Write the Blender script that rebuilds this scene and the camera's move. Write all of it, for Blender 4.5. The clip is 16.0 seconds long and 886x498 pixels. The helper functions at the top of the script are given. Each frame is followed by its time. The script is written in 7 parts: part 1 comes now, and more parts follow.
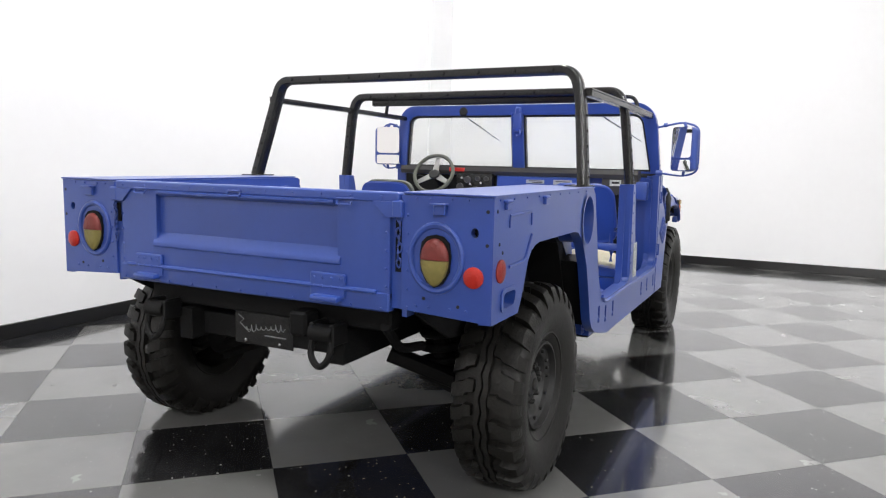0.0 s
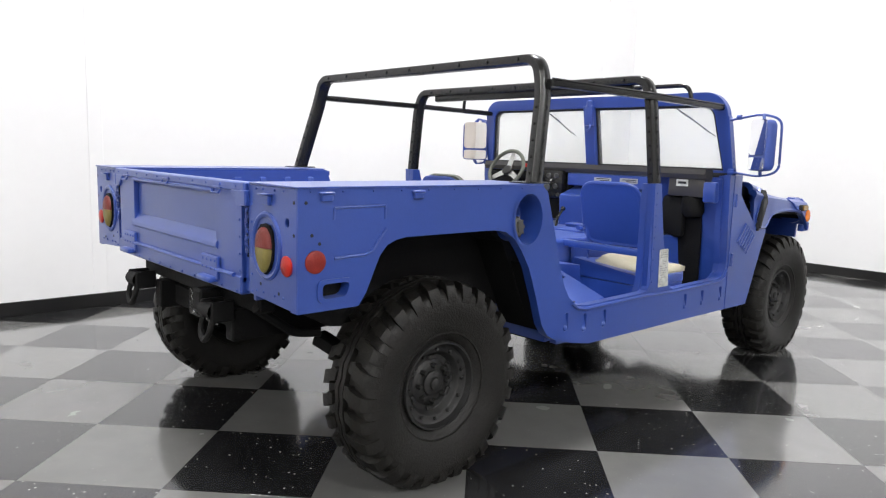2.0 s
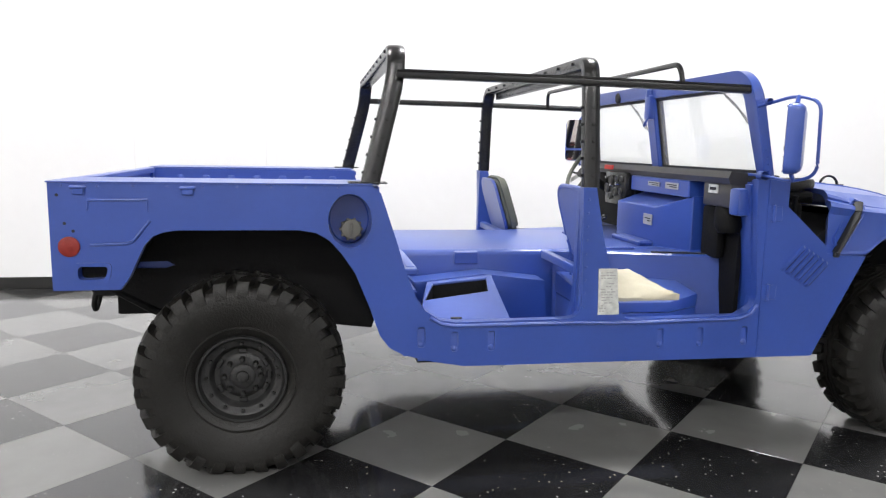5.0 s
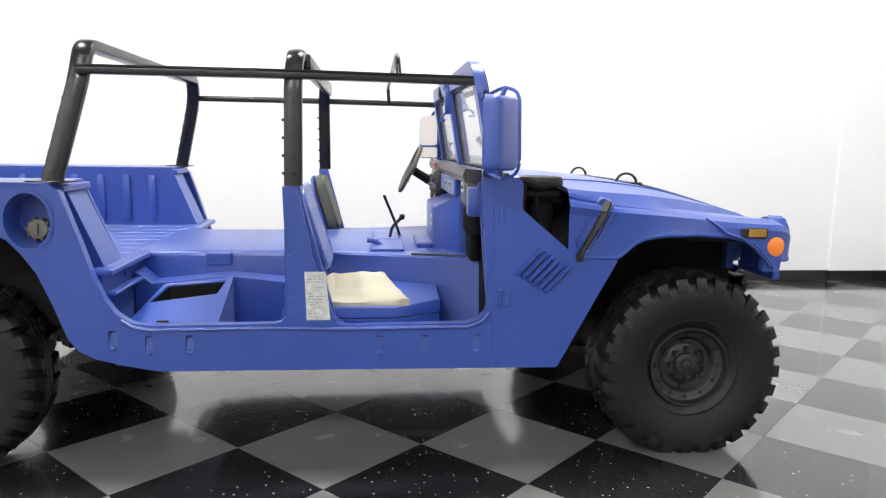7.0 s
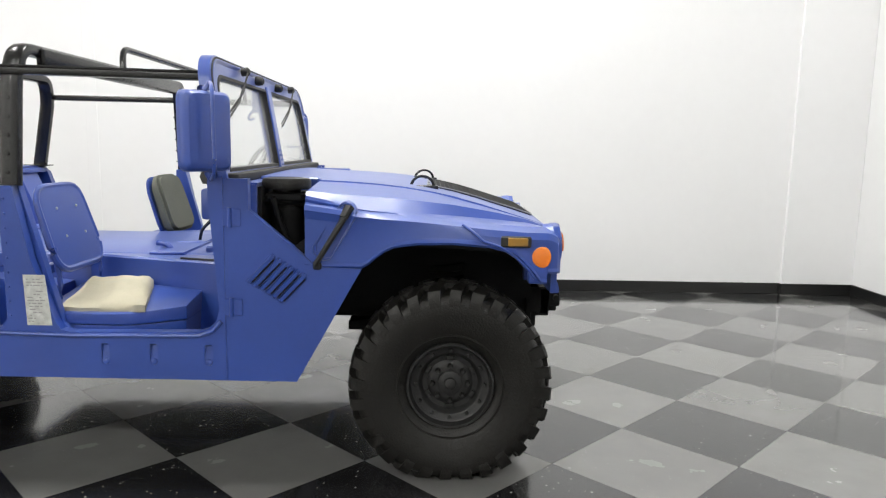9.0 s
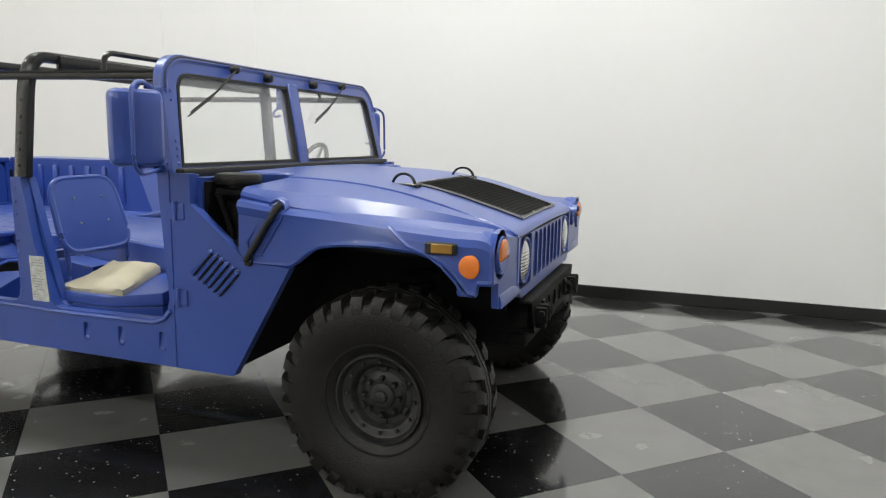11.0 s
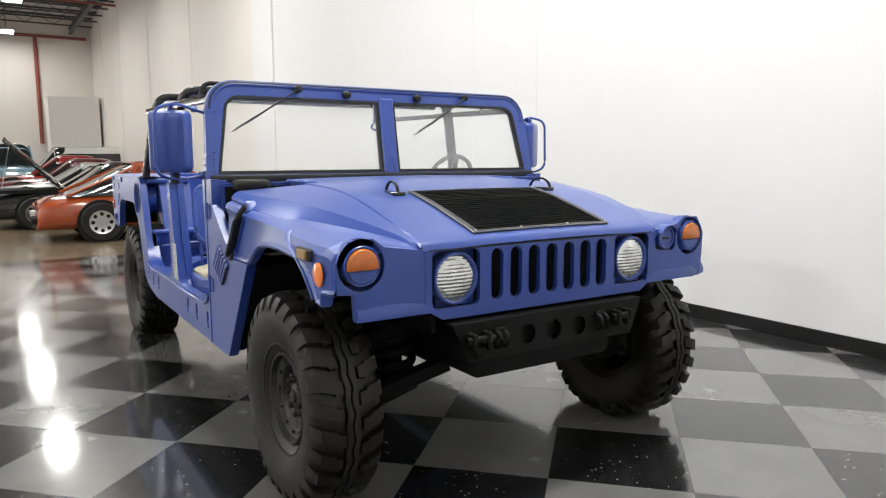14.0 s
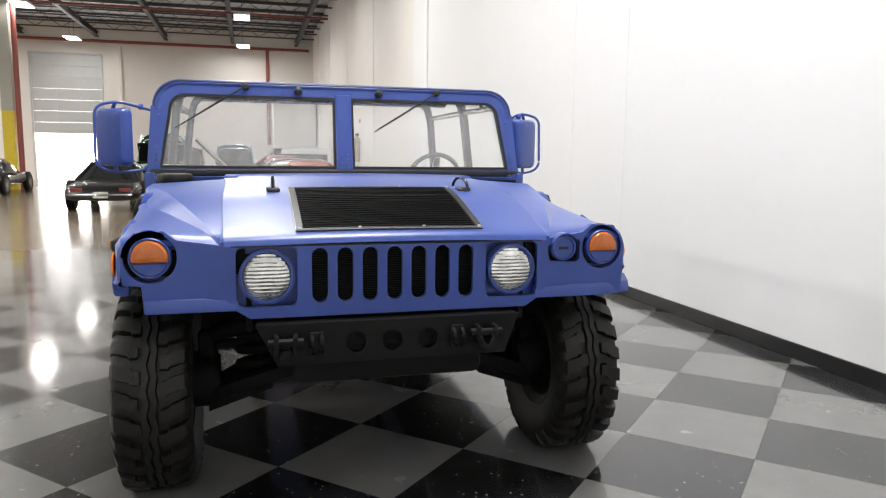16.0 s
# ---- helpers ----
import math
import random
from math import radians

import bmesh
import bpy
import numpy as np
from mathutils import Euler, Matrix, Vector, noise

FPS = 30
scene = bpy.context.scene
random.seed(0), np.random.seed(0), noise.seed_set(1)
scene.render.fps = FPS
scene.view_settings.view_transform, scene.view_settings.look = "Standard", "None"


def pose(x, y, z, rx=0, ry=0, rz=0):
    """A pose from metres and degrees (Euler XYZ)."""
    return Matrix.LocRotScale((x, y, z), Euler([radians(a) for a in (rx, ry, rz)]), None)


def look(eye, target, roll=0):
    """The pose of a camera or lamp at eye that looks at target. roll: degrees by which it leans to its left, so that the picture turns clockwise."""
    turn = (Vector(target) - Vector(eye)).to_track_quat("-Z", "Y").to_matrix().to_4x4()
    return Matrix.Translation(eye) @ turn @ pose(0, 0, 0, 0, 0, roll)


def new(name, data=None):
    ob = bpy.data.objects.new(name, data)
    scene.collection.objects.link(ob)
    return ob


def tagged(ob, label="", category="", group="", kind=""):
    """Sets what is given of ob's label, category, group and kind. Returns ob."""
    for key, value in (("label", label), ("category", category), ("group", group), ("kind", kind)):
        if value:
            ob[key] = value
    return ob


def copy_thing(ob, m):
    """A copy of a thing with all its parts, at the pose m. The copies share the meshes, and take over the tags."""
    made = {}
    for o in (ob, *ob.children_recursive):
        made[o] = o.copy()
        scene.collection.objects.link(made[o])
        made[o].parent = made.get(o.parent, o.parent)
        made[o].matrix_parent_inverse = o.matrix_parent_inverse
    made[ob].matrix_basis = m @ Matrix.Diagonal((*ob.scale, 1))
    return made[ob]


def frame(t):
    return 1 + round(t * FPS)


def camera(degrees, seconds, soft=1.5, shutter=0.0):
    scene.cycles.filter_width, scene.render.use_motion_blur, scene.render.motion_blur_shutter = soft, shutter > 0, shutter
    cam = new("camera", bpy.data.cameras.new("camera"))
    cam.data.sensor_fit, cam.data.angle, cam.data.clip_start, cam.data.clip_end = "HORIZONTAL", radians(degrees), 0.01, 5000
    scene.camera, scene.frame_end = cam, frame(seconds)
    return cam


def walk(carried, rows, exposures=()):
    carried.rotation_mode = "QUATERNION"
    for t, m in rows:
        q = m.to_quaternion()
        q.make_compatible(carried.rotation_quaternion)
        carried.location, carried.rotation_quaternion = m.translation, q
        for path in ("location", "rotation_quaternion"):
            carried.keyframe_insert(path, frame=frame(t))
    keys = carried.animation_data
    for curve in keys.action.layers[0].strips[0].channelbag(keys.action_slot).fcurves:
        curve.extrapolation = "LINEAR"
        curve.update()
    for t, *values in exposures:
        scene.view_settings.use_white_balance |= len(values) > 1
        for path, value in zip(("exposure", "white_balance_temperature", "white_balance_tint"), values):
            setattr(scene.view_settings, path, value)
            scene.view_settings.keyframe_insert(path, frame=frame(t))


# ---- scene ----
cam = camera(64.04, 16.0, 1.2, 0.0)
PATH = [
    (0, (-2.7098, -1.9325, 1.3448), (-0.9311, -1.0519, 1.0987), 1.19),
    (0.5, (-2.5195, -2.2724, 1.3503), (-0.8257, -1.2387, 1.0999), 1.28),
    (1, (-2.3157, -2.5871, 1.3551), (-0.7321, -1.3927, 1.0991), 1.52),
    (1.5, (-2.0832, -2.8614, 1.3592), (-0.6305, -1.5119, 1.0973), 1.77),
    (2, (-1.8094, -3.1073, 1.3673), (-0.4747, -1.6428, 1.0948), 1.72),
    (2.5, (-1.5152, -3.3252, 1.3709), (-0.3683, -1.7095, 1.0993), 1.56),
    (3, (-1.1781, -3.5126, 1.3815), (-0.1744, -1.8046, 1.1077), 1.55),
    (3.2, (-1.0365, -3.5901, 1.3812), (-0.0829, -1.8533, 1.1087), 1.61),
    (5.3, (0.6336, -4.025, 1.4085), (0.9324, -2.0692, 1.1159), 1.24),
    (5.5, (0.781, -4.0318, 1.4167), (1.0574, -2.0733, 1.1202), 1.38),
    (6, (1.1516, -4.0497, 1.4141), (1.3779, -2.0841, 1.1223), 1.32),
    (6.5, (1.5354, -4.0666, 1.4161), (1.7383, -2.0986, 1.1234), 1.14),
    (7, (1.9325, -4.0595, 1.4161), (2.13, -2.0912, 1.1216), 0.82),
    (7.5, (2.3184, -4.0603, 1.4127), (2.4853, -2.0886, 1.1218), 0.82),
    (8, (2.6842, -4.0352, 1.4164), (2.7897, -2.059, 1.1273), 0.98),
    (8.5, (3.0036, -3.9946, 1.415), (3.0821, -2.0166, 1.1299), 1.08),
    (8.7, (3.1167, -3.9727, 1.4162), (3.1912, -1.9945, 1.1314), 1.11),
    (10.8, (4.4106, -3.5239, 1.4393), (3.8176, -1.639, 1.1307), 0.97),
    (11, (4.5252, -3.4711, 1.4352), (3.8642, -1.6086, 1.1285), 0.97),
    (11.5, (4.8334, -3.2974, 1.434), (3.9628, -1.523, 1.1283), 0.76),
    (12, (5.1205, -3.0679, 1.4269), (4.0872, -1.3825, 1.1238), 0.86),
    (12.5, (5.3973, -2.8538, 1.423), (4.1829, -1.2931, 1.1237), 0.70),
    (13, (5.6438, -2.59, 1.4125), (4.252, -1.1831, 1.1238), 0.24),
    (13.5, (5.8752, -2.3013, 1.3997), (4.3379, -1.0513, 1.1274), -0.12),
    (14, (6.0879, -2.0015, 1.392), (4.4226, -0.9254, 1.1302), -0.06),
    (14.5, (6.2489, -1.6594, 1.3742), (4.4975, -0.7276, 1.1206), -0.10),
    (15, (6.3849, -1.3123, 1.3636), (4.5472, -0.5632, 1.1153), 0.23),
    (15.5, (6.476, -0.9379, 1.3707), (4.5881, -0.3289, 1.1156), 0.48),
    (16, (6.5311, -0.5503, 1.3676), (4.6182, -0.0253, 1.1127), 0.56),
]
walk(cam, [(t, look(eye, target, roll)) for t, eye, target, roll in PATH],
     [(0.0, -0.18, 6500, 10), (3.0, -0.08, 6500, 10), (7.5, 0.0, 6500, 10), (8.5, -0.16, 6600, 8), (11.0, -0.62, 6750, 5), (12.5, -0.66, 6750, 5), (14.0, -0.34, 6700, 7), (16.0, -0.32, 6650, 9)])

# ---- light ----
world = bpy.data.worlds.new("world")
scene.world = world
world.use_nodes = True
wn = world.node_tree.nodes
sky = wn.new("ShaderNodeTexSky")
sky.sky_type, sky.sun_disc, sky.sun_elevation, sky.sun_rotation = "NISHITA", False, radians(50), radians(200)
wn["Background"].inputs["Strength"].default_value = 0.1
world.node_tree.links.new(sky.outputs[0], wn["Background"].inputs["Color"])

LAMP_Z = 7.0
# high bay lamps: x, y and watts
LAMPS = [(x, -0.65, w) for x, w in ((-32.6, 130), (-24.6, 200), (-16.6, 190), (-8.6, 360), (-1.4, 300))]
# unseen lamp off the rows, added to brighten the wall and bonnet
LAMPS += [(3.4, 0.4, 480)]
LAMPS += [(x, -8.7, w) for x, w in ((-32.6, 90), (-24.6, 150), (-16.6, 320), (-8.6, 400), (-1.4, 450), (5.6, 300))]
LAMPS += [(x, -16.7, w) for x, w in ((-32.6, 420), (-24.6, 560), (-16.6, 560), (-8.6, 480), (-1.4, 240))]
for lx, ly, watts in LAMPS:
    light = bpy.data.lights.new("high_bay_light", "AREA")
    light.shape, light.size, light.size_y = "RECTANGLE", 1.2, 0.6
    light.energy, light.color = watts, (0.995, 0.99, 0.985)
    lob = new("high_bay_light", light)
    lob.matrix_world = pose(lx, ly, LAMP_Z - 0.03)
door_light = bpy.data.lights.new("door_daylight", "AREA")
door_light.shape, door_light.size, door_light.size_y, door_light.energy = "RECTANGLE", 2.3, 3.2, 800
new("door_daylight", door_light).matrix_world = pose(-34.7, -9.55, 1.3, 90, 0, -90)

# ---- materials ----
def mat(name, color, rough=0.5, metal=0.0, spec=0.5, var=0.12, scale=6.0, bump=0.0, bscale=60.0, coat=0.0, coat_rough=0.05,
        fine=0.06, emit=None, estr=0.0):
    """A painted or plain surface: two scales of tone, roughness wear and fine relief."""
    m = bpy.data.materials.new(name)
    m.use_nodes = True
    nt = m.node_tree
    b = nt.nodes["Principled BSDF"]
    b.inputs["Metallic"].default_value = metal
    b.inputs["Specular IOR Level"].default_value = spec
    b.inputs["Coat Weight"].default_value = coat
    b.inputs["Coat Roughness"].default_value = coat_rough
    tc = nt.nodes.new("ShaderNodeTexCoord")
    n1 = nt.nodes.new("ShaderNodeTexNoise")
    n1.inputs["Scale"].default_value, n1.inputs["Detail"].default_value = scale, 4
    n2 = nt.nodes.new("ShaderNodeTexNoise")
    n2.inputs["Scale"].default_value, n2.inputs["Detail"].default_value = scale * 14, 3
    for n in (n1, n2):
        nt.links.new(tc.outputs["Object"], n.inputs["Vector"])
    mul = nt.nodes.new("ShaderNodeMath")
    mul.operation = "MULTIPLY_ADD"
    mul.inputs[1].default_value, mul.inputs[2].default_value = 2 * var, 1 - var
    nt.links.new(n1.outputs["Fac"], mul.inputs[0])
    mul2 = nt.nodes.new("ShaderNodeMath")
    mul2.operation = "MULTIPLY_ADD"
    mul2.inputs[1].default_value, mul2.inputs[2].default_value = 2 * fine, 1 - fine
    nt.links.new(n2.outputs["Fac"], mul2.inputs[0])
    both = nt.nodes.new("ShaderNodeMath")
    both.operation = "MULTIPLY"
    nt.links.new(mul.outputs[0], both.inputs[0])
    nt.links.new(mul2.outputs[0], both.inputs[1])
    mix = nt.nodes.new("ShaderNodeVectorMath")
    mix.operation = "SCALE"
    mix.inputs[0].default_value = color
    nt.links.new(both.outputs[0], mix.inputs["Scale"])
    nt.links.new(mix.outputs[0], b.inputs["Base Color"])
    rr = nt.nodes.new("ShaderNodeMath")
    rr.operation, rr.use_clamp = "MULTIPLY_ADD", True
    rr.inputs[1].default_value, rr.inputs[2].default_value = 0.25 * rough, rough * 0.87
    nt.links.new(n1.outputs["Fac"], rr.inputs[0])
    nt.links.new(rr.outputs[0], b.inputs["Roughness"])
    if bump:
        n3 = nt.nodes.new("ShaderNodeTexNoise")
        n3.inputs["Scale"].default_value, n3.inputs["Detail"].default_value = bscale, 5
        nt.links.new(tc.outputs["Object"], n3.inputs["Vector"])
        bp = nt.nodes.new("ShaderNodeBump")
        bp.inputs["Strength"].default_value, bp.inputs["Distance"].default_value = bump, 0.01
        nt.links.new(n3.outputs["Fac"], bp.inputs["Height"])
        nt.links.new(bp.outputs[0], b.inputs["Normal"])
    if emit:
        b.inputs["Emission Color"].default_value = (*emit, 1)
        b.inputs["Emission Strength"].default_value = estr
    return m


def glass(name, color=(1, 1, 1), rough=0.0, tint=0.0):
    m = bpy.data.materials.new(name)
    m.use_nodes = True
    nt = m.node_tree
    nt.nodes.clear()
    out = nt.nodes.new("ShaderNodeOutputMaterial")
    tr = nt.nodes.new("ShaderNodeBsdfTransparent")
    tr.inputs[0].default_value = (*color, 1)
    gl = nt.nodes.new("ShaderNodeBsdfGlossy")
    gl.inputs["Roughness"].default_value = rough
    lw = nt.nodes.new("ShaderNodeLayerWeight")
    lw.inputs["Blend"].default_value = 0.5
    pw = nt.nodes.new("ShaderNodeMath")
    pw.operation = "POWER"
    pw.inputs[1].default_value = 5.0
    nt.links.new(lw.outputs["Facing"], pw.inputs[0])
    fr = nt.nodes.new("ShaderNodeMath")
    fr.operation, fr.use_clamp = "MULTIPLY_ADD", True
    fr.inputs[1].default_value, fr.inputs[2].default_value = 0.9, 0.06
    nt.links.new(pw.outputs[0], fr.inputs[0])
    mx = nt.nodes.new("ShaderNodeMixShader")
    nt.links.new(fr.outputs[0], mx.inputs[0])
    nt.links.new(tr.outputs[0], mx.inputs[1])
    nt.links.new(gl.outputs[0], mx.inputs[2])
    # white diffuse film mixed in for the pale haze of reflections on the panes
    haze = nt.nodes.new("ShaderNodeBsdfDiffuse")
    haze.inputs[0].default_value = (0.92, 0.92, 0.92, 1)
    md = nt.nodes.new("ShaderNodeMixShader")
    md.inputs[0].default_value = tint
    nt.links.new(mx.outputs[0], md.inputs[1])
    nt.links.new(haze.outputs[0], md.inputs[2])
    nt.links.new(md.outputs[0], out.inputs[0])
    return m


def glow(name, color, strength):
    m = bpy.data.materials.new(name)
    m.use_nodes = True
    b = m.node_tree.nodes["Principled BSDF"]
    b.inputs["Base Color"].default_value = (*color, 1)
    b.inputs["Emission Color"].default_value = (*color, 1)
    b.inputs["Emission Strength"].default_value = strength
    return m


def tile_mat(name, base, speck, cut, rough, shade=0.1):
    """Polished floor tile: tone that differs tile by tile, cloudy mottle, chips of the other tone, and a waxed gloss with scuffs."""
    m = bpy.data.materials.new(name)
    m.use_nodes = True
    nt = m.node_tree
    b = nt.nodes["Principled BSDF"]
    geo = nt.nodes.new("ShaderNodeNewGeometry")
    oi = nt.nodes.new("ShaderNodeObjectInfo")
    n1 = nt.nodes.new("ShaderNodeTexNoise")
    n1.inputs["Scale"].default_value, n1.inputs["Detail"].default_value = 5.0, 5
    nt.links.new(geo.outputs["Position"], n1.inputs["Vector"])
    v = nt.nodes.new("ShaderNodeTexVoronoi")
    v.inputs["Scale"].default_value = 32.0
    nt.links.new(geo.outputs["Position"], v.inputs["Vector"])
    wob = nt.nodes.new("ShaderNodeTexNoise")
    wob.inputs["Scale"].default_value = 9.0
    nt.links.new(geo.outputs["Position"], wob.inputs["Vector"])
    lim = nt.nodes.new("ShaderNodeMath")
    lim.operation = "MULTIPLY"
    lim.inputs[1].default_value = cut
    nt.links.new(wob.outputs["Fac"], lim.inputs[0])
    lt = nt.nodes.new("ShaderNodeMath")
    lt.operation = "LESS_THAN"
    nt.links.new(v.outputs["Distance"], lt.inputs[0])
    nt.links.new(lim.outputs[0], lt.inputs[1])
    pick = nt.nodes.new("ShaderNodeSeparateColor")
    nt.links.new(v.outputs["Color"], pick.inputs[0])
    some = nt.nodes.new("ShaderNodeMath")
    some.operation = "GREATER_THAN"
    some.inputs[1].default_value = 0.58
    nt.links.new(pick.outputs[0], some.inputs[0])
    chip = nt.nodes.new("ShaderNodeMath")
    chip.operation = "MULTIPLY"
    nt.links.new(lt.outputs[0], chip.inputs[0])
    nt.links.new(some.outputs[0], chip.inputs[1])
    tone = nt.nodes.new("ShaderNodeMath")
    tone.operation = "MULTIPLY_ADD"
    tone.inputs[1].default_value, tone.inputs[2].default_value = 2 * shade, 1 - shade
    nt.links.new(n1.outputs["Fac"], tone.inputs[0])
    tone2 = nt.nodes.new("ShaderNodeMath")
    tone2.operation = "MULTIPLY_ADD"
    tone2.inputs[1].default_value, tone2.inputs[2].default_value = 0.14, 0.93
    nt.links.new(oi.outputs["Random"], tone2.inputs[0])
    t3 = nt.nodes.new("ShaderNodeMath")
    t3.operation = "MULTIPLY"
    nt.links.new(tone.outputs[0], t3.inputs[0])
    nt.links.new(tone2.outputs[0], t3.inputs[1])
    sc = nt.nodes.new("ShaderNodeVectorMath")
    sc.operation = "SCALE"
    sc.inputs[0].default_value = base
    nt.links.new(t3.outputs[0], sc.inputs["Scale"])
    mx = nt.nodes.new("ShaderNodeMix")
    mx.data_type = "RGBA"
    nt.links.new(chip.outputs[0], mx.inputs["Factor"])
    nt.links.new(sc.outputs[0], mx.inputs["A"])
    mx.inputs["B"].default_value = (*speck, 1)
    nt.links.new(mx.outputs["Result"], b.inputs["Base Color"])
    rr = nt.nodes.new("ShaderNodeMath")
    rr.operation = "MULTIPLY_ADD"
    rr.inputs[1].default_value, rr.inputs[2].default_value = rough * 0.8, rough * 0.6
    nt.links.new(n1.outputs["Fac"], rr.inputs[0])
    nt.links.new(rr.outputs[0], b.inputs["Roughness"])
    b.inputs["IOR"].default_value = 1.5
    b.inputs["Specular IOR Level"].default_value = 0.12
    b.inputs["Coat Weight"].default_value = 1.0
    b.inputs["Coat Roughness"].default_value = 0.092
    b.inputs["Coat IOR"].default_value = 1.6
    wave = nt.nodes.new("ShaderNodeTexNoise")
    wave.inputs["Scale"].default_value, wave.inputs["Detail"].default_value = 2.2, 2
    nt.links.new(geo.outputs["Position"], wave.inputs["Vector"])
    bp = nt.nodes.new("ShaderNodeBump")
    bp.inputs["Strength"].default_value, bp.inputs["Distance"].default_value = 0.30, 0.01
    nt.links.new(wave.outputs["Fac"], bp.inputs["Height"])
    nt.links.new(bp.outputs[0], b.inputs["Normal"])
    return m


BLUE = mat("blue_paint", (0.0185, 0.060, 0.315), 0.38, spec=0.6, var=0.14, scale=3.0, bump=0.06, bscale=150, fine=0.07, coat=0.45, coat_rough=0.36)
BLUE.node_tree.nodes["Principled BSDF"].inputs["Sheen Weight"].default_value = 0.12
BLUE.node_tree.nodes["Principled BSDF"].inputs["Sheen Roughness"].default_value = 0.36
BLACK = mat("black_paint", (0.009, 0.009, 0.009), 0.24, var=0.2, scale=9, bump=0.08, bscale=200)
CHASSIS = mat("chassis_black", (0.006, 0.006, 0.0063), 0.7, spec=0.2, var=0.3, scale=7, bump=0.2, bscale=90)
BUMPER = mat("bumper_black", (0.0045, 0.0045, 0.0047), 0.6, spec=0.25, var=0.2, scale=8, bump=0.15, bscale=150)
RUBBER = mat("tyre_rubber", (0.0088, 0.0082, 0.0071), 0.46, spec=0.36, var=0.40, scale=6, bump=0.25, bscale=120, fine=0.12)
RIM = mat("rim_black", (0.013, 0.013, 0.013), 0.48, var=0.3, scale=12, bump=0.15, bscale=140)
OLIVE = mat("olive_canvas", (0.10, 0.105, 0.085), 0.8, var=0.2, scale=8, bump=0.3, bscale=400)
BEIGE = mat("beige_canvas", (0.45, 0.415, 0.31), 0.85, var=0.18, scale=7, bump=0.4, bscale=300)
STEEL = mat("worn_steel", (0.55, 0.55, 0.53), 0.32, metal=1.0, var=0.2, scale=9)
CHROME = mat("chrome", (0.85, 0.85, 0.86), 0.08, metal=1.0, var=0.03)
MIRROR = mat("mirror_glass", (0.9, 0.9, 0.92), 0.02, metal=1.0, var=0.0, fine=0.0)
PAPER = mat("faded_decal", (0.54, 0.55, 0.52), 0.6, var=0.55, scale=38, fine=0.25)
DARKTXT = mat("faded_print", (0.34, 0.34, 0.33), 0.7, var=0.2, scale=30)
REDLENS = mat("red_lens", (0.42, 0.018, 0.010), 0.30, spec=0.4, var=0.25, scale=30, bump=0.2, bscale=120)
FADEDRED = mat("faded_red_lens", (0.24, 0.020, 0.014), 0.45, spec=0.4, var=0.3, scale=30, bump=0.2, bscale=120)
DULLRED = mat("weathered_red_lens", (0.16, 0.026, 0.022), 0.45, spec=0.4, var=0.35, scale=26, bump=0.3, bscale=90)
YELLENS = mat("weathered_amber_lens", (0.22, 0.185, 0.055), 0.45, spec=0.4, var=0.35, scale=26, bump=0.3, bscale=90)
AMBER = mat("amber_lens", (0.90, 0.22, 0.015), 0.2, spec=0.6, var=0.1, scale=20, coat=0.5)
AMBERDIM = mat("amber_lens_dark", (0.62, 0.15, 0.012), 0.22, spec=0.6, var=0.35, scale=30, bump=0.25, bscale=90, coat=0.5)
RUBTAPE = mat("black_rubber_seal", (0.012, 0.012, 0.012), 0.6, var=0.1)
LENS = mat("car_lamp_glass", (0.80, 0.81, 0.80), 0.14, metal=0.75, var=0.25, scale=55, bump=0.5, bscale=55, coat=1.0)


def fluted_lens(name):
    """Sealed-beam glass: a bright reflector behind level flutes and facets."""
    # strong light and dark patches in the colour imitate reflections in the lens
    m = mat(name, (0.66, 0.67, 0.65), 0.12, metal=0.9, var=0.75, scale=17, coat=0.8)
    nt = m.node_tree
    b = nt.nodes["Principled BSDF"]
    tc = nt.nodes.new("ShaderNodeTexCoord")
    add = nt.nodes.new("ShaderNodeMath")
    add.operation = "ADD"
    w = nt.nodes.new("ShaderNodeTexWave")
    w.bands_direction = "Z"
    w.inputs["Scale"].default_value, w.inputs["Distortion"].default_value = 22.0, 1.2
    facets = nt.nodes.new("ShaderNodeTexVoronoi")
    facets.inputs["Scale"].default_value = 34.0
    for k, tex in enumerate((w, facets)):
        nt.links.new(tc.outputs["Object"], tex.inputs["Vector"])
        nt.links.new(tex.outputs["Fac" if k == 0 else "Distance"], add.inputs[k])
    bp = nt.nodes.new("ShaderNodeBump")
    bp.inputs["Strength"].default_value, bp.inputs["Distance"].default_value = 0.40, 0.004
    nt.links.new(add.outputs[0], bp.inputs["Height"])
    nt.links.new(bp.outputs[0], b.inputs["Normal"])
    return m


HEADLENS = fluted_lens("headlamp_glass")
YELAMP = mat("amber_yellow_lens", (0.34, 0.18, 0.025), 0.3, var=0.25, scale=25, coat=0.4)
DASH = mat("dash_grey_black", (0.045, 0.043, 0.042), 0.38, var=0.2, scale=8, bump=0.1, bscale=150)
DIAL = mat("dial_face", (0.07, 0.07, 0.066), 0.35, var=0.4, scale=40)
ALUFRAME = mat("aluminium_frame", (0.36, 0.36, 0.35), 0.34, metal=0.9, var=0.2, scale=12)
WHITEBOX = mat("white_box_panel", (0.85, 0.84, 0.81), 0.6, var=0.04)
REDTAG = mat("red_tag", (0.60, 0.03, 0.02), 0.5, var=0.1)
SILVER = mat("label_silver", (0.45, 0.45, 0.44), 0.45, metal=0.4, var=0.15, scale=30)
CLEAR = glass("windscreen_glass", (0.99, 1.0, 0.99), tint=0.12)

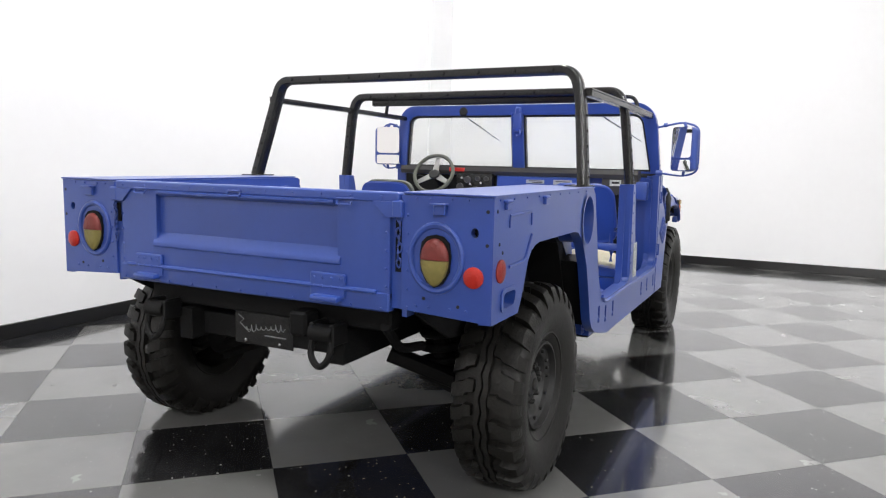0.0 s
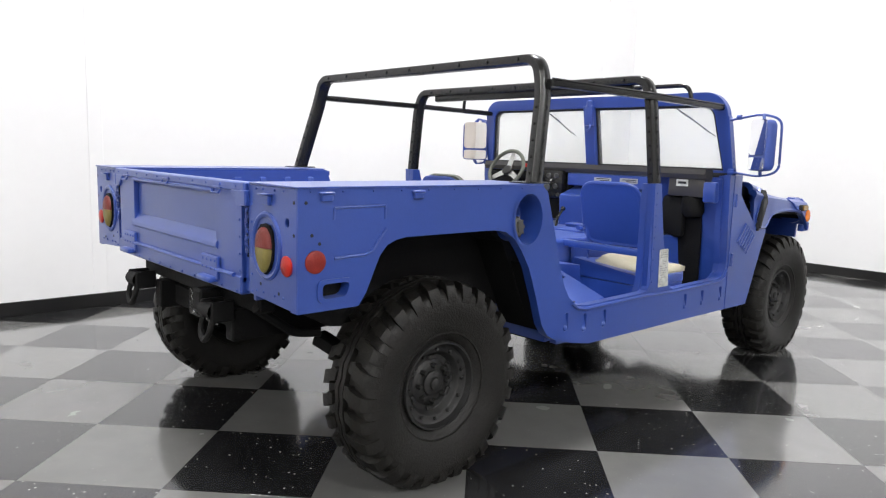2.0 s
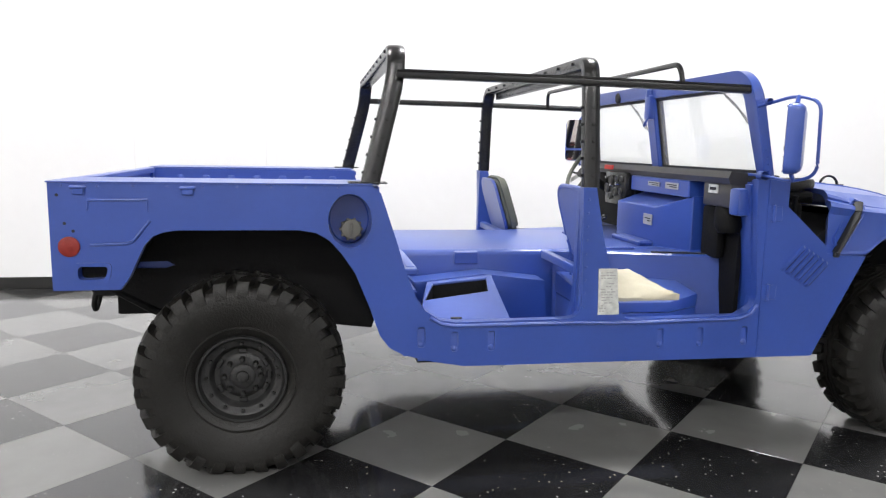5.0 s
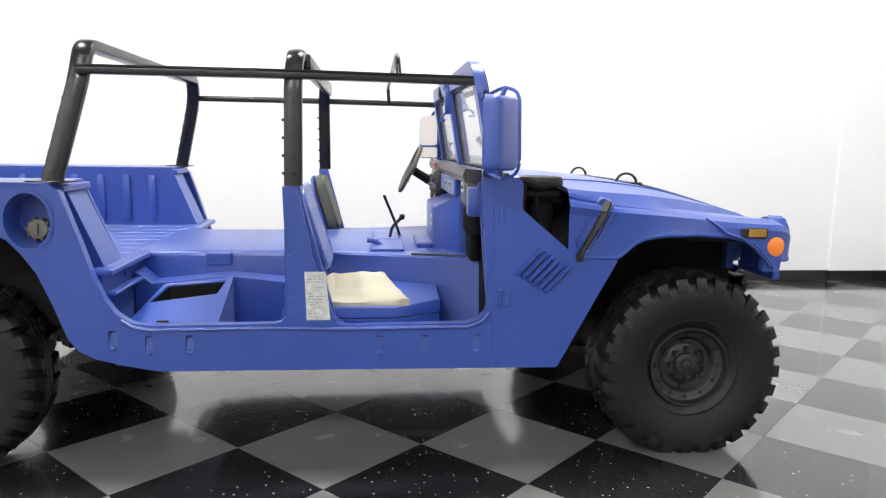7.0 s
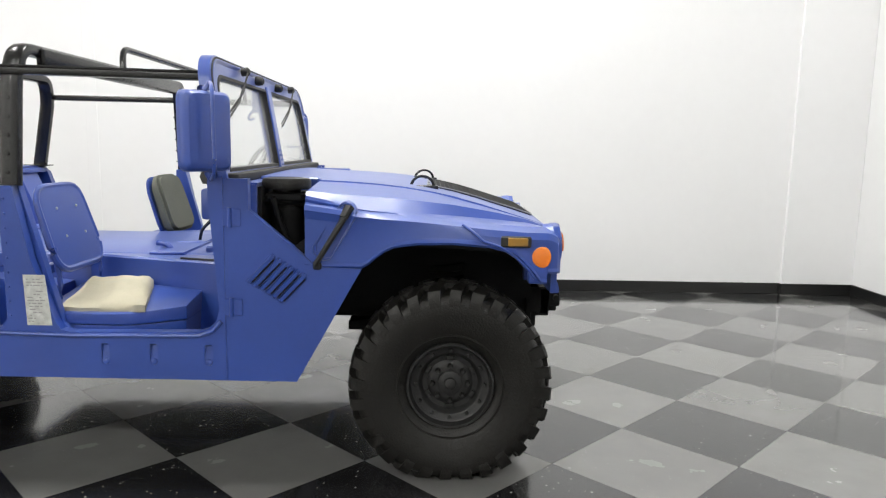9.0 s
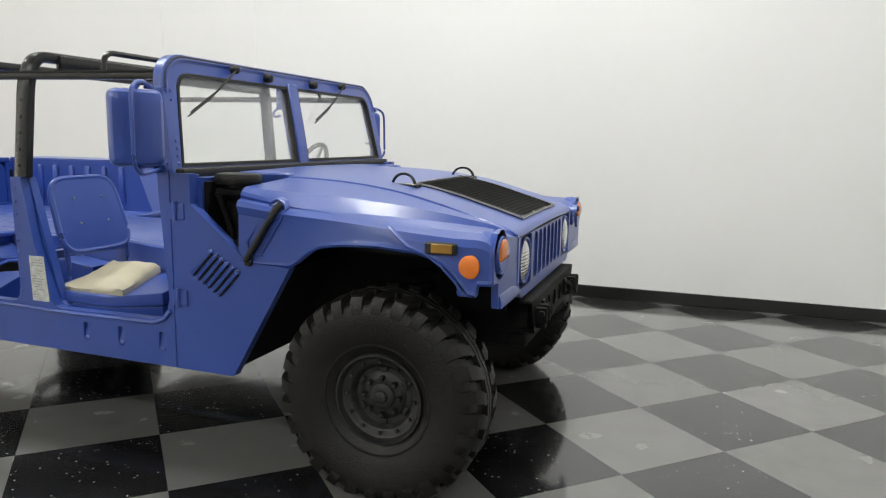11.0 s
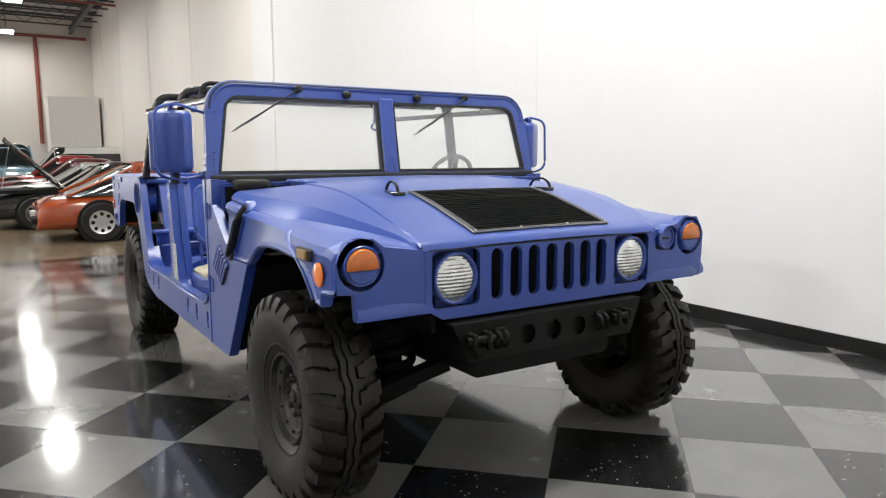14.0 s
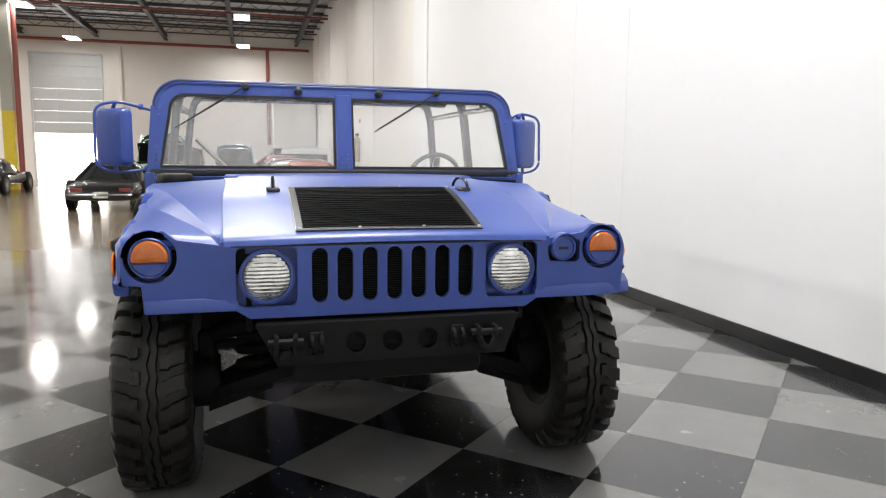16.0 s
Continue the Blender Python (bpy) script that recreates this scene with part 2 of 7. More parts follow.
WALLW = mat("white_wall_paint", (0.80, 0.80, 0.805), 0.6, var=0.03, scale=0.8, bump=0.05, bscale=80, fine=0.015)
WALLC = mat("cream_wall_paint", (0.80, 0.755, 0.715), 0.7, var=0.05, scale=0.6, bump=0.05, bscale=80, fine=0.02)
# for the unseen end wall: dark so that it bounces little light
DARKWALL = mat("dark_grey_wall_paint", (0.20, 0.20, 0.205), 0.6, var=0.05, scale=0.8, bump=0.05, bscale=80, fine=0.02)
BASEB = mat("black_baseboard", (0.012, 0.012, 0.012), 0.3, var=0.1)
CONCRETE = mat("polished_concrete", (0.155, 0.118, 0.076), 0.20, spec=0.4, var=0.22, scale=0.7, fine=0.1)
DECK = mat("ceiling_deck", (0.50, 0.50, 0.50), 0.7, var=0.1, scale=0.6)
JOIST = mat("joist_steel", (0.06, 0.06, 0.065), 0.6, var=0.2, scale=1)
REDPIPE = mat("red_sprinkler_pipe", (0.30, 0.075, 0.06), 0.5, var=0.1)
YELPAINT = mat("yellow_column_paint", (0.75, 0.55, 0.04), 0.5, var=0.1)
DOORM = mat("door_panel_grey", (0.55, 0.56, 0.56), 0.6, var=0.06, scale=2)
LAMPGLOW = glow("lamp_diffuser", (1.0, 0.99, 0.97), 9.0)
OUTSIDE = glow("daylight_outside", (1.0, 0.98, 0.97), 7.0)
TILE_BLACK = tile_mat("black_tile", (0.015, 0.015, 0.016), (0.42, 0.42, 0.40), 0.25, 0.22, 0.25)
TILE_GREY = tile_mat("grey_tile", (0.155, 0.154, 0.150), (0.20, 0.197, 0.19), 0.2, 0.24, 0.16)

# ---- building helpers ----
def finish(bm, name, material, parent=None, smooth=None):
    me = bpy.data.meshes.new(name)
    bmesh.ops.recalc_face_normals(bm, faces=bm.faces)
    if smooth is not None:
        for f in bm.faces:
            f.smooth = True
        lim = radians(smooth)
        for e in bm.edges:
            e.smooth = len(e.link_faces) == 2 and e.calc_face_angle(3.2) < lim
    bm.to_mesh(me)
    bm.free()
    me.materials.append(material)
    ob = new(name, me)
    if parent is not None:
        ob.parent = parent
    return ob


# the truck's stations along its length as drawn below, and where they truly lie
DRAWN = (-0.70, -0.632, -0.115, 0.59, 0.808, 0.954, 1.13, 1.578, 1.63, 1.75, 1.962, 2.169, 2.40, 2.62, 3.03, 3.785, 3.885, 3.97, 4.03)
TRUE_X = (-0.673, -0.605, -0.09, 0.632, 0.852, 0.999, 1.163, 1.608, 1.645, 1.76, 1.962, 2.160, 2.387, 2.605, 3.015, 3.775, 3.850, 3.895, 3.95)
WHEEL_PARTS = ("wheel", "tyre", "hub", "lug_nut", "ring_bolt", "rim_lug")


def set_true(bm, name, parent):
    """Moves a truck part to its true stations; the nose is a little narrower than the body, the top a little lower."""
    top = parent
    while top.parent is not None:
        top = top.parent
    if top.name == "military_truck" and name not in WHEEL_PARTS:
        for v in bm.verts:
            x, k = v.co.x, float(np.interp(v.co.x, (2.80, 3.10), (0.0, 1.0)))
            v.co.x, v.co.y = float(np.interp(x, DRAWN, TRUE_X)), v.co.y * (1 - 0.015 * k) + 0.012 * k
            v.co.z = float(np.interp(v.co.z, (0.0, 1.20, 1.30, 1.85), (0.0, 1.20, 1.283, 1.825)))


SOFT_EDGES = {"side_panel": 0.005, "tailgate": 0.004, "fender_lid": 0.003, "windscreen_frame": 0.006, "wing_front": 0.006, "seat_base": 0.008, "heater_box": 0.008,
              "seat_box": 0.005, "tail_panel": 0.004, "fender_box": 0.006, "grille_panel": 0.004, "tunnel_shelf": 0.006, "inner_skin": 0.004, "tailgate_top_rail": 0.004}


def soften(bm, offset):
    """Rounds the sharp edges of pressed sheet metal."""
    bmesh.ops.dissolve_limit(bm, angle_limit=0.01, verts=bm.verts, edges=bm.edges)
    sharp = [e for e in bm.edges if len(e.link_faces) == 2 and e.calc_face_angle(0.0) > 0.6]
    bmesh.ops.bevel(bm, geom=sharp, offset=offset, segments=2, affect="EDGES", profile=0.6, clamp_overlap=True)


def part(name, bm, material, parent, label="", smooth=35):
    if name in SOFT_EDGES:
        soften(bm, SOFT_EDGES[name])
        smooth = smooth or 40
    set_true(bm, name, parent)
    ob = finish(bm, name, material, parent, smooth)
    if name in SOFT_EDGES:
        ob.modifiers.new("even_shading", "WEIGHTED_NORMAL").keep_sharp = True
    if label:
        tagged(ob, label)
    return ob


def same_part(ob, parent, m):
    """A second object on the same mesh."""
    o = new(ob.name.split(".")[0], ob.data)
    o.parent = parent
    o.matrix_local = m
    if "label" in ob:
        o["label"] = ob["label"]
    return o


def thing(name, at, label, category, group="", kind=""):
    ob = new(name)
    ob.empty_display_size = 0.2
    ob.location = at
    return tagged(ob, label, category, group, kind)


def add_box(bm, x0, x1, y0, y1, z0, z1, bevel=0.0, seg=1, m=None):
    vs = [bm.verts.new((x, y, z)) for x in (x0, x1) for y in (y0, y1) for z in (z0, z1)]
    fs = [bm.faces.new([vs[i] for i in q]) for q in ((0, 1, 3, 2), (4, 6, 7, 5), (0, 4, 5, 1), (2, 3, 7, 6), (0, 2, 6, 4), (1, 5, 7, 3))]
    if bevel:
        es = list({e for f in fs for e in f.edges})
        r = bmesh.ops.bevel(bm, geom=es, offset=bevel, segments=seg, affect="EDGES", profile=0.5)
        vs = list({v for f in r["faces"] for v in f.verts} | {v for v in vs if v.is_valid})
    if m is not None:
        bmesh.ops.transform(bm, matrix=m, verts=[v for v in vs if v.is_valid])
    return vs


def box(x0, x1, y0, y1, z0, z1, bevel=0.0, seg=1):
    bm = bmesh.new()
    add_box(bm, x0, x1, y0, y1, z0, z1, bevel, seg)
    return bm


AXES = {"y": lambda a, b, h: (a, h, b), "x": lambda a, b, h: (h, a, b), "z": lambda a, b, h: (a, b, h)}


def add_plate(bm, outer, holes, axis, h0, h1):
    """A flat plate with holes: outlines in the two axes left over, from h0 to h1 along the axis."""
    put = AXES[axis]
    edges, verts = [], []
    for loop in (outer, *holes):
        vs = [bm.verts.new(put(a, b, h0)) for a, b in loop]
        verts += vs
        edges += [bm.edges.new((vs[i], vs[(i + 1) % len(vs)])) for i in range(len(vs))]
    r = bmesh.ops.triangle_fill(bm, use_beauty=True, use_dissolve=False, edges=edges)
    faces = [g for g in r["geom"] if isinstance(g, bmesh.types.BMFace)]
    ex = bmesh.ops.extrude_face_region(bm, geom=faces)
    d = Vector(put(0, 0, h1 - h0))
    nv = [g for g in ex["geom"] if isinstance(g, bmesh.types.BMVert)]
    bmesh.ops.translate(bm, vec=d, verts=nv)
    return verts + nv


def plate(outer, holes, axis, h0, h1):
    bm = bmesh.new()
    add_plate(bm, outer, holes, axis, h0, h1)
    return bm


def oval(cx, cy, rx, ry, n=24, power=1.0):
    out = []
    for i in range(n):
        c, s = math.cos(2 * math.pi * i / n), math.sin(2 * math.pi * i / n)
        out.append((cx + rx * math.copysign(abs(c) ** power, c), cy + ry * math.copysign(abs(s) ** power, s)))
    return out


def capsule(cx, cy, r, half, n=8):
    """An upright slot."""
    top = [(cx + r * math.cos(a), cy + half - r + r * math.sin(a)) for a in [math.pi * i / n for i in range(n + 1)]]
    return top + [(2 * cx - x, 2 * cy - y) for x, y in top]


def rounded(points, r, n=5):
    """A closed outline or open path with its corners rounded (2D or 3D)."""
    pts = [Vector(p) for p in points]
    out = []
    for i, p in enumerate(pts):
        a, b = pts[i - 1], pts[(i + 1) % len(pts)]
        da, db = (a - p), (b - p)
        k = min(r, da.length * 0.48, db.length * 0.48)
        s, e = p + da.normalized() * k, p + db.normalized() * k
        for j in range(n + 1):
            t = j / n
            out.append(tuple((1 - t) ** 2 * s + 2 * t * (1 - t) * p + t * t * e))
    return out


def open_path(points, r, n=5):
    pts = [Vector(p) for p in points]
    out = [tuple(pts[0])]
    for i in range(1, len(pts) - 1):
        p, a, b = pts[i], pts[i - 1], pts[i + 1]
        da, db = (a - p), (b - p)
        k = min(r, da.length * 0.48, db.length * 0.48)
        s, e = p + da.normalized() * k, p + db.normalized() * k
        for j in range(n + 1):
            t = j / n
            out.append(tuple((1 - t) ** 2 * s + 2 * t * (1 - t) * p + t * t * e))
    return out + [tuple(pts[-1])]


def add_tube(bm, path, r, n=10, closed=False, rx=None, up=(0, 0, 1), square=0.0):
    """A round or flattened bar along a path. rx: half its width across 'up'."""
    pts = [Vector(p) for p in path]
    rings = []
    ref = Vector(up)
    for i, p in enumerate(pts):
        if closed:
            d = pts[(i + 1) % len(pts)] - pts[i - 1]
        else:
            d = pts[min(i + 1, len(pts) - 1)] - pts[max(i - 1, 0)]
        d.normalize()
        side = d.cross(ref)
        if side.length < 1e-4:
            side = d.cross(Vector((1, 0, 0)))
        side.normalize()
        top = side.cross(d).normalized()
        ring = []
        for a, b in oval(0, 0, rx or r, r, n, 1.0 - square):
            ring.append(bm.verts.new(p + side * a + top * b))
        rings.append(ring)
    m = len(rings)
    for i in range(m if closed else m - 1):
        a, b = rings[i], rings[(i + 1) % m]
        for j in range(n):
            bm.faces.new((a[j], a[(j + 1) % n], b[(j + 1) % n], b[j]))
    if not closed:
        bm.faces.new(rings[0][::-1])
        bm.faces.new(rings[-1])


def tube(path, r, n=10, **kw):
    bm = bmesh.new()
    add_tube(bm, path, r, n, **kw)
    return bm


def add_lathe(bm, profile, n=32, m=None):
    """Rings (radius, height) round z."""
    rings = []
    for r, h in profile:
        if r < 1e-5:
            rings.append([bm.verts.new((0, 0, h))])
        else:
            rings.append([bm.verts.new((r * math.cos(2 * math.pi * i / n), r * math.sin(2 * math.pi * i / n), h)) for i in range(n)])
    for a, b in zip(rings, rings[1:]):
        for j in range(n):
            k = (j + 1) % n
            q = [a[j % len(a)], a[k % len(a)], b[k % len(b)], b[j % len(b)]]
            q = list(dict.fromkeys(q))
            if len(q) > 2:
                bm.faces.new(q)
    vs = [v for r in rings for v in r]
    if m is not None:
        bmesh.ops.transform(bm, matrix=m, verts=vs)
    return vs


def lathe(profile, n=32, m=None):
    bm = bmesh.new()
    add_lathe(bm, profile, n, m)
    return bm


def facing(d):
    """Turns z to the direction d."""
    return Vector(d).to_track_quat("Z", "Y").to_matrix().to_4x4()


def at(p, d=(0, 0, 1)):
    return Matrix.Translation(p) @ facing(d)


def add_loft(bm, rows, closed=False):
    """Faces between rows of equally many points."""
    vr = [[bm.verts.new(p) for p in row] for row in rows]
    for a, b in zip(vr, vr[1:]):
        m = len(a)
        for j in range(m if closed else m - 1):
            k = (j + 1) % m
            bm.faces.new((a[j], a[k], b[k], b[j]))
    return vr


def mirror_copy(bm):
    """A second bmesh, mirrored in y."""
    o = bm.copy()
    bmesh.ops.scale(o, vec=(1, -1, 1), verts=o.verts)
    bmesh.ops.reverse_faces(o, faces=o.faces)
    return o


def both_sides(name, bm, material, parent, label="", smooth=35):
    o = mirror_copy(bm)
    return part(name, bm, material, parent, label, smooth), part(name, o, material, parent, label, smooth)

# ---- the room ----
WALL_Y, WALL_X, BACK_Y, FAR_X, TOP = 3.11, 7.6, -22.0, -35.0, 8.2
PITCH, TANG, TOX, TOY, EDGE = 0.604, radians(44.277), 0.0313, -0.4108, -4.75

wall_left = finish(box(-8.1, WALL_X + 0.2, WALL_Y, WALL_Y + 0.25, 0, TOP), "wall_left", WALLW)
tagged(wall_left, "smooth white painted concrete panel wall", "wall", kind="structure")
wall_left_far = finish(box(FAR_X, -8.1, WALL_Y + 0.004, WALL_Y + 0.25, 0, TOP), "wall_left_far", WALLC)
tagged(wall_left_far, "cream painted tilt-up concrete warehouse wall", "wall", kind="structure")
bm = bmesh.new()
for px in (-8.75,):
    add_box(bm, px - 0.62, px + 0.62, WALL_Y - 0.03, WALL_Y + 0.05, 0, TOP, 0.01)
tagged(finish(bm, "wall_pilaster", WALLW), "shallow painted pilaster on the warehouse wall", "pilaster", kind="structure")
bm = bmesh.new()
for sx, w in ((-14.8, 0.05), (-20.6, 0.05), (-26.5, 0.05), (-31.5, 0.05)):
    add_box(bm, sx - w, sx + w, WALL_Y - 0.012, WALL_Y + 0.02, 0, TOP)
tagged(finish(bm, "wall_joint_strips", WALLC), "caulked vertical panel joints", "joint", kind="structure")
for jx in (0.0, -1.2):
    bm = bmesh.new()
    add_box(bm, jx - 0.055, jx + 0.055, WALL_Y - 0.004, WALL_Y + 0.02, 0.11, TOP, 0.002)
    tagged(finish(bm, "wall_joint_cover", WALLW), "white cover strip over a wall panel joint", "joint cover", kind="structure")
tagged(finish(box(6.87, WALL_X, WALL_Y - 0.03, WALL_Y + 0.01, 0, TOP, 0.006), "corner_column", WALLW), "white boxed corner column", "column", kind="structure")
tagged(finish(box(WALL_X, WALL_X + 0.25, -4.6, WALL_Y, 0, TOP), "wall_front", WALLW), "smooth white painted end wall", "wall", kind="structure")
# unseen stretch of the end wall, made dark to keep the truck's front dim
tagged(finish(box(WALL_X, WALL_X + 0.25, BACK_Y, -4.6, 0, TOP), "wall_front_far", DARKWALL), "unseen end wall, dark grey to cut bounce on the truck's front", "wall", kind="structure")
tagged(finish(box(FAR_X - 0.25, WALL_X + 0.25, BACK_Y - 0.25, BACK_Y, 0, TOP), "wall_back", WALLW), "plain white painted wall", "wall", kind="structure")
# unseen partition, added so its white bounce lights the truck's right side
tagged(finish(box(-3.6, WALL_X, -9.75, -9.6, 0, TOP), "wall_right", WALLW), "unseen white partition added to brighten the truck's right side", "wall", kind="structure")

DY0, DY1, DTOP, DGAP = -11.2, -7.9, 6.5, 2.45
tagged(finish(plate([(BACK_Y, 0), (DY0, 0), (DY0, DTOP), (DY1, DTOP), (DY1, 0), (WALL_Y, 0), (WALL_Y, TOP), (BACK_Y, TOP)], [], "x", FAR_X - 0.25, FAR_X),
              "wall_far", WALLC), "cream painted far warehouse wall with a dock door opening", "wall", kind="structure")
roll = tagged(thing("roll_up_door", (FAR_X, (DY0 + DY1) / 2, DGAP), "grey sectional overhead dock door, half raised", "door"), kind="structure")
ph = (DTOP - DGAP) / 7
for k in range(7):
    bm = box(-0.09, -0.03, DY0 - (DY0 + DY1) / 2, DY1 - (DY0 + DY1) / 2, k * ph + 0.004, (k + 1) * ph - 0.004, 0.012)
    for j in (-0.55, 0.55):
        add_box(bm, -0.03, -0.015, j - 0.04, j + 0.04, k * ph + 0.03, (k + 1) * ph - 0.03)
    part("panel", bm, DOORM, roll)
bm = bmesh.new()
for s in (DY0 - 0.09, DY1 + 0.01):
    add_box(bm, FAR_X, FAR_X + 0.05, s, s + 0.08, 0, DTOP + 0.1)
add_box(bm, FAR_X, FAR_X + 0.05, DY0 - 0.09, DY1 + 0.09, DTOP, DTOP + 0.1)
tagged(finish(bm, "door_frame", DOORM), "grey steel dock door frame", "door frame", kind="structure")
tagged(finish(box(FAR_X - 1.6, FAR_X - 1.5, DY0 - 3, DY1 + 3, -0.5, 5), "backdrop", OUTSIDE), "bright daylight outside the dock door", "backdrop", kind="structure")

# ceiling: deck, joists and girders in one
bm = box(FAR_X, WALL_X, BACK_Y, WALL_Y, TOP, TOP + 0.1)
tagged(finish(bm, "ceiling", DECK), "pale corrugated metal roof deck", "ceiling", kind="structure")
bm = bmesh.new()
x = FAR_X + 1.0
while x < WALL_X:
    add_box(bm, x - 0.04, x + 0.04, BACK_Y, WALL_Y, TOP - 0.1, TOP - 0.02)
    add_box(bm, x - 0.03, x + 0.03, BACK_Y, WALL_Y, TOP - 0.5, TOP - 0.44)
    y, up = BACK_Y, 0
    while y < WALL_Y - 0.6:
        z0, z1 = (TOP - 0.46, TOP - 0.08) if up else (TOP - 0.08, TOP - 0.46)
        add_tube(bm, [(x, y, z0), (x, y + 0.6, z1)], 0.015, 4)
        y, up = y + 0.6, 1 - up
    x += 1.75
tagged(finish(bm, "roof_joists", JOIST), "dark open-web steel roof joists", "joists", kind="structure")
bm = bmesh.new()
for gy in (-18.5, -15.0, -11.5, -8.0, -4.6, -1.2, 2.2):
    add_box(bm, FAR_X, WALL_X, gy - 0.09, gy + 0.09, TOP - 0.75, TOP - 0.70)
    add_box(bm, FAR_X, WALL_X, gy - 0.02, gy + 0.02, TOP - 0.70, TOP - 0.50)
    add_box(bm, FAR_X, WALL_X, gy - 0.09, gy + 0.09, TOP - 0.52, TOP - 0.47)
tagged(finish(bm, "roof_girders", JOIST), "dark steel roof girders", "girders", kind="structure")

# floor: slab, tiles, concrete beyond
floor = tagged(finish(box(EDGE, WALL_X, -8.9, WALL_Y, -0.12, -0.003), "floor", CHASSIS), "black and grey chequered polished tile floor", "floor", kind="structure")
bm = box(FAR_X - 2.5, EDGE, BACK_Y, WALL_Y, -0.12, 0.0)
add_box(bm, EDGE, WALL_X, BACK_Y, -8.9, -0.12, -0.001)
tagged(finish(bm, "floor_concrete", CONCRETE), "polished tan concrete warehouse floor", "floor", kind="structure")

# baseboards
bm = bmesh.new()
add_box(bm, -8.0, 6.855, WALL_Y - 0.014, WALL_Y + 0.01, 0.0, 0.11, 0.003)
add_box(bm, 6.855, WALL_X - 0.014, WALL_Y - 0.044, WALL_Y - 0.02, 0.0, 0.11, 0.003)
add_box(bm, 6.853, 6.869, WALL_Y - 0.044, WALL_Y, 0.0, 0.11)
add_box(bm, WALL_X - 0.014, WALL_X + 0.01, BACK_Y, WALL_Y - 0.02, 0.0, 0.11, 0.003)
tagged(finish(bm, "baseboard", BASEB), "black vinyl baseboard", "baseboard", kind="structure")

# ---- the truck: forward is +x, its left is +y ----
truck = thing("military_truck", (0, -0.02, 0), "blue-painted open military truck with black roll cage and big mud tyres", "truck")
HW = 1.05                                   # half the body's width
RX, FX, WR, WZ = 0.096, 3.392, 0.438, 0.408  # axles, tyre radius, hub height

# wheel, facing -y
def make_tyre():
    bm = bmesh.new()
    RO = 0.462                                 # drawn at this radius, then brought to WR
    half = [(0.439, 0.0), (0.437, 0.06), (0.430, 0.128), (0.416, 0.148), (0.395, 0.160), (0.365, 0.164), (0.335, 0.160), (0.30, 0.149), (0.268, 0.135), (0.245, 0.121), (0.222, 0.098)]
    add_lathe(bm, [(r, -h) for r, h in half[:0:-1]] + half, 72)
    n = 28
    for side in (-1, 1):
        band = []                              # the lugs grow out of one hidden belt
        for i in range(n):
            a0 = 2 * math.pi * (i + (0.5 if side > 0 else 0)) / n
            # shoulder lug: rows from the middle outward and down the shoulder
            w = 2 * math.pi / n * (0.66 if i % 2 else 0.60)
            h0 = 0.036 if i % 2 else 0.044
            path = [(h0, RO - 0.001, 0.00), (h0 + 0.034, RO, 0.008), (h0 + 0.040, RO, 0.030), (0.120, RO - 0.004, 0.055), (0.142, RO - 0.013, 0.070), (0.153, 0.432, 0.078), (0.1640, 0.404, 0.082), (0.1600, 0.374, 0.084)]
            rows = []
            for h, r, sk in path:
                base = 0.428 if h < 0.14 else (0.410 if r > 0.42 else r - 0.018)
                hb = h if h < 0.14 else h - 0.02
                aa = a0 + sk
                ww = w * (0.80 if h < 0.06 else 1.0)
                rows.append([(base * math.cos(aa - ww / 2), base * math.sin(aa - ww / 2), side * hb),
                             (r * math.cos(aa - ww / 2 * 0.86), r * math.sin(aa - ww / 2 * 0.86), side * h),
                             (r * math.cos(aa + ww / 2 * 0.86), r * math.sin(aa + ww / 2 * 0.86), side * h),
                             (base * math.cos(aa + ww / 2), base * math.sin(aa + ww / 2), side * hb)])
            vr = add_loft(bm, rows)
            bm.faces.new(vr[0])
            bm.faces.new(vr[-1][::-1])
            band.append(vr)
        for one, two in zip(band, band[1:] + band[:1]):
            bm.faces.new((one[2][3], one[3][3], two[3][0], two[2][0]))
    # two zigzag ribs along the middle, a groove between them
    for side in (-1, 1):
        rows = []
        m = n * 6
        for i in range(m + 1):
            a = 2 * math.pi * i / m
            zz = 0.006 * (abs((i % 6) - 3) / 1.5 - 1)
            inner, outer = side * 0.005 + zz, side * 0.029 + zz * 0.6
            rows.append([(r * math.cos(a), r * math.sin(a), z) for r, z in ((0.432, inner - side * 0.002), (RO - 0.004, inner), (RO - 0.004, outer), (0.432, outer + side * 0.003))])
        add_loft(bm, rows)
    # moulded rings on the sidewall
    for r, h in ((0.262, 0.131),):
        for s in (-1, 1):
            add_lathe(bm, [(r - 0.006, s * (h - 0.004)), (r - 0.003, s * (h + 0.003)), (r + 0.003, s * (h + 0.003)), (r + 0.006, s * (h - 0.004))], 72)
    bmesh.ops.rotate(bm, cent=(0, 0, 0), matrix=Matrix.Rotation(radians(90), 3, "X"), verts=bm.verts)
    for v in bm.verts:
        r = math.hypot(v.co.x, v.co.z)
        k = (0.186 + (r - 0.222) * (WR - 0.186) / (RO - 0.222)) / r
        v.co = (v.co.x * k, v.co.y * 0.88, v.co.z * k)
    # the tyre sags under the load: flat foot, bulged sidewalls
    for v in bm.verts:
        d = -v.co.z
        if d > 0.30:
            k = (d - 0.30) / (WR - 0.30)
            v.co.y *= 1 + 0.10 * k * (1.3 - k)
            v.co.z = -(0.30 + (WZ - 0.001 - 0.30) * min(1.0, k * 1.22) ** 0.9 if k < 0.82 else WZ - 0.001 - 0.010 * max(0.0, 1 - k) * 3)
    return bm


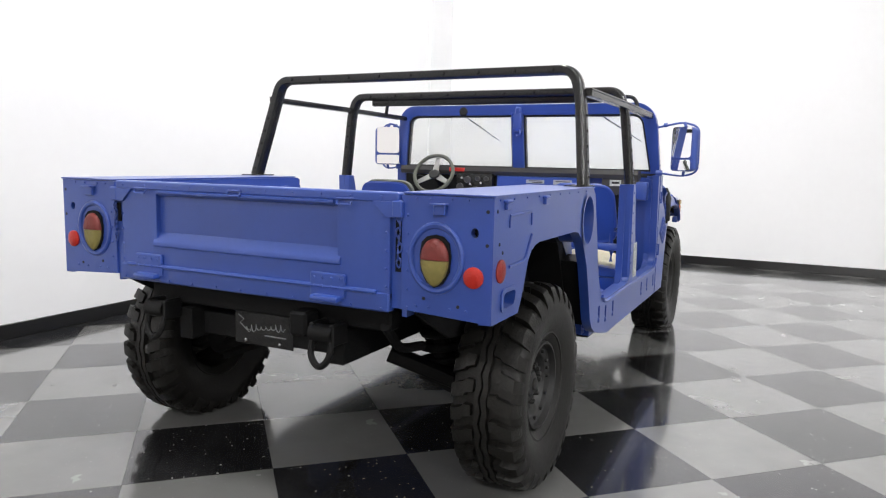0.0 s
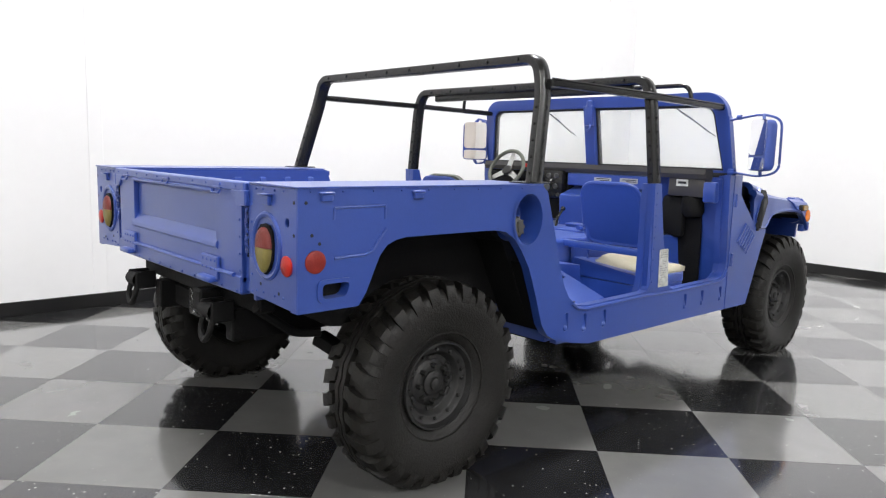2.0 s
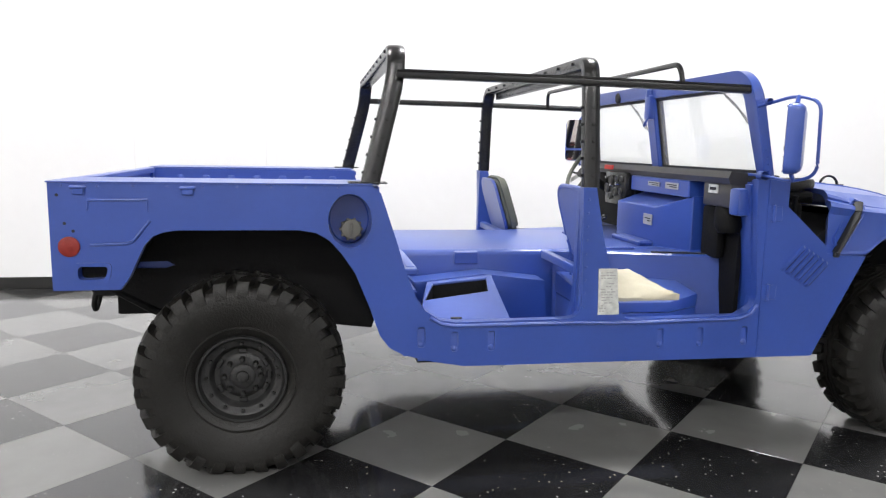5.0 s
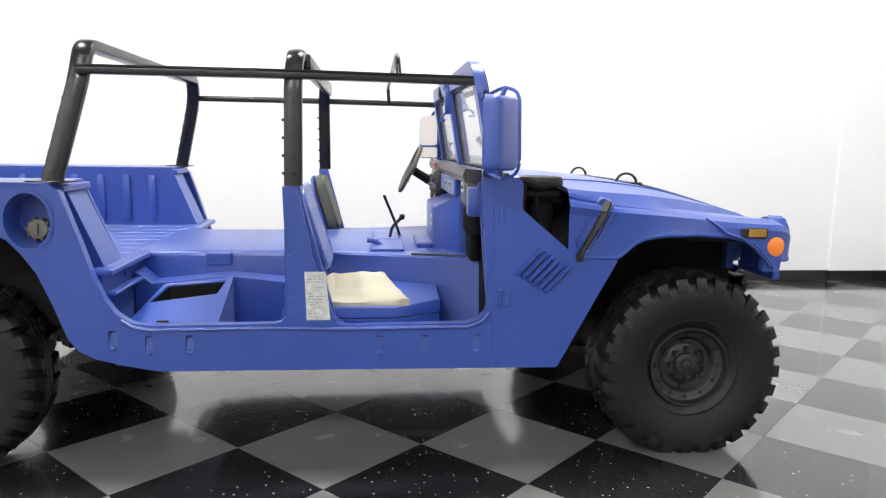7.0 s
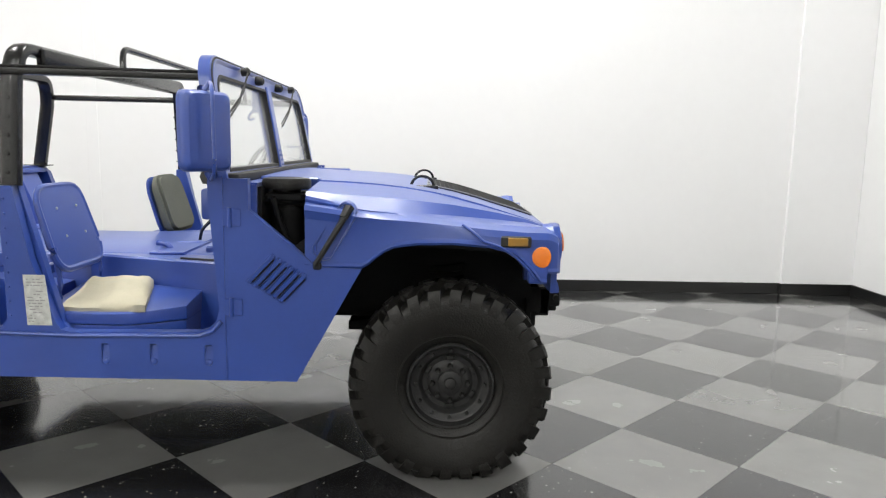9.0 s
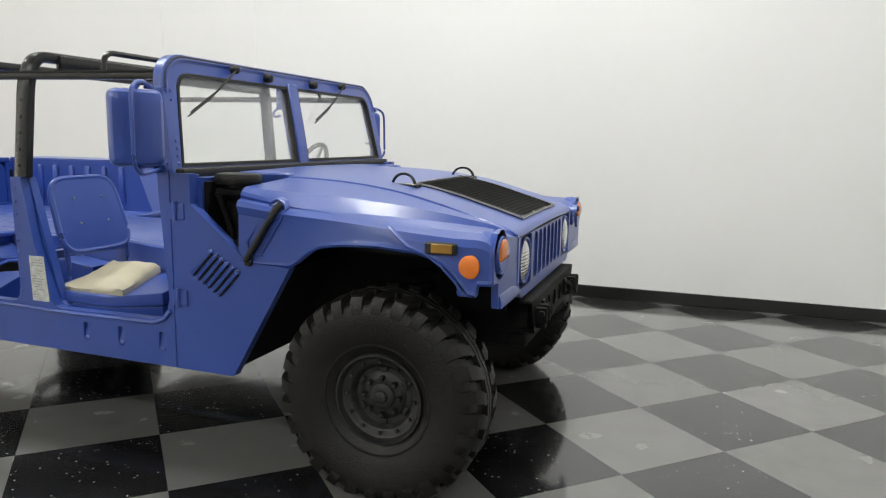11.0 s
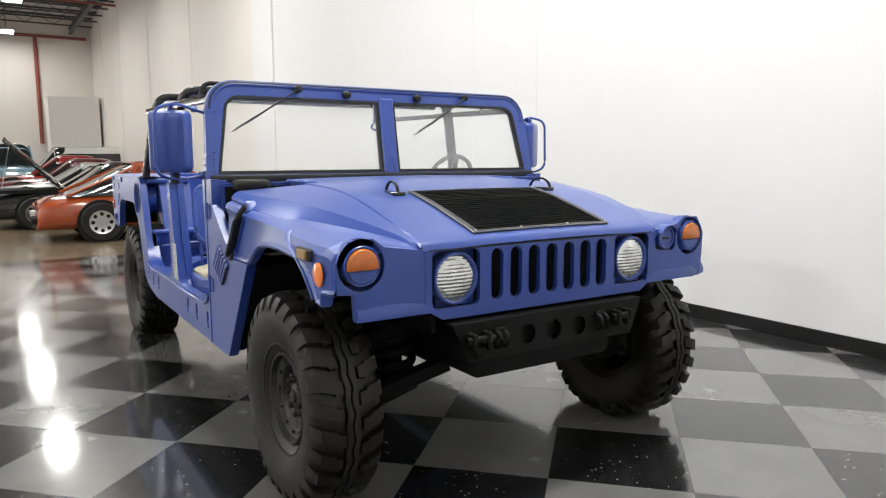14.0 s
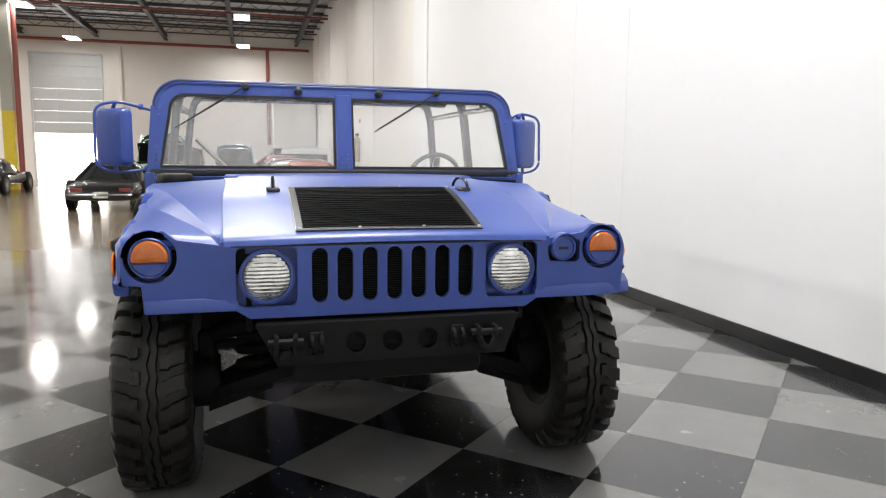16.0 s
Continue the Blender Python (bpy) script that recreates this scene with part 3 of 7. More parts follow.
def make_rim():
    bm = bmesh.new()
    add_lathe(bm, [(0.226, -0.12), (0.226, 0.128), (0.222, 0.137), (0.212, 0.137), (0.206, 0.122), (0.200, 0.105), (0.185, 0.094), (0.168, 0.092), (0.160, 0.085),
                   (0.152, 0.060), (0.142, 0.048), (0.118, 0.046), (0.104, 0.058), (0.085, 0.064), (0.070, 0.064), (0.0, 0.062)], 48)
    bmesh.ops.scale(bm, vec=(0.838, 0.838, 0.75), verts=bm.verts)
    bmesh.ops.rotate(bm, cent=(0, 0, 0), matrix=Matrix.Rotation(radians(90), 3, "X"), verts=bm.verts)
    return bm


def make_hub():
    bm = bmesh.new()
    add_lathe(bm, [(0.062, 0.05), (0.062, 0.078), (0.050, 0.086), (0.032, 0.088), (0.029, 0.098), (0.021, 0.103), (0, 0.104)], 24)
    bmesh.ops.scale(bm, vec=(0.85, 0.85, 0.75), verts=bm.verts)
    bmesh.ops.rotate(bm, cent=(0, 0, 0), matrix=Matrix.Rotation(radians(90), 3, "X"), verts=bm.verts)
    return bm


rim0 = tyre0 = hub0 = None
SPIN = Matrix.Rotation(radians(90), 4, "X")
NUTS = [(0.076, 2 * math.pi * k / 8) for k in range(8)]
BOLTS = [(0.148, 2 * math.pi * k / 12) for k in range(12)]


LUGS = [(0.109, 2 * math.pi * (k + 0.5) / 6) for k in range(6)]


def wheel_bolts(wheel, nut, bolt, lug):
    for r, a in LUGS:
        same_part(lug, wheel, SPIN @ Matrix.Rotation(a, 4, "Z") @ Matrix.Translation((r, 0, 0)))
    for kind, spots in ((nut, NUTS), (bolt, BOLTS)):
        for r, a in spots:
            same_part(kind, wheel, SPIN @ Matrix.Translation((r * math.cos(a), r * math.sin(a), 0)))


WY = 0.905
for i, (wx, side) in enumerate(((RX, -1), (FX, -1), (RX, 1), (FX, 1))):
    m = pose(wx, side * WY, WZ, 0, 0, 0 if side < 0 else 180)
    if rim0 is None:
        rim0 = part("wheel", make_rim(), RIM, truck, "black steel wheel with bolted ring")
        tyre0 = part("tyre", make_tyre(), RUBBER, rim0, "worn black mud tyre with chunky shoulder lugs")
        hub0 = part("hub", make_hub(), RIM, rim0)
        rim0.matrix_local = m
        nut0 = part("lug_nut", lathe([(0.012, 0.040), (0.012, 0.064), (0.008, 0.071), (0, 0.071)], 6), RIM, rim0)
        nut0.matrix_local = SPIN @ Matrix.Translation((0.076 * math.cos(0.39), 0.076 * math.sin(0.39), 0))
        bolt0 = part("ring_bolt", lathe([(0.008, 0.058), (0.008, 0.078), (0.005, 0.081), (0, 0.081)], 6), RIM, rim0)
        bolt0.matrix_local = SPIN @ Matrix.Translation((0.148 * math.cos(0.26), 0.148 * math.sin(0.26), 0))
        lug0 = part("rim_lug", box(-0.010, 0.010, -0.018, 0.018, 0.032, 0.047, 0.004), RIM, rim0)
        lug0.matrix_local = SPIN @ Matrix.Translation((0.109, 0, 0))
        wheel_bolts(rim0, nut0, bolt0, lug0)
    else:
        w = same_part(rim0, truck, m)
        same_part(tyre0, w, Matrix())
        same_part(hub0, w, Matrix())
        wheel_bolts(w, nut0, bolt0, lug0)

# body sides
ARCH = [(-0.38, 0.81), (-0.345, 0.86), (-0.288, 0.985), (-0.255, 1.022), (-0.21, 1.040), (-0.16, 1.047), (0.305, 1.047), (0.37, 1.036), (0.425, 1.003), (0.475, 0.945), (0.528, 0.865),
        (0.584, 0.725), (0.632, 0.59), (0.672, 0.537), (0.735, 0.503), (0.86, 0.470), (1.0, 0.445)]
FRONT = [(2.765, 0.435), (3.03, 0.912), (2.85, 0.922), (2.575, 1.152), (2.575, 1.292), (2.412, 1.292)]
DOORF = [(2.412, 1.20), (2.448, 0.74), (2.435, 0.69), (2.40, 0.655), (2.355, 0.642), (1.81, 0.637), (1.775, 0.645), (1.755, 0.675), (1.725, 0.76), (1.665, 0.93), (1.594, 1.237), (1.528, 1.237)]
DOORR = [(1.545, 0.72), (1.537, 0.68), (1.515, 0.655), (1.48, 0.647), (0.96, 0.643), (0.885, 0.655), (0.825, 0.695), (0.785, 0.755), (0.74, 0.86), (0.70, 0.995), (0.632, 1.20), (0.59, 1.241)]
outline = [(-0.63, 0.81)] + ARCH + FRONT + DOORF + DOORR + [(-0.63, 1.241)]
hole = oval(0.507, 1.085, 0.088, 0.112, 28)
slot = rounded([(-0.535, 0.905), (-0.42, 0.905), (-0.435, 0.855), (-0.535, 0.852)], 0.02, 4)
slot = [(p[0], p[1]) for p in slot]
SILL = ((0.808, 0.58), (0.954, 0.557), (1.13, 0.556), (1.962, 0.545), (2.169, 0.545), (2.399, 0.544))
scoops = [[(p[0], p[1]) for p in rounded([(sx - 0.017, sz - 0.045), (sx + 0.017, sz - 0.045), (sx + 0.017, sz + 0.045), (sx - 0.017, sz + 0.045)], 0.012, 3)] for sx, sz in SILL]
part("side_panel", plate(outline, [hole, slot] + scoops, "y", -HW, -HW + 0.045), BLUE, truck, smooth=None)
part("side_panel", plate(outline, [slot] + scoops, "y", HW - 0.045, HW), BLUE, truck, smooth=None)
# inner skins, set back and slightly larger, give the door frames their depth
inner = [(0.80, 0.46), (2.75, 0.45), (2.80, 0.86), (2.56, 1.10), (2.56, 1.285), (2.43, 1.285), (2.43, 1.18), (2.47, 0.75), (2.44, 0.665), (2.36, 0.622), (1.82, 0.618), (1.765, 0.66), (1.60, 1.235), (1.532, 1.235), (1.525, 0.72), (1.50, 0.635),
         (0.95, 0.622), (0.86, 0.64), (0.80, 0.70), (0.76, 0.76)]
both_sides("inner_skin", plate(inner, [], "y", -HW + 0.045, -HW + 0.085), BLUE, truck, smooth=None)

# step along the sill and its drain bosses
bm = bmesh.new()
add_tube(bm, [(0.845, -HW - 0.004, 0.668), (0.89, -HW - 0.004, 0.638), (0.96, -HW - 0.004, 0.627), (1.50, -HW - 0.004, 0.630), (1.82, -HW - 0.004, 0.622), (2.36, -HW - 0.004, 0.627), (2.42, -HW - 0.004, 0.648), (2.455, -HW - 0.004, 0.69)], 0.009, 8)
both_sides("sill_step", bm, BLUE, truck)
for sx, sz in SILL:
    bm = bmesh.new()
    add_loft(bm, [[(sx - 0.020, y, z), (sx + 0.020, y, z)] for y, z in ((-HW + 0.004, sz + 0.047), (-HW + 0.016, sz + 0.036), (-HW + 0.014, sz + 0.015), (-HW + 0.004, sz - 0.018), (-HW + 0.002, sz - 0.047))])
    add_lathe(bm, [(0.016, -0.012), (0.014, 0.002), (0.008, 0.007), (0.0, 0.008)], 16, at((sx, -HW + 0.002, sz - 0.030), (0, -1, 0.25)))
    both_sides("sill_boss", bm, BLUE, truck)

# rear light panels, fender boxes
IN = 0.72                                  # inner side of the fender boxes
prof = [(-0.63, 1.06), (-0.63, 1.238), (0.595, 1.238), (0.745, 0.872), (0.66, 0.872), (0.47, 1.06)]
bm = bmesh.new()
put = [bm.verts.new((x, -0.918, z)) for x, z in prof]
bm.faces.new(put)
r = bmesh.ops.extrude_face_region(bm, geom=bm.faces[:])
bmesh.ops.translate(bm, vec=(0, 0.918 - IN, 0), verts=[g for g in r["geom"] if isinstance(g, bmesh.types.BMVert)])
both_sides("fender_box", bm, BLUE, truck, smooth=None)
top = rounded([(-0.638, -HW - 0.006), (0.60, -HW - 0.006), (0.60, -IN + 0.004), (-0.638, -IN + 0.004)], 0.012, 3)
both_sides("fender_lid", plate([(p[0], p[1]) for p in top], [], "z", 1.2385, 1.247), BLUE, truck, smooth=None)
both_sides("inner_bed_wall", plate([(-0.61, 0.80), (0.77, 0.80), (0.745, 0.872), (0.60, 1.237), (-0.61, 1.237)], [], "y", -IN - 0.004, -IN + 0.016), BLUE, truck, smooth=None)
for k in range(7):
    bx = -0.45 + 0.155 * k
    both_sides("bed_wall_rib", box(bx - 0.022, bx + 0.022, -IN + 0.014, -IN + 0.034, 0.90, 1.19, 0.010, 2), BLUE, truck)
bm = box(0.585, 0.63, -HW + 0.05, -IN + 0.01, 1.195, 1.232, 0.006)
both_sides("fender_front_lip", bm, BLUE, truck)
# front face stays of the box: lower ledge under it
both_sides("box_ledge", box(0.70, 0.80, -HW + 0.05, -0.46, 0.845, 0.872, 0.006), BLUE, truck)

tail = [(-HW + 0.002, 0.812), (-IN + 0.01, 0.83), (-IN + 0.01, 1.237), (-HW + 0.002, 1.237)]
part("tail_panel", plate(tail, [oval(-0.985, 1.113, 0.013, 0.016, 14)], "x", -0.632, -0.60), BLUE, truck, smooth=None)
part("tail_panel", plate([(-a, b) for a, b in tail], [oval(0.985, 1.113, 0.013, 0.016, 14)], "x", -0.632, -0.60), BLUE, truck, smooth=None)
both_sides("tail_panel_backing", box(-0.60, -0.57, -HW + 0.05, -IN, 0.83, 1.235), CHASSIS, truck)

# tailgate with pressed panel, flange and hinges
tg = bmesh.new()
hexo = [(-0.67, 0.86), (0.655, 0.86), (0.655, 1.155), (0.60, 1.215), (-0.615, 1.215), (-0.67, 1.155)]
rec = [(-0.45, 0.985), (0.455, 0.985), (0.455, 1.185), (-0.45, 1.185)]
add_plate(tg, hexo, [rec], "x", -0.640, -0.615)
add_plate(tg, [(a * 0.995, 0.987 + (b - 0.985) * 0.98) for a, b in rec], [], "x", -0.619, -0.610)
part("tailgate", tg, BLUE, truck, smooth=None)
bm = bmesh.new()
sl = [(-0.617, 1.030), (-0.645, 0.992), (-0.648, 0.982), (-0.648, 0.972), (-0.640, 0.964)]
vr = add_loft(bm, [[(x, -0.465, z) for x, z in sl], [(x, 0.47, z) for x, z in sl]])
bm.faces.new(vr[0])
bm.faces.new(vr[1])
lipp = [(-0.640, 1.205), (-0.653, 1.198), (-0.653, 1.190), (-0.622, 1.176)]
vr = add_loft(bm, [[(x, -0.44, z) for x, z in lipp], [(x, 0.445, z) for x, z in lipp]])
bm.faces.new(vr[0])
bm.faces.new(vr[1])
part("tailgate_pressing", bm, BLUE, truck)
bm = bmesh.new()
add_box(bm, -0.648, -0.60, -IN + 0.015, IN - 0.03, 1.20, 1.244, 0.006)
add_plate(bm, [(-IN + 0.015, 1.15), (-0.655, 1.15), (-0.60, 1.205), (-IN + 0.015, 1.205)], [], "x", -0.650, -0.63)
add_plate(bm, [(IN - 0.03, 1.15), (0.645, 1.15), (0.59, 1.205), (IN - 0.03, 1.205)], [], "x", -0.650, -0.63)
part("tailgate_top_rail", bm, BLUE, truck, smooth=None)
bm = bmesh.new()
add_box(bm, -0.645, -0.60, -IN + 0.05, IN - 0.05, 0.815, 0.885, 0.006)
add_tube(bm, [(-0.648, -0.62, 0.885), (-0.648, 0.62, 0.885)], 0.009, 8)
part("tailgate_bottom_rail", bm, BLUE, truck)
for hy in (-0.415, 0.495):
    bm = box(-0.655, -0.64, hy - 0.075, hy + 0.075, 0.845, 0.935, 0.004)
    add_box(bm, -0.685, -0.635, hy - 0.06, hy + 0.06, 0.832, 0.856, 0.009, 2)
    for a in (-0.055, -0.02, 0.02, 0.055):
        for c in (0.885, 0.917):
            add_lathe(bm, [(0.006, 0), (0.004, 0.004), (0, 0.005)], 8, at((-0.655, hy + a, c), (-1, 0, 0)))
    part("tailgate_hinge", bm, BLUE, truck)
for hy, hz in ((-0.49, 1.213), (0.02, 1.222), (0.53, 1.213)):
    bm = bmesh.new()
    add_box(bm, -0.656, -0.64, hy - 0.035, hy + 0.035, hz - 0.008, hz, 0.002)
    add_tube(bm, [(-0.652, hy - 0.03, hz - 0.012), (-0.660, hy - 0.03, hz - 0.026), (-0.660, hy + 0.03, hz - 0.026), (-0.652, hy + 0.03, hz - 0.012)], 0.004, 6)
    part("lashing_hook", bm, BLUE, truck)
# black boxes put in for the shaded gap beside the tailgate, and the latch chains
for s in (-1, 1):
    part("latch_recess", box(-0.626, -0.60, min(s * 0.684, s * 0.711), max(s * 0.684, s * 0.711), 0.96 if s < 0 else 1.06, 1.14), CHASSIS, truck)
    bm = bmesh.new()
    for k in range(7):
        add_tube(bm, [(-0.636 - (0.006 if k % 2 else 0) * math.sin(a), s * (0.703 + (0.002 if k % 2 else 0.008) * math.sin(a) + 0.004 * math.sin(2.1 * k)), 1.15 - 0.026 * k + 0.017 * math.cos(a)) for a in [2 * math.pi * q / 10 for q in range(10)]], 0.0032, 5, closed=True)
    add_box(bm, -0.652, -0.63, s * 0.70 - 0.02, s * 0.70 + 0.02, 1.15, 1.21, 0.005)
    part("latch_chain", bm, BLUE, truck)
both_sides("tailgate_jamb", box(-0.622, -0.605, -0.720, -0.655, 0.83, 1.20), BLUE, truck)
# rivets over the rear faces
bm = bmesh.new()
for y in [-0.64 + 0.128 * k for k in range(11)]:
    add_lathe(bm, [(0.0055, 0), (0.004, 0.004), (0, 0.005)], 8, at((-0.648, y, 1.224), (-1, 0, 0)))
    add_lathe(bm, [(0.0055, 0), (0.004, 0.004), (0, 0.005)], 8, at((-0.646, y, 0.828), (-1, 0, 0)))
for s in (-1, 1):
    for z in [0.84 + 0.064 * k for k in range(6)]:
        add_lathe(bm, [(0.0055, 0), (0.004, 0.004), (0, 0.005)], 8, at((-0.640, s * 0.655 if z < 1.16 else s * 0.64, z), (-1, 0, 0)))
        add_lathe(bm, [(0.0055, 0), (0.004, 0.004), (0, 0.005)], 8, at((-0.632, s * 0.735, z), (-1, 0, 0)))
    for y in (0.77, 0.82, 0.90, 0.96):
        add_lathe(bm, [(0.0055, 0), (0.004, 0.004), (0, 0.005)], 8, at((-0.632, s * y, 1.222), (-1, 0, 0)))
        add_lathe(bm, [(0.0055, 0), (0.004, 0.004), (0, 0.005)], 8, at((-0.632, s * y, 0.85), (-1, 0, 0)))
tagged(part("rivets", bm, BLUE, truck), kind="stuff")
bm = bmesh.new()
for s in (-1, 1):
    for y, z in ((1.030, 1.185), (1.03, 1.075), (0.93, 0.862), (0.80, 0.878)):
        add_lathe(bm, [(0.0065, 0), (0.0060, 0.0012), (0, 0.0012)], 10, at((-0.632, s * y, z), (-1, 0, 0)))
    for x, z in ((-0.598, 1.185), (-0.575, 1.075), (-0.545, 1.045)):
        add_lathe(bm, [(0.0065, 0), (0.0060, 0.0012), (0, 0.0012)], 10, at((x, s * HW, z), (0, s, 0)))
tagged(part("bolt_holes", bm, RUBTAPE, truck), kind="stuff")
# rear lamps
def lens_dome(outline, zc, x0):
    """A bulged lens over an outline, fluted by its material."""
    yc = sum(p[0] for p in outline) / len(outline)
    bm = bmesh.new()
    vr = add_loft(bm, [[(x0 - h, yc + (a - yc) * k, zc + (b - zc) * k) for a, b in outline] for k, h in ((1.0, 0.0), (0.99, 0.006), (0.93, 0.012), (0.75, 0.017), (0.4, 0.020))], closed=True)
    bm.faces.new(vr[-1])
    return bm


for s in (-1, 1):
    ly = s * 0.845
    bm = lathe([(0.106, 0), (0.105, 0.005), (0.098, 0.009), (0.090, 0.007), (0.086, 0.002)], 36, at((-0.632, ly, 1.02), (-1, 0, 0)))
    bmesh.ops.scale(bm, vec=(1, 1, 1.16), space=Matrix.Translation((0, 0, -1.02)), verts=bm.verts)
    ring = part("lamp_bezel", bm, BLUE, truck)
    lampo = [(0.0, -0.100), (0.030, -0.084), (0.053, -0.044), (0.058, 0.01), (0.051, 0.054), (0.030, 0.074), (0.0, 0.080)]
    lampo = [(ly + a, 1.02 + b) for a, b in lampo] + [(ly - a, 1.02 + b) for a, b in lampo[-2:0:-1]]
    lamp = part("tail_lamp", plate(lampo, [], "x", -0.641, -0.632), CHASSIS, truck, "weathered red and amber military tail lamp", smooth=None)
    up = [(ly + 0.053 * math.cos(a), 1.016 + 0.072 * math.sin(a)) for a in [math.pi * i / 14 for i in range(15)]]
    part("red_lens", lens_dome(up, 1.016, -0.641), DULLRED, lamp)
    dn = [(ly + 0.052 * math.cos(a) * (1 - 0.35 * abs(math.sin(a)) ** 3), 1.014 + 0.090 * math.sin(a)) for a in [math.pi + math.pi * i / 14 for i in range(15)]]
    part("amber_lens", lens_dome(dn, 1.014, -0.641), YELLENS, lamp)
    bm = lathe([(0.036, 0), (0.036, 0.005), (0.030, 0.009), (0.012, 0.012), (0, 0.0125)], 28, at((-0.632, s * 0.985, 0.966), (-1, 0, 0)))
    part("rear_reflector", bm, REDLENS, truck, "round red rear reflector")
    bm = lathe([(0.040, 0), (0.040, 0.005), (0.032, 0.009), (0, 0.012)], 28, at((-0.562, s * HW, 0.984), (0, s, 0)))
    part("side_marker", bm, FADEDRED, truck, "round red side marker lamp")
    bm = bmesh.new()
    add_box(bm, -0.648, -0.632, s * 0.86 - 0.022, s * 0.86 + 0.022, 1.165, 1.205, 0.003)
    add_box(bm, -0.662, -0.632, s * 0.86 - 0.03, s * 0.86 + 0.03, 1.200, 1.207, 0.002)
    part("lashing_bracket", bm, BLUE, truck)
# side details of the rear quarters
for s in (-1, 1):
    bm = bmesh.new()
    yy = s * (HW + 0.001)
    add_tube(bm, [(-0.485, yy, 0.99), (-0.35, yy, 0.995), (-0.325, yy, 1.005), (-0.262, yy, 1.085)], 0.006, 8)
    add_tube(bm, [(-0.487, yy, 1.165), (-0.268, yy, 1.168)], 0.005, 8)
    add_tube(bm, [(-0.487, yy, 1.166), (-0.489, yy, 1.125)], 0.004, 6)
    add_tube(bm, [(-0.268, yy, 1.168), (-0.268, yy, 1.12)], 0.004, 6)
    part("quarter_pressing", bm, BLUE, truck)
    for tx in (-0.52, -0.115):
        bm = box(tx - 0.03, tx + 0.03, s * HW - 0.015, s * HW + 0.016, 1.212, 1.226, 0.004)
        add_box(bm, tx - 0.022, tx + 0.022, s * HW - 0.012, s * HW + 0.012, 1.188, 1.214, 0.003)
        part("lashing_tab", bm, BLUE, truck)
    bm = bmesh.new()
    for k in range(9):
        add_lathe(bm, [(0.005, 0), (0.0035, 0.004), (0, 0.0045)], 8, at((-0.58 + 0.13 * k, s * HW, 1.226), (0, s, 0)))
    tagged(part("side_rivets", bm, BLUE, truck), kind="stuff")
    sl2 = rounded([(-0.555, 0.920), (-0.405, 0.920), (-0.42, 0.842), (-0.555, 0.838)], 0.03, 4)
    bm = plate([(p[0], p[1]) for p in sl2], [slot], "y", s * HW, s * (HW + 0.006))
    part("slot_rim", bm, BLUE, truck)
    part("slot_pocket", box(-0.56, -0.40, min(s * 0.985, s * 1.0), max(s * 0.985, s * 1.0), 0.84, 0.92), BLUE, truck)
    part("slot_hole", lathe([(0.018, 0), (0.018, 0.002), (0, 0.002)], 16, at((-0.47, s * 1.0, 0.885), (0, s, 0))), RUBTAPE, truck)
# filler bowl on the right
bm = bmesh.new()
rows = []
for yy, k, dz in ((-HW - 0.006, 1.14, 0), (-HW - 0.006, 1.0, 0), (-HW + 0.005, 0.97, 0), (-0.93, 0.95, -0.002), (-0.925, 0.90, -0.002)):
    rows.append([(a, yy, b + dz) for a, b in oval(0.507, 1.085, 0.088 * k, 0.112 * k, 32)])
vr = add_loft(bm, rows, closed=True)
bm.faces.new(vr[-1])
part("filler_bowl", bm, BLUE, truck, smooth=30)
bm = lathe([(0.043, -0.05), (0.043, 0.03), (0.038, 0.036), (0.018, 0.038), (0, 0.038)], 28, at((0.515, -0.950, 1.040), (0, -1, 0.10)))
add_box(bm, -0.006, 0.006, -0.024, 0.024, 0.036, 0.046, 0.002, 1, at((0.515, -0.950, 1.040), (0, -1, 0.10)))
cap = part("filler_cap", bm, mat("grey_cap", (0.12, 0.115, 0.10), 0.5, metal=0.4, var=0.3, scale=20), truck, "round grey metal fuel cap")
for k in range(10):
    a = 2 * math.pi * k / 10
    bm = bmesh.new()
    add_box(bm, -0.006, 0.006, -0.006, 0.006, 0.0, 0.034, 0.002, 1, at((0.515, -0.950, 1.040), (0, -1, 0.10)) @ Matrix.Translation((0.043 * math.cos(a), 0.043 * math.sin(a), 0)))
    part("grip", bm, cap.data.materials[0], cap)

# bed, tunnel, floor pans
bm = box(-0.61, 0.78, -IN, IN, 0.845, 0.868)
bed = part("bed_floor", bm, BLUE, truck)
for k in range(9):
    part("bed_rib", box(-0.58, 0.72, -0.62 + 0.155 * k - 0.03, -0.62 + 0.155 * k + 0.03, 0.862, 0.8705, 0.002), BLUE, bed)
bm = box(0.70, 2.53, -0.45, 0.45, 0.48, 0.872, 0.03, 3)
part("tunnel", bm, BLUE, truck)
bm = bmesh.new()
for x, yt, ym, yb in ((1.62, 0.455, 0.462, 0.470), (1.80, 0.525, 0.528, 0.530), (2.00, 0.580, 0.585, 0.595), (2.20, 0.635, 0.645, 0.670), (2.36, 0.680, 0.692, 0.730), (2.51, 0.720, 0.735, 0.780)):
    rows = [(x, -0.40, 0.868), (x, -yt + 0.012, 0.871), (x, -yt, 0.862), (x, -ym, 0.72), (x, -(ym + yb) / 2, 0.60), (x, -yb, 0.50)]
    flare = [rows] if x == 1.62 else flare + [rows]
add_loft(bm, flare)
both_sides("tunnel_flare", bm, BLUE, truck)
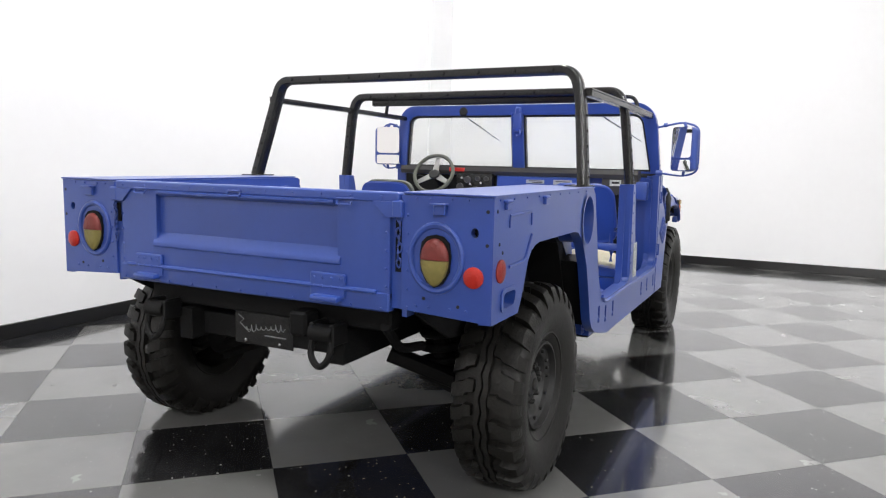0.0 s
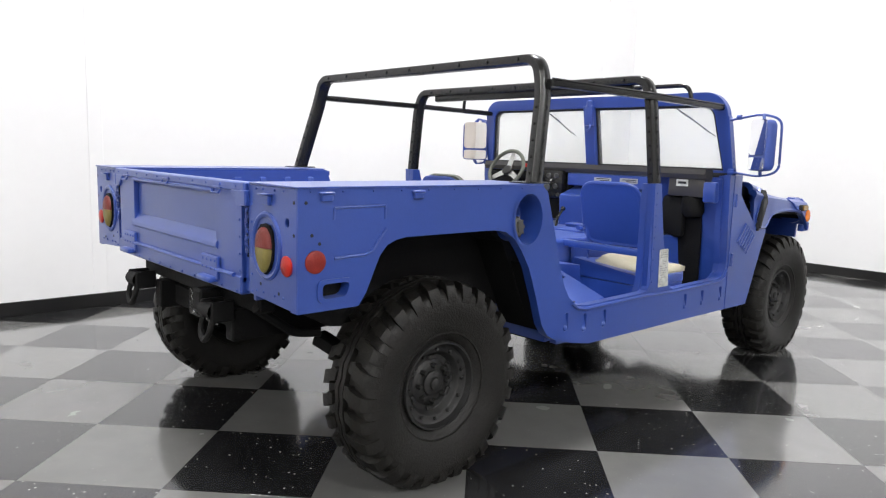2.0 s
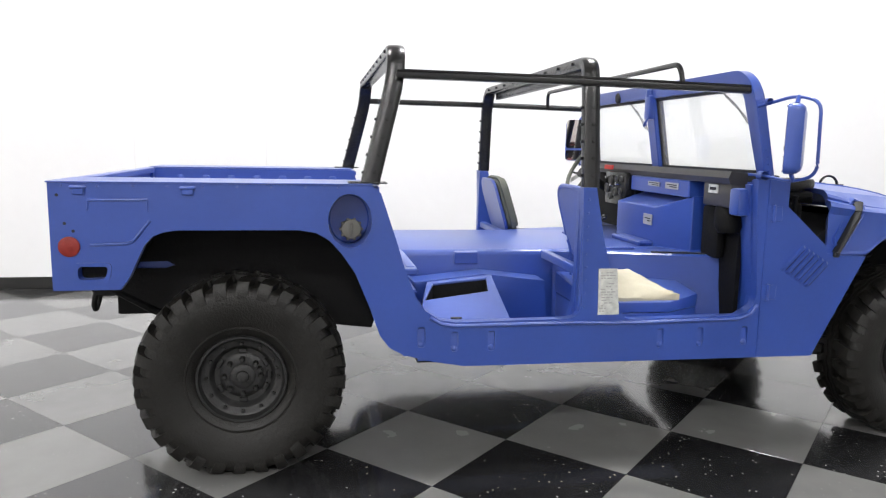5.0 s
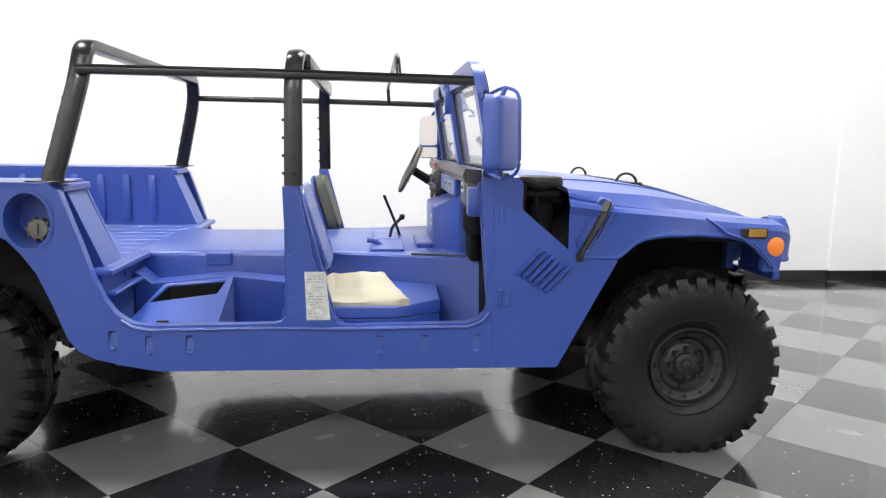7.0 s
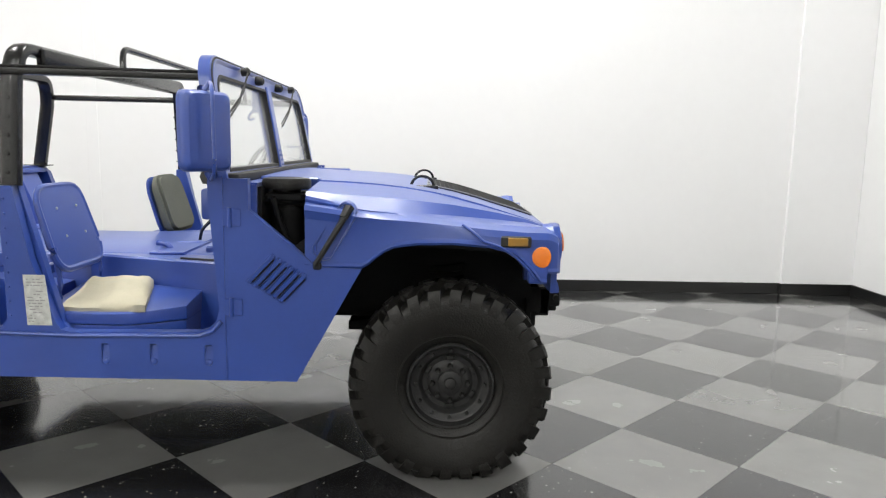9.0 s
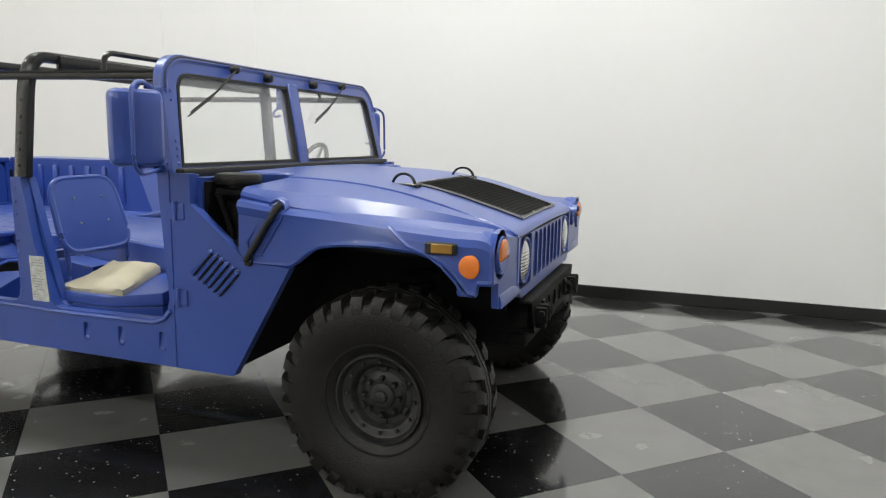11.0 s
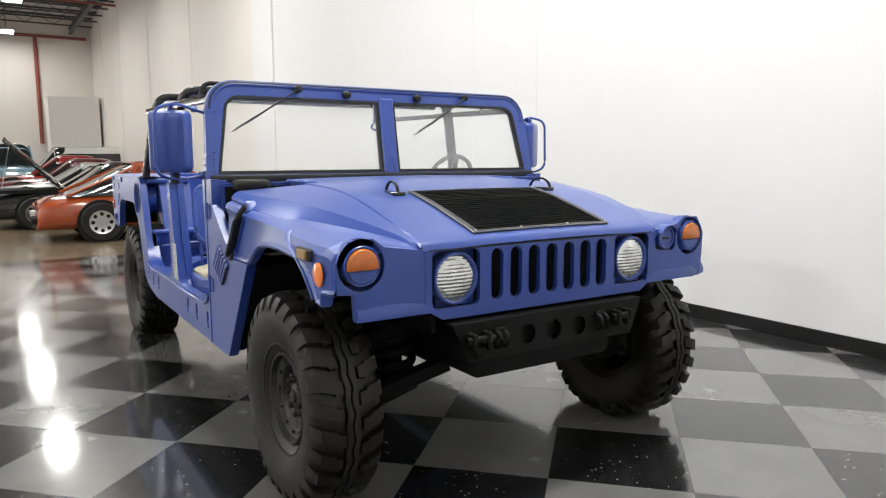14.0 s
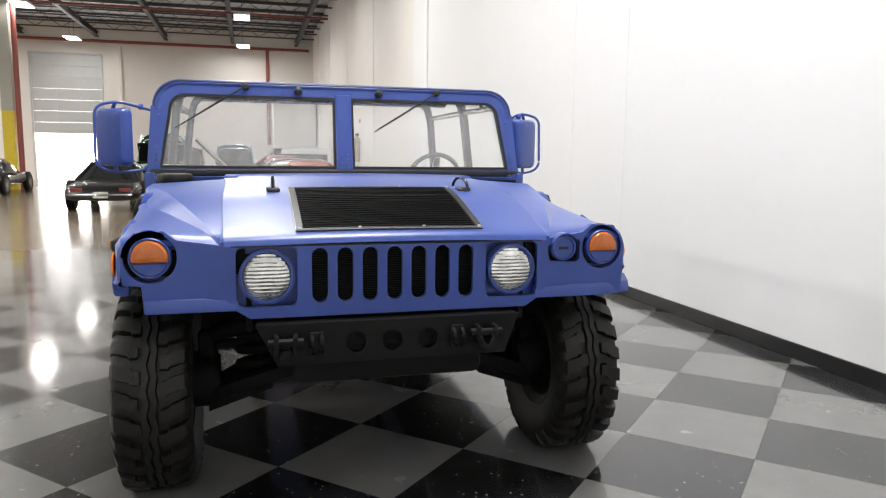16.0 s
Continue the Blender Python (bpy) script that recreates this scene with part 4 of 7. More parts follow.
for s in (-1, 1):
    a, b = (-0.98, -0.44) if s < 0 else (0.44, 0.98)
    part("floor_pan", box(0.74, 2.52, a, b, 0.478, 0.50), BLUE, truck)
    part("rear_bulkhead", box(0.735, 0.755, a, b, 0.49, 0.86), BLUE, truck)
    part("under_body", box(0.80, 2.62, a * 1.02, b * 1.02, 0.452, 0.475), CHASSIS, truck)
# shelf beside the tunnel in the rear foot wells, and the rear seat boxes
for s in (-1, 1):
    shelf = [(0.76, 0.50), (0.76, 0.80), (0.84, 0.735), (1.19, 0.772), (1.22, 0.770), (1.52, 0.735), (1.54, 0.50)]
    y0, y1 = sorted((s * 0.43, s * 0.60))
    part("tunnel_shelf", plate(shelf, [], "y", y0, y1), BLUE, truck, smooth=None)
    part("shelf_bracket", box(1.07, 1.20, min(s * 0.43, s * 0.47), max(s * 0.43, s * 0.47), 0.80, 0.865, 0.006), BLUE, truck)
    bm = bmesh.new()
    ring = [(0.845, s * 0.60), (1.235, s * 0.60), (1.235, s * 0.972), (0.80, s * 0.972)]
    top_o = [(0.90, s * 0.60, 0.737), (1.235, s * 0.60, 0.770), (1.235, s * 0.972, 0.638), (0.80, s * 0.972, 0.600)]
    top_i = [(0.925, s * 0.625, 0.733), (1.205, s * 0.625, 0.758), (1.185, s * 0.752, 0.718), (0.868, s * 0.752, 0.679)]
    add_loft(bm, [[(x, y, 0.50) for x, y in ring], top_o, top_i, [(x, y, z - 0.012) for x, y, z in top_i]], closed=True)
    part("seat_box", bm, BLUE, truck, "open blue steel seat box with a lid sloping to the sill", smooth=None)
    # inner walls and bottom in black, to give the opening its deep shade
    bm = bmesh.new()
    vr = add_loft(bm, [[(x, y, z - 0.010) for x, y, z in top_i], [(x, y, 0.56) for x, y, z in top_i]], closed=True)
    bm.faces.new(vr[-1])
    part("box_inside", bm, CHASSIS, truck, "inside of the seat box, coloured black for its deep shade", smooth=None)
    part("lid_slot", plate([(p[0], p[1]) for p in rounded([(0.955, s * 0.935), (1.010, s * 0.935), (1.010, s * 0.952), (0.955, s * 0.952)], 0.008, 3)], [], "z", 0.634, 0.6395), RUBTAPE, truck)
    part("bulkhead_ledge", box(0.752, 0.800, min(s * 0.44, s * 0.95), max(s * 0.44, s * 0.95), 0.752, 0.768, 0.005), BLUE, truck)
    part("bed_edge", box(0.752, 0.790, min(s * 0.44, s * 0.95), max(s * 0.44, s * 0.95), 0.858, 0.876, 0.006, 2), BLUE, truck)

# ---- windscreen frame ----
def rake(bm):
    for v in bm.verts:
        v.co.x += 2.47 - (v.co.z - 1.28) * 0.17
    return bm


wo = [(-1.05, 1.262), (1.05, 1.262), (1.024, 1.65)] + [(0.872 + 0.145 * math.cos(a), 1.655 + 0.145 * math.sin(a)) for a in [math.pi / 2 * i / 8 for i in range(9)]]
wo = wo + [(-a, b) for a, b in wo[:1:-1]]
def pane_outline(inset):
    low = [(-0.985 + inset, 1.318 + inset), (-0.045 - inset, 1.318 + inset), (-0.043 - inset, 1.722 - inset)]
    a = [(-0.850 + (0.085 - inset) * math.cos(t), 1.637 + (0.085 - inset) * math.sin(t)) for t in [math.pi / 2 * (1 + k / 6) for k in range(7)]]
    return low + a


pr = pane_outline(0)
pl = [(-a, b) for a, b in pr]
part("windscreen_frame", rake(plate(wo, [pr, pl], "x", -0.025, 0.025)), BLUE, truck, smooth=None)
bm = bmesh.new()
add_tube(bm, [(0.012, a * 0.984, 1.28 + (b - 1.28) * 0.966) for a, b in wo[2:]], 0.020, 8)
part("frame_edge", rake(bm), BLUE, truck)
bm = bmesh.new()
add_tube(bm, [(0.028, a * 0.990, 1.28 + (b - 1.28) * 0.982) for a, b in wo[3:-1]], 0.0045, 6)
part("header_seal", rake(bm), RUBTAPE, truck, "thin black seal along the top of the windscreen frame")
for s, o in ((-1, pr), (1, pl)):
    seal = plate([(a, b) for a, b in o], [[(a, b) for a, b in (pane_outline(0.014) if s < 0 else [(-x, y) for x, y in pane_outline(0.014)])]], "x", -0.010, 0.028)
    part("window_seal", rake(seal), RUBTAPE, truck, smooth=None)
    inn = pane_outline(0.010) if s < 0 else [(-x, y) for x, y in pane_outline(0.010)]
    g = part("windscreen_pane", rake(plate(inn, [], "x", 0.0, 0.006)), CLEAR, truck, "clear flat windscreen pane", smooth=None)
    g.visible_shadow = False
bm = bmesh.new()
add_box(bm, -0.035, 0.036, -0.046, 0.046, 1.27, 1.740, 0.006)
for z in (1.30, 1.325, 1.35, 1.375, 1.40):
    for y in (-0.018, 0.018):
        add_lathe(bm, [(0.006, 0), (0.004, 0.005), (0, 0.006)], 8, at((0.036, y, z), (1, 0, 0)))
part("centre_post", rake(bm), BLUE, truck)
for s in (-1, 1):
    bm = bmesh.new()
    for z in [1.30 + 0.032 * k for k in range(5)] + [1.60, 1.64]:
        add_lathe(bm, [(0.008, 0), (0.006, 0.010), (0, 0.012)], 8, at((0.0, s * (1.045 - (z - 1.28) * 0.09), z), (0, s, 0)))
        add_lathe(bm, [(0.007, 0), (0.005, 0.006), (0, 0.007)], 8, at((0.025, s * (1.01 - (z - 1.28) * 0.09), z), (1, 0, 0)))
    tagged(part("pillar_bolts", rake(bm), BLUE, truck), kind="stuff")
# black seal below the windscreen and the cowl
part("cowl_seal", box(2.44, 2.535, -1.03, 1.03, 1.268, 1.312, 0.01, 2), RUBTAPE, truck)
for s in (-1, 1):
    wy = -0.535 if s < 0 else 0.545
    wm = bmesh.new()
    add_lathe(wm, [(0.020, 0), (0.020, 0.03), (0.012, 0.038), (0, 0.04)], 14, at((2.425, wy, 1.765), (1, 0, 0.1)))
    wiper = part("wiper", wm, RUBTAPE, truck, "thin black wiper with folded arm")
    tip = (2.452, wy - 0.34, 1.552)
    part("wiper_arm", tube([(2.455, wy, 1.768), (2.475, wy - 0.18, 1.655), tip], 0.0045, 6), RUBTAPE, wiper)
    bm = bmesh.new()
    add_tube(bm, [(2.464, wy - 0.11, 1.696), (2.474, wy - 0.24, 1.612), (2.462, wy - 0.37, 1.533)], 0.003, 5, rx=0.0055)
    part("wiper_blade", bm, RUBTAPE, wiper)
    ky = -0.25 if s < 0 else 0.205
    bm = lathe([(0.022, 0), (0.024, 0.015), (0.020, 0.035), (0.012, 0.042), (0, 0.044)], 16, at((2.42, ky, 1.752), (1, 0, -0.1)))
    part("wiper_motor_knob", bm, RUBTAPE, truck)
# clamp for the rifle rest at the top of the centre post, inside
bm = box(2.345, 2.385, -0.045, 0.020, 1.60, 1.74, 0.008, 2)
add_lathe(bm, [(0.024, -0.02), (0.024, 0.02), (0.016, 0.028), (0, 0.028)], 16, at((2.362, -0.012, 1.75), (0, 0, 1)))
add_tube(bm, open_path([(2.35, -0.03, 1.61), (2.325, -0.048, 1.58), (2.325, -0.02, 1.558), (2.35, -0.008, 1.57)], 0.015), 0.007, 8)
part("post_clamp", bm, BLUE, truck)
part("dome_knob", lathe([(0.035, 0), (0.035, 0.015), (0.028, 0.022), (0, 0.024)], 18, at((2.375, 0.44, 1.752), (-1, 0, 0))), RUBTAPE, truck)

# ---- roll cage ----
def bar_rings(path, rx, ry, n=12, sq=0.45):
    """Box-section bar whose wide side lies along x."""
    bm = bmesh.new()
    pts = [Vector(p) for p in path]
    rings = []
    for i, p in enumerate(pts):
        d = (pts[min(i + 1, len(pts) - 1)] - pts[max(i - 1, 0)]).normalized()
        side = d.cross(Vector((1, 0, 0))).normalized()
        fwd = side.cross(d).normalized()
        rings.append([tuple(p + fwd * a + side * b) for a, b in oval(0, 0, rx, ry, n, 1 - sq)])
    vr = add_loft(bm, rings, closed=True)
    bm.faces.new(vr[0][::-1])
    bm.faces.new(vr[-1])
    return bm


def hoop_path(x0, x1, base, yb, yt, zt):
    return open_path([(x0, -yb, base), (x1 - 0.01, -yt, 1.69), (x1, -yt + 0.04, zt), (x1, yt - 0.04, zt), (x1 - 0.01, yt, 1.69), (x0, yb, base)], 0.14, 8)


part("rear_hoop", bar_rings(hoop_path(0.590, 0.706, 1.247, 1.0, 0.940, 1.828), 0.040, 0.026), BLACK, truck, "black steel rear roll hoop")
part("hoop_flange", box(1.600, 1.650, -0.82, 0.82, 1.742, 1.820, 0.012, 2), BLACK, truck)
part("centre_hoop", bar_rings(hoop_path(1.578, 1.588, 1.237, 1.015, 0.965, 1.806), 0.046, 0.026), BLACK, truck, "black steel centre roll hoop")
for s in (-1, 1):
    p = [(0.700, s * 0.968, 1.714), (1.55, s * 0.972, 1.712), (2.40, s * 0.970, 1.702)]
    bm = bmesh.new()
    add_tube(bm, p, 0.018, 8, rx=0.026, square=0.5)
    add_tube(bm, [(a, b + s * 0.020, c + 0.016) for a, b, c in p], 0.007, 6)
    part("side_rail", bm, BLACK, truck, "black roof side rail with channel lip")
    bm = bmesh.new()
    for k in range(5):
        z = 1.30 + 0.075 * k
        f = (z - 1.247) / 0.443
        rx, ry, cy = 0.590 + 0.106 * f, 1.0 - 0.060 * f, 1.015 - 0.050 * f
        add_lathe(bm, [(0.006, 0), (0.006, 0.008), (0, 0.009)], 8, at((1.532, s * cy, z), (-1, 0, 0)))
        add_lathe(bm, [(0.006, 0), (0.006, 0.008), (0, 0.009)], 8, at((rx - 0.039, s * ry, z), (-1, 0, 0.2)))
        add_lathe(bm, [(0.008, 0), (0.006, 0.006), (0, 0.007)], 8, at((1.575, s * (cy + 0.025), z), (0, s, 0)))
        add_lathe(bm, [(0.008, 0), (0.006, 0.006), (0, 0.007)], 8, at((rx + 0.004, s * (ry + 0.025), z), (0, s, 0)))
    tagged(part("snap_studs", bm, BLACK, truck), kind="stuff")
    part("hoop_foot", box(0.50, 0.66, min(s * 0.93, s * 1.04), max(s * 0.93, s * 1.04), 1.246, 1.254, 0.003), BLACK, truck)
bm = bmesh.new()
for y in [-0.8 + 0.2 * k for k in range(9)]:
    add_lathe(bm, [(0.009, 0), (0.007, 0.006), (0, 0.008)], 8, at((0.667, y, 1.828), (-1, 0, 0)))
    add_lathe(bm, [(0.009, 0), (0.007, 0.006), (0, 0.008)], 8, at((1.541, y, 1.806), (-1, 0, 0)))
tagged(part("hoop_studs", bm, BLACK, truck), kind="stuff")
bow = open_path([(2.05, -0.955, 1.70), (2.04, -0.935, 1.812), (2.04, 0.935, 1.812), (2.05, 0.955, 1.70)], 0.07, 6)
part("front_bow", tube(bow, 0.013, 10), BLACK, truck, "thin black soft-top bow")
# gusset and decal plate at the middle pillar
for s in (-1, 1):
    part("centre_pillar", box(1.532, 1.592, min(s * 0.985, s * 1.045), max(s * 0.985, s * 1.045), 0.64, 1.238, 0.008), BLUE, truck)
    bm = bmesh.new()
    for k in range(9):
        add_lathe(bm, [(0.006, 0), (0.004, 0.004), (0, 0.005)], 8, at((1.555, s * 1.05, 0.70 + 0.06 * k), (0, s, 0)))
    tagged(part("pillar_rivets", bm, BLUE, truck), kind="stuff")
dec = part("decal", plate([(1.637, 0.662), (1.742, 0.662), (1.722, 0.872), (1.630, 0.872)], [], "y", -HW - 0.003, -HW - 0.001), PAPER, truck, "worn silver data decal with faded print", smooth=None)
bm = bmesh.new()
rng = random.Random(4)
for k in range(15):
    x = 1.640 + 0.012 * rng.random()
    while x < 1.705:
        w = 0.006 + 0.022 * rng.random()
        if rng.random() < 0.6:
            add_box(bm, x, min(x + w, 1.724), -HW - 0.0037, -HW - 0.003, 0.676 + 0.0125 * k, 0.681 + 0.0125 * k)
        x += w + 0.005
tagged(part("print_bars", bm, DARKTXT, dec), kind="stuff")

# ---- front panels: hinge strip, vents ----
for s in (-1, 1):
    for z in (0.75, 1.12):
        bm = bmesh.new()
        add_tube(bm, [(2.50, s * (HW + 0.006), z - 0.04), (2.50, s * (HW + 0.006), z + 0.04)], 0.009, 8)
        add_box(bm, 2.47, 2.545, min(s * HW, s * (HW + 0.005)), max(s * HW, s * (HW + 0.005)), z - 0.035, z + 0.035, 0.002)
        part("door_hinge", bm, BLUE, truck)
    bm = bmesh.new()
    add_box(bm, 2.468, 2.474, min(s * HW, s * (HW + 0.004)), max(s * HW, s * (HW + 0.004)), 0.44, 1.29)
    part("panel_joint", bm, BLUE, truck)
    for k in range(6):
        cx, cz = 2.600 + 0.0255 * k, 0.930 - 0.0155 * k + 0.0
        bm = bmesh.new()
        d = Vector((0.055, 0, 0.058))
        c = Vector((cx + 0.022, 0, cz - 0.018))
        rows = []
        for t, h in ((-1, 0.000), (-0.86, 0.011), (0.86, 0.011), (1, 0.000)):
            p = c + d * t
            n = Vector((0.7, 0, -0.7)) * 0.0095
            rows.append([(p.x - n.x, s * HW, p.z - n.z), (p.x - n.x * 0.5, s * (HW + h), p.z - n.z * 0.5), (p.x + n.x, s * (HW + h * 0.8), p.z + n.z), (p.x + n.x, s * HW, p.z + n.z)])
        add_loft(bm, rows)
        part("louvre", bm, BLUE, truck)
        bm = bmesh.new()
        q0, q1 = c - d * 0.8, c + d * 0.8
        nn = Vector((0.7, 0, -0.7)) * 0.0125
        add_tube(bm, [(q0.x + nn.x, s * (HW + 0.001), q0.z + nn.z), (q1.x + nn.x, s * (HW + 0.001), q1.z + nn.z)], 0.0045, 6)
        part("louvre_gap", bm, RUBTAPE, truck)

# ---- bonnet ----
XS = (2.80, 2.92, 3.05, 3.18, 3.30, 3.42, 3.54, 3.66, 3.76, 3.81, 3.84, 3.862, 3.878, 3.887)
PZ = (1.270, 1.265, 1.256, 1.241, 1.220, 1.192, 1.160, 1.124, 1.094, 1.080, 1.071, 1.063, 1.052, 1.036)
def lerp(x, xs, ys):
    return float(np.interp(x, xs, ys))


bm = bmesh.new()
rows = []
for x in (2.515, 2.60, 2.70) + XS:
    z = lerp(x, (2.515,) + XS, (1.285,) + PZ)
    yc = lerp(x, (2.5, 3.4, 3.9), (0.64, 0.66, 0.645))
    rows.append([(x, yc * k, z + 0.010 * (1 - k * k)) for k in (-1, -0.985, -0.8, -0.5, -0.2, 0.0, 0.2, 0.5, 0.8, 0.985, 1)])
add_loft(bm, rows)
part("bonnet", bm, BLUE, truck, "wide blue louvred bonnet", smooth=30)


def shoulder(x):
    """Cross-section from the raised middle outward: valley, crease, rounded edge, side."""
    zp = lerp(x, (2.515,) + XS, (1.285,) + PZ)
    yc = lerp(x, (2.5, 3.4, 3.9), (0.64, 0.66, 0.645))
    ay = lerp(x, (2.8, 2.92, 3.05, 3.2, 3.4, 3.6, 3.75, 3.875), (0.985, 0.962, 0.930, 0.888, 0.828, 0.757, 0.702, 0.654))
    az = lerp(x, (2.8, 2.92, 3.05, 3.2, 3.4, 3.6, 3.75, 3.875), (1.234, 1.218, 1.205, 1.192, 1.168, 1.131, 1.096, 1.053))
    vy = lerp(x, (2.8, 2.95, 3.05, 3.2, 3.3, 3.4, 3.6, 3.75, 3.875), (1.010, 1.002, 0.990, 0.962, 0.928, 0.882, 0.786, 0.716, 0.660))
    vz = lerp(x, (2.8, 2.95, 3.05, 3.2, 3.3, 3.4, 3.6, 3.75, 3.875), (1.214, 1.178, 1.158, 1.143, 1.134, 1.125, 1.102, 1.082, 1.050))
    cy = lerp(x, (2.8, 3.0, 3.15, 3.3, 3.55, 3.875), (1.027, 1.018, 1.002, 0.984, 0.968, 0.95))
    cz = lerp(x, (2.8, 3.0, 3.15, 3.3, 3.55, 3.70, 3.80, 3.875), (1.184, 1.152, 1.136, 1.124, 1.100, 1.090, 1.088, 1.078))
    ey = lerp(x, (2.8, 3.6, 3.78, 3.86, 3.875), (1.035, 1.035, 1.03, 1.012, 1.0))
    ez = cz - lerp(x, (2.8, 3.2, 3.6, 3.875), (0.065, 0.045, 0.045, 0.045))
    low = lerp(x, (2.8, 2.86, 3.03, 3.06, 3.11, 3.16, 3.24, 3.40, 3.58, 3.66, 3.72, 3.77, 3.80, 3.806, 3.875), (0.925, 0.92, 0.918, 0.935, 0.980, 1.004, 1.018, 1.022, 1.010, 0.98, 0.93, 0.865, 0.862, 0.905, 0.905))
    low = min(low, ez - 0.012)
    fade = lerp(x, (3.5, 3.8), (1.0, 0.25))
    nose = lerp(x, (3.82, 3.84, 3.86, 3.876), (0.0, 0.003, 0.010, 0.024))
    vz, az, cz, ez = vz - nose, az - nose, cz - nose, ez - nose
    return [(yc, zp), (yc + 0.005, zp - 0.008 * fade), (yc + 0.012, zp - 0.009 * fade), (ay, az), (vy, vz), ((vy + cy) / 2, (vz * 0.45 + cz * 0.55)), (cy - 0.012, cz + 0.001), (cy + 0.012, cz - 0.008),
            ((cy + ey) / 2 + 0.018, (cz + ez) / 2 + 0.004), (ey, ez), (ey + 0.003, (ez + low) / 2), (ey + 0.006, low + 0.018), (ey + 0.014, low + 0.006), (ey + 0.006, low - 0.004), (ey - 0.03, low)]


XL = [2.80, 2.86, 2.92, 2.98, 3.03, 3.06, 3.09, 3.12, 3.16, 3.20, 3.26, 3.33, 3.40, 3.48, 3.56, 3.62, 3.66, 3.70, 3.74, 3.77, 3.80, 3.806, 3.83, 3.845, 3.86, 3.87, 3.877]
bm = bmesh.new()
add_loft(bm, [[(x, -a, b) for a, b in shoulder(x)] for x in XL])
both_sides("wing", bm, BLUE, truck, smooth=19)
# returns at the rear edge of the bonnet
bm = bmesh.new()
sh = shoulder(2.80)
add_loft(bm, [[(2.80, -a, b) for a, b in sh], [(2.815, -a + 0.03, b - 0.03) for a, b in sh]])
both_sides("wing_rear_edge", bm, BLUE, truck)
# scoop with latch strap on the side of the wing
bm = bmesh.new()
sc = [(2.835, 0.975), (2.872, 0.945), (2.90, 0.95), (3.005, 1.12), (3.012, 1.150), (2.995, 1.180), (2.962, 1.192), (2.94, 1.180), (2.83, 1.005)]
def lean(y, z):
    """The side of the wing leans inward above the arch."""
    return y + 0.45 * max(0.0, z - 1.115)
def toward(k, q):
    return [(2.925 + (a - 2.925) * k, 1.068 + (b - 1.068) * q) for a, b in sc]
sc_in = toward(0.78, 0.86)
vr = add_loft(bm, [[(a, lean(y, b), b) for a, b in ring] for y, ring in ((-0.985, sc), (-1.040, sc), (-1.049, toward(0.95, 0.965)), (-1.046, toward(0.85, 0.90)), (-1.020, sc_in))], closed=True)
both_sides("latch_recess_rim", bm, BLUE, truck)
bm = plate(sc_in, [], "y", -1.0385, -1.036)
for v in bm.verts:
    v.co.y = lean(v.co.y, v.co.z)
both_sides("latch_recess_floor", bm, BLUE, truck, smooth=None)
# real strap, drawn extra wide so its black also gives the recess its shade
bm = bmesh.new()
add_tube(bm, [(2.972, lean(-1.046, 1.160), 1.160), (2.945, -1.052, 1.10), (2.885, -1.052, 1.00), (2.845, -1.054, 0.935)], 0.011, 8, rx=0.024, square=0.4)
add_tube(bm, [(2.980, lean(-1.046, 1.168), 1.168), (2.955, lean(-1.052, 1.125), 1.125)], 0.014, 8, rx=0.021, square=0.4)
add_box(bm, 2.835, 2.868, -1.064, -1.042, 0.912, 0.942, 0.006)
both_sides("bonnet_latch", bm, RUBTAPE, truck, "black rubber bonnet latch strap")
# raised edge ahead of the arch
bm = bmesh.new()
add_tube(bm, [(3.445, -1.012, 1.100), (3.485, -1.034, 1.072), (3.53, -1.040, 1.034), (3.60, -1.043, 1.012), (3.665, -1.043, 0.970), (3.72, -1.042, 0.915), (3.745, -1.040, 0.880)], 0.006, 10, rx=0.013)
both_sides("wing_ridge", bm, BLUE, truck)

# bonnet grille with slats
def hood_z(x):
    return lerp(x, (2.515,) + XS, (1.285,) + PZ) + 0.010
def deck(y):
    return 0.010 * (1 - (y / 0.66) ** 2) - 0.010
bm = bmesh.new()
GX0, GX1, GY = 3.30, 3.818, 0.365
def frame_strip(p, q, w):
    """A flat strip over the bonnet from p to q."""
    n = 6
    top, bot = [], []
    d = (Vector(q) - Vector(p)).normalized()
    s = Vector((-d.y, d.x)) * w / 2
    for i in range(n + 1):
        t = i / n
        c = Vector(p).lerp(Vector(q), t)
        row = []
        for sg, up in ((-1, 0.0), (-1, 0.011), (1, 0.011), (1, 0.0)):
            x, y = c.x + sg * s.x, c.y + sg * s.y
            row.append((x, y, hood_z(x) + deck(y) + up))
        top.append(row)
    add_loft(bm, top, closed=True)
for gx in (GX0, GX1):
    frame_strip((gx, -GY - 0.012), (gx, GY + 0.012), 0.012)
for gy in (-GY, GY):
    frame_strip((GX0, gy), (GX1, gy), 0.026)
FRAMEBLACK = mat("frame_black", (0.022, 0.022, 0.023), 0.36, var=0.3, scale=14)
grille_frame = part("bonnet_grille", bm, FRAMEBLACK, truck, "black slatted air outlet with a fine silver edge")
bm = bmesh.new()
for gx in (GX0 - 0.007, GX1 + 0.007):
    add_tube(bm, [(gx, y, hood_z(gx) + deck(y) + 0.008) for y in (-GY - 0.014, -0.19, 0.0, 0.19, GY + 0.014)], 0.0030, 6)
for gy in (-GY - 0.014, GY + 0.014):
    add_tube(bm, [(x, gy, hood_z(x) + deck(gy) + 0.008) for x in [GX0 - 0.007 + (GX1 - GX0 + 0.014) * k / 8 for k in range(9)]], 0.0030, 6)
part("frame_edge", bm, ALUFRAME, grille_frame, "thin worn aluminium edge strip")
rows = []
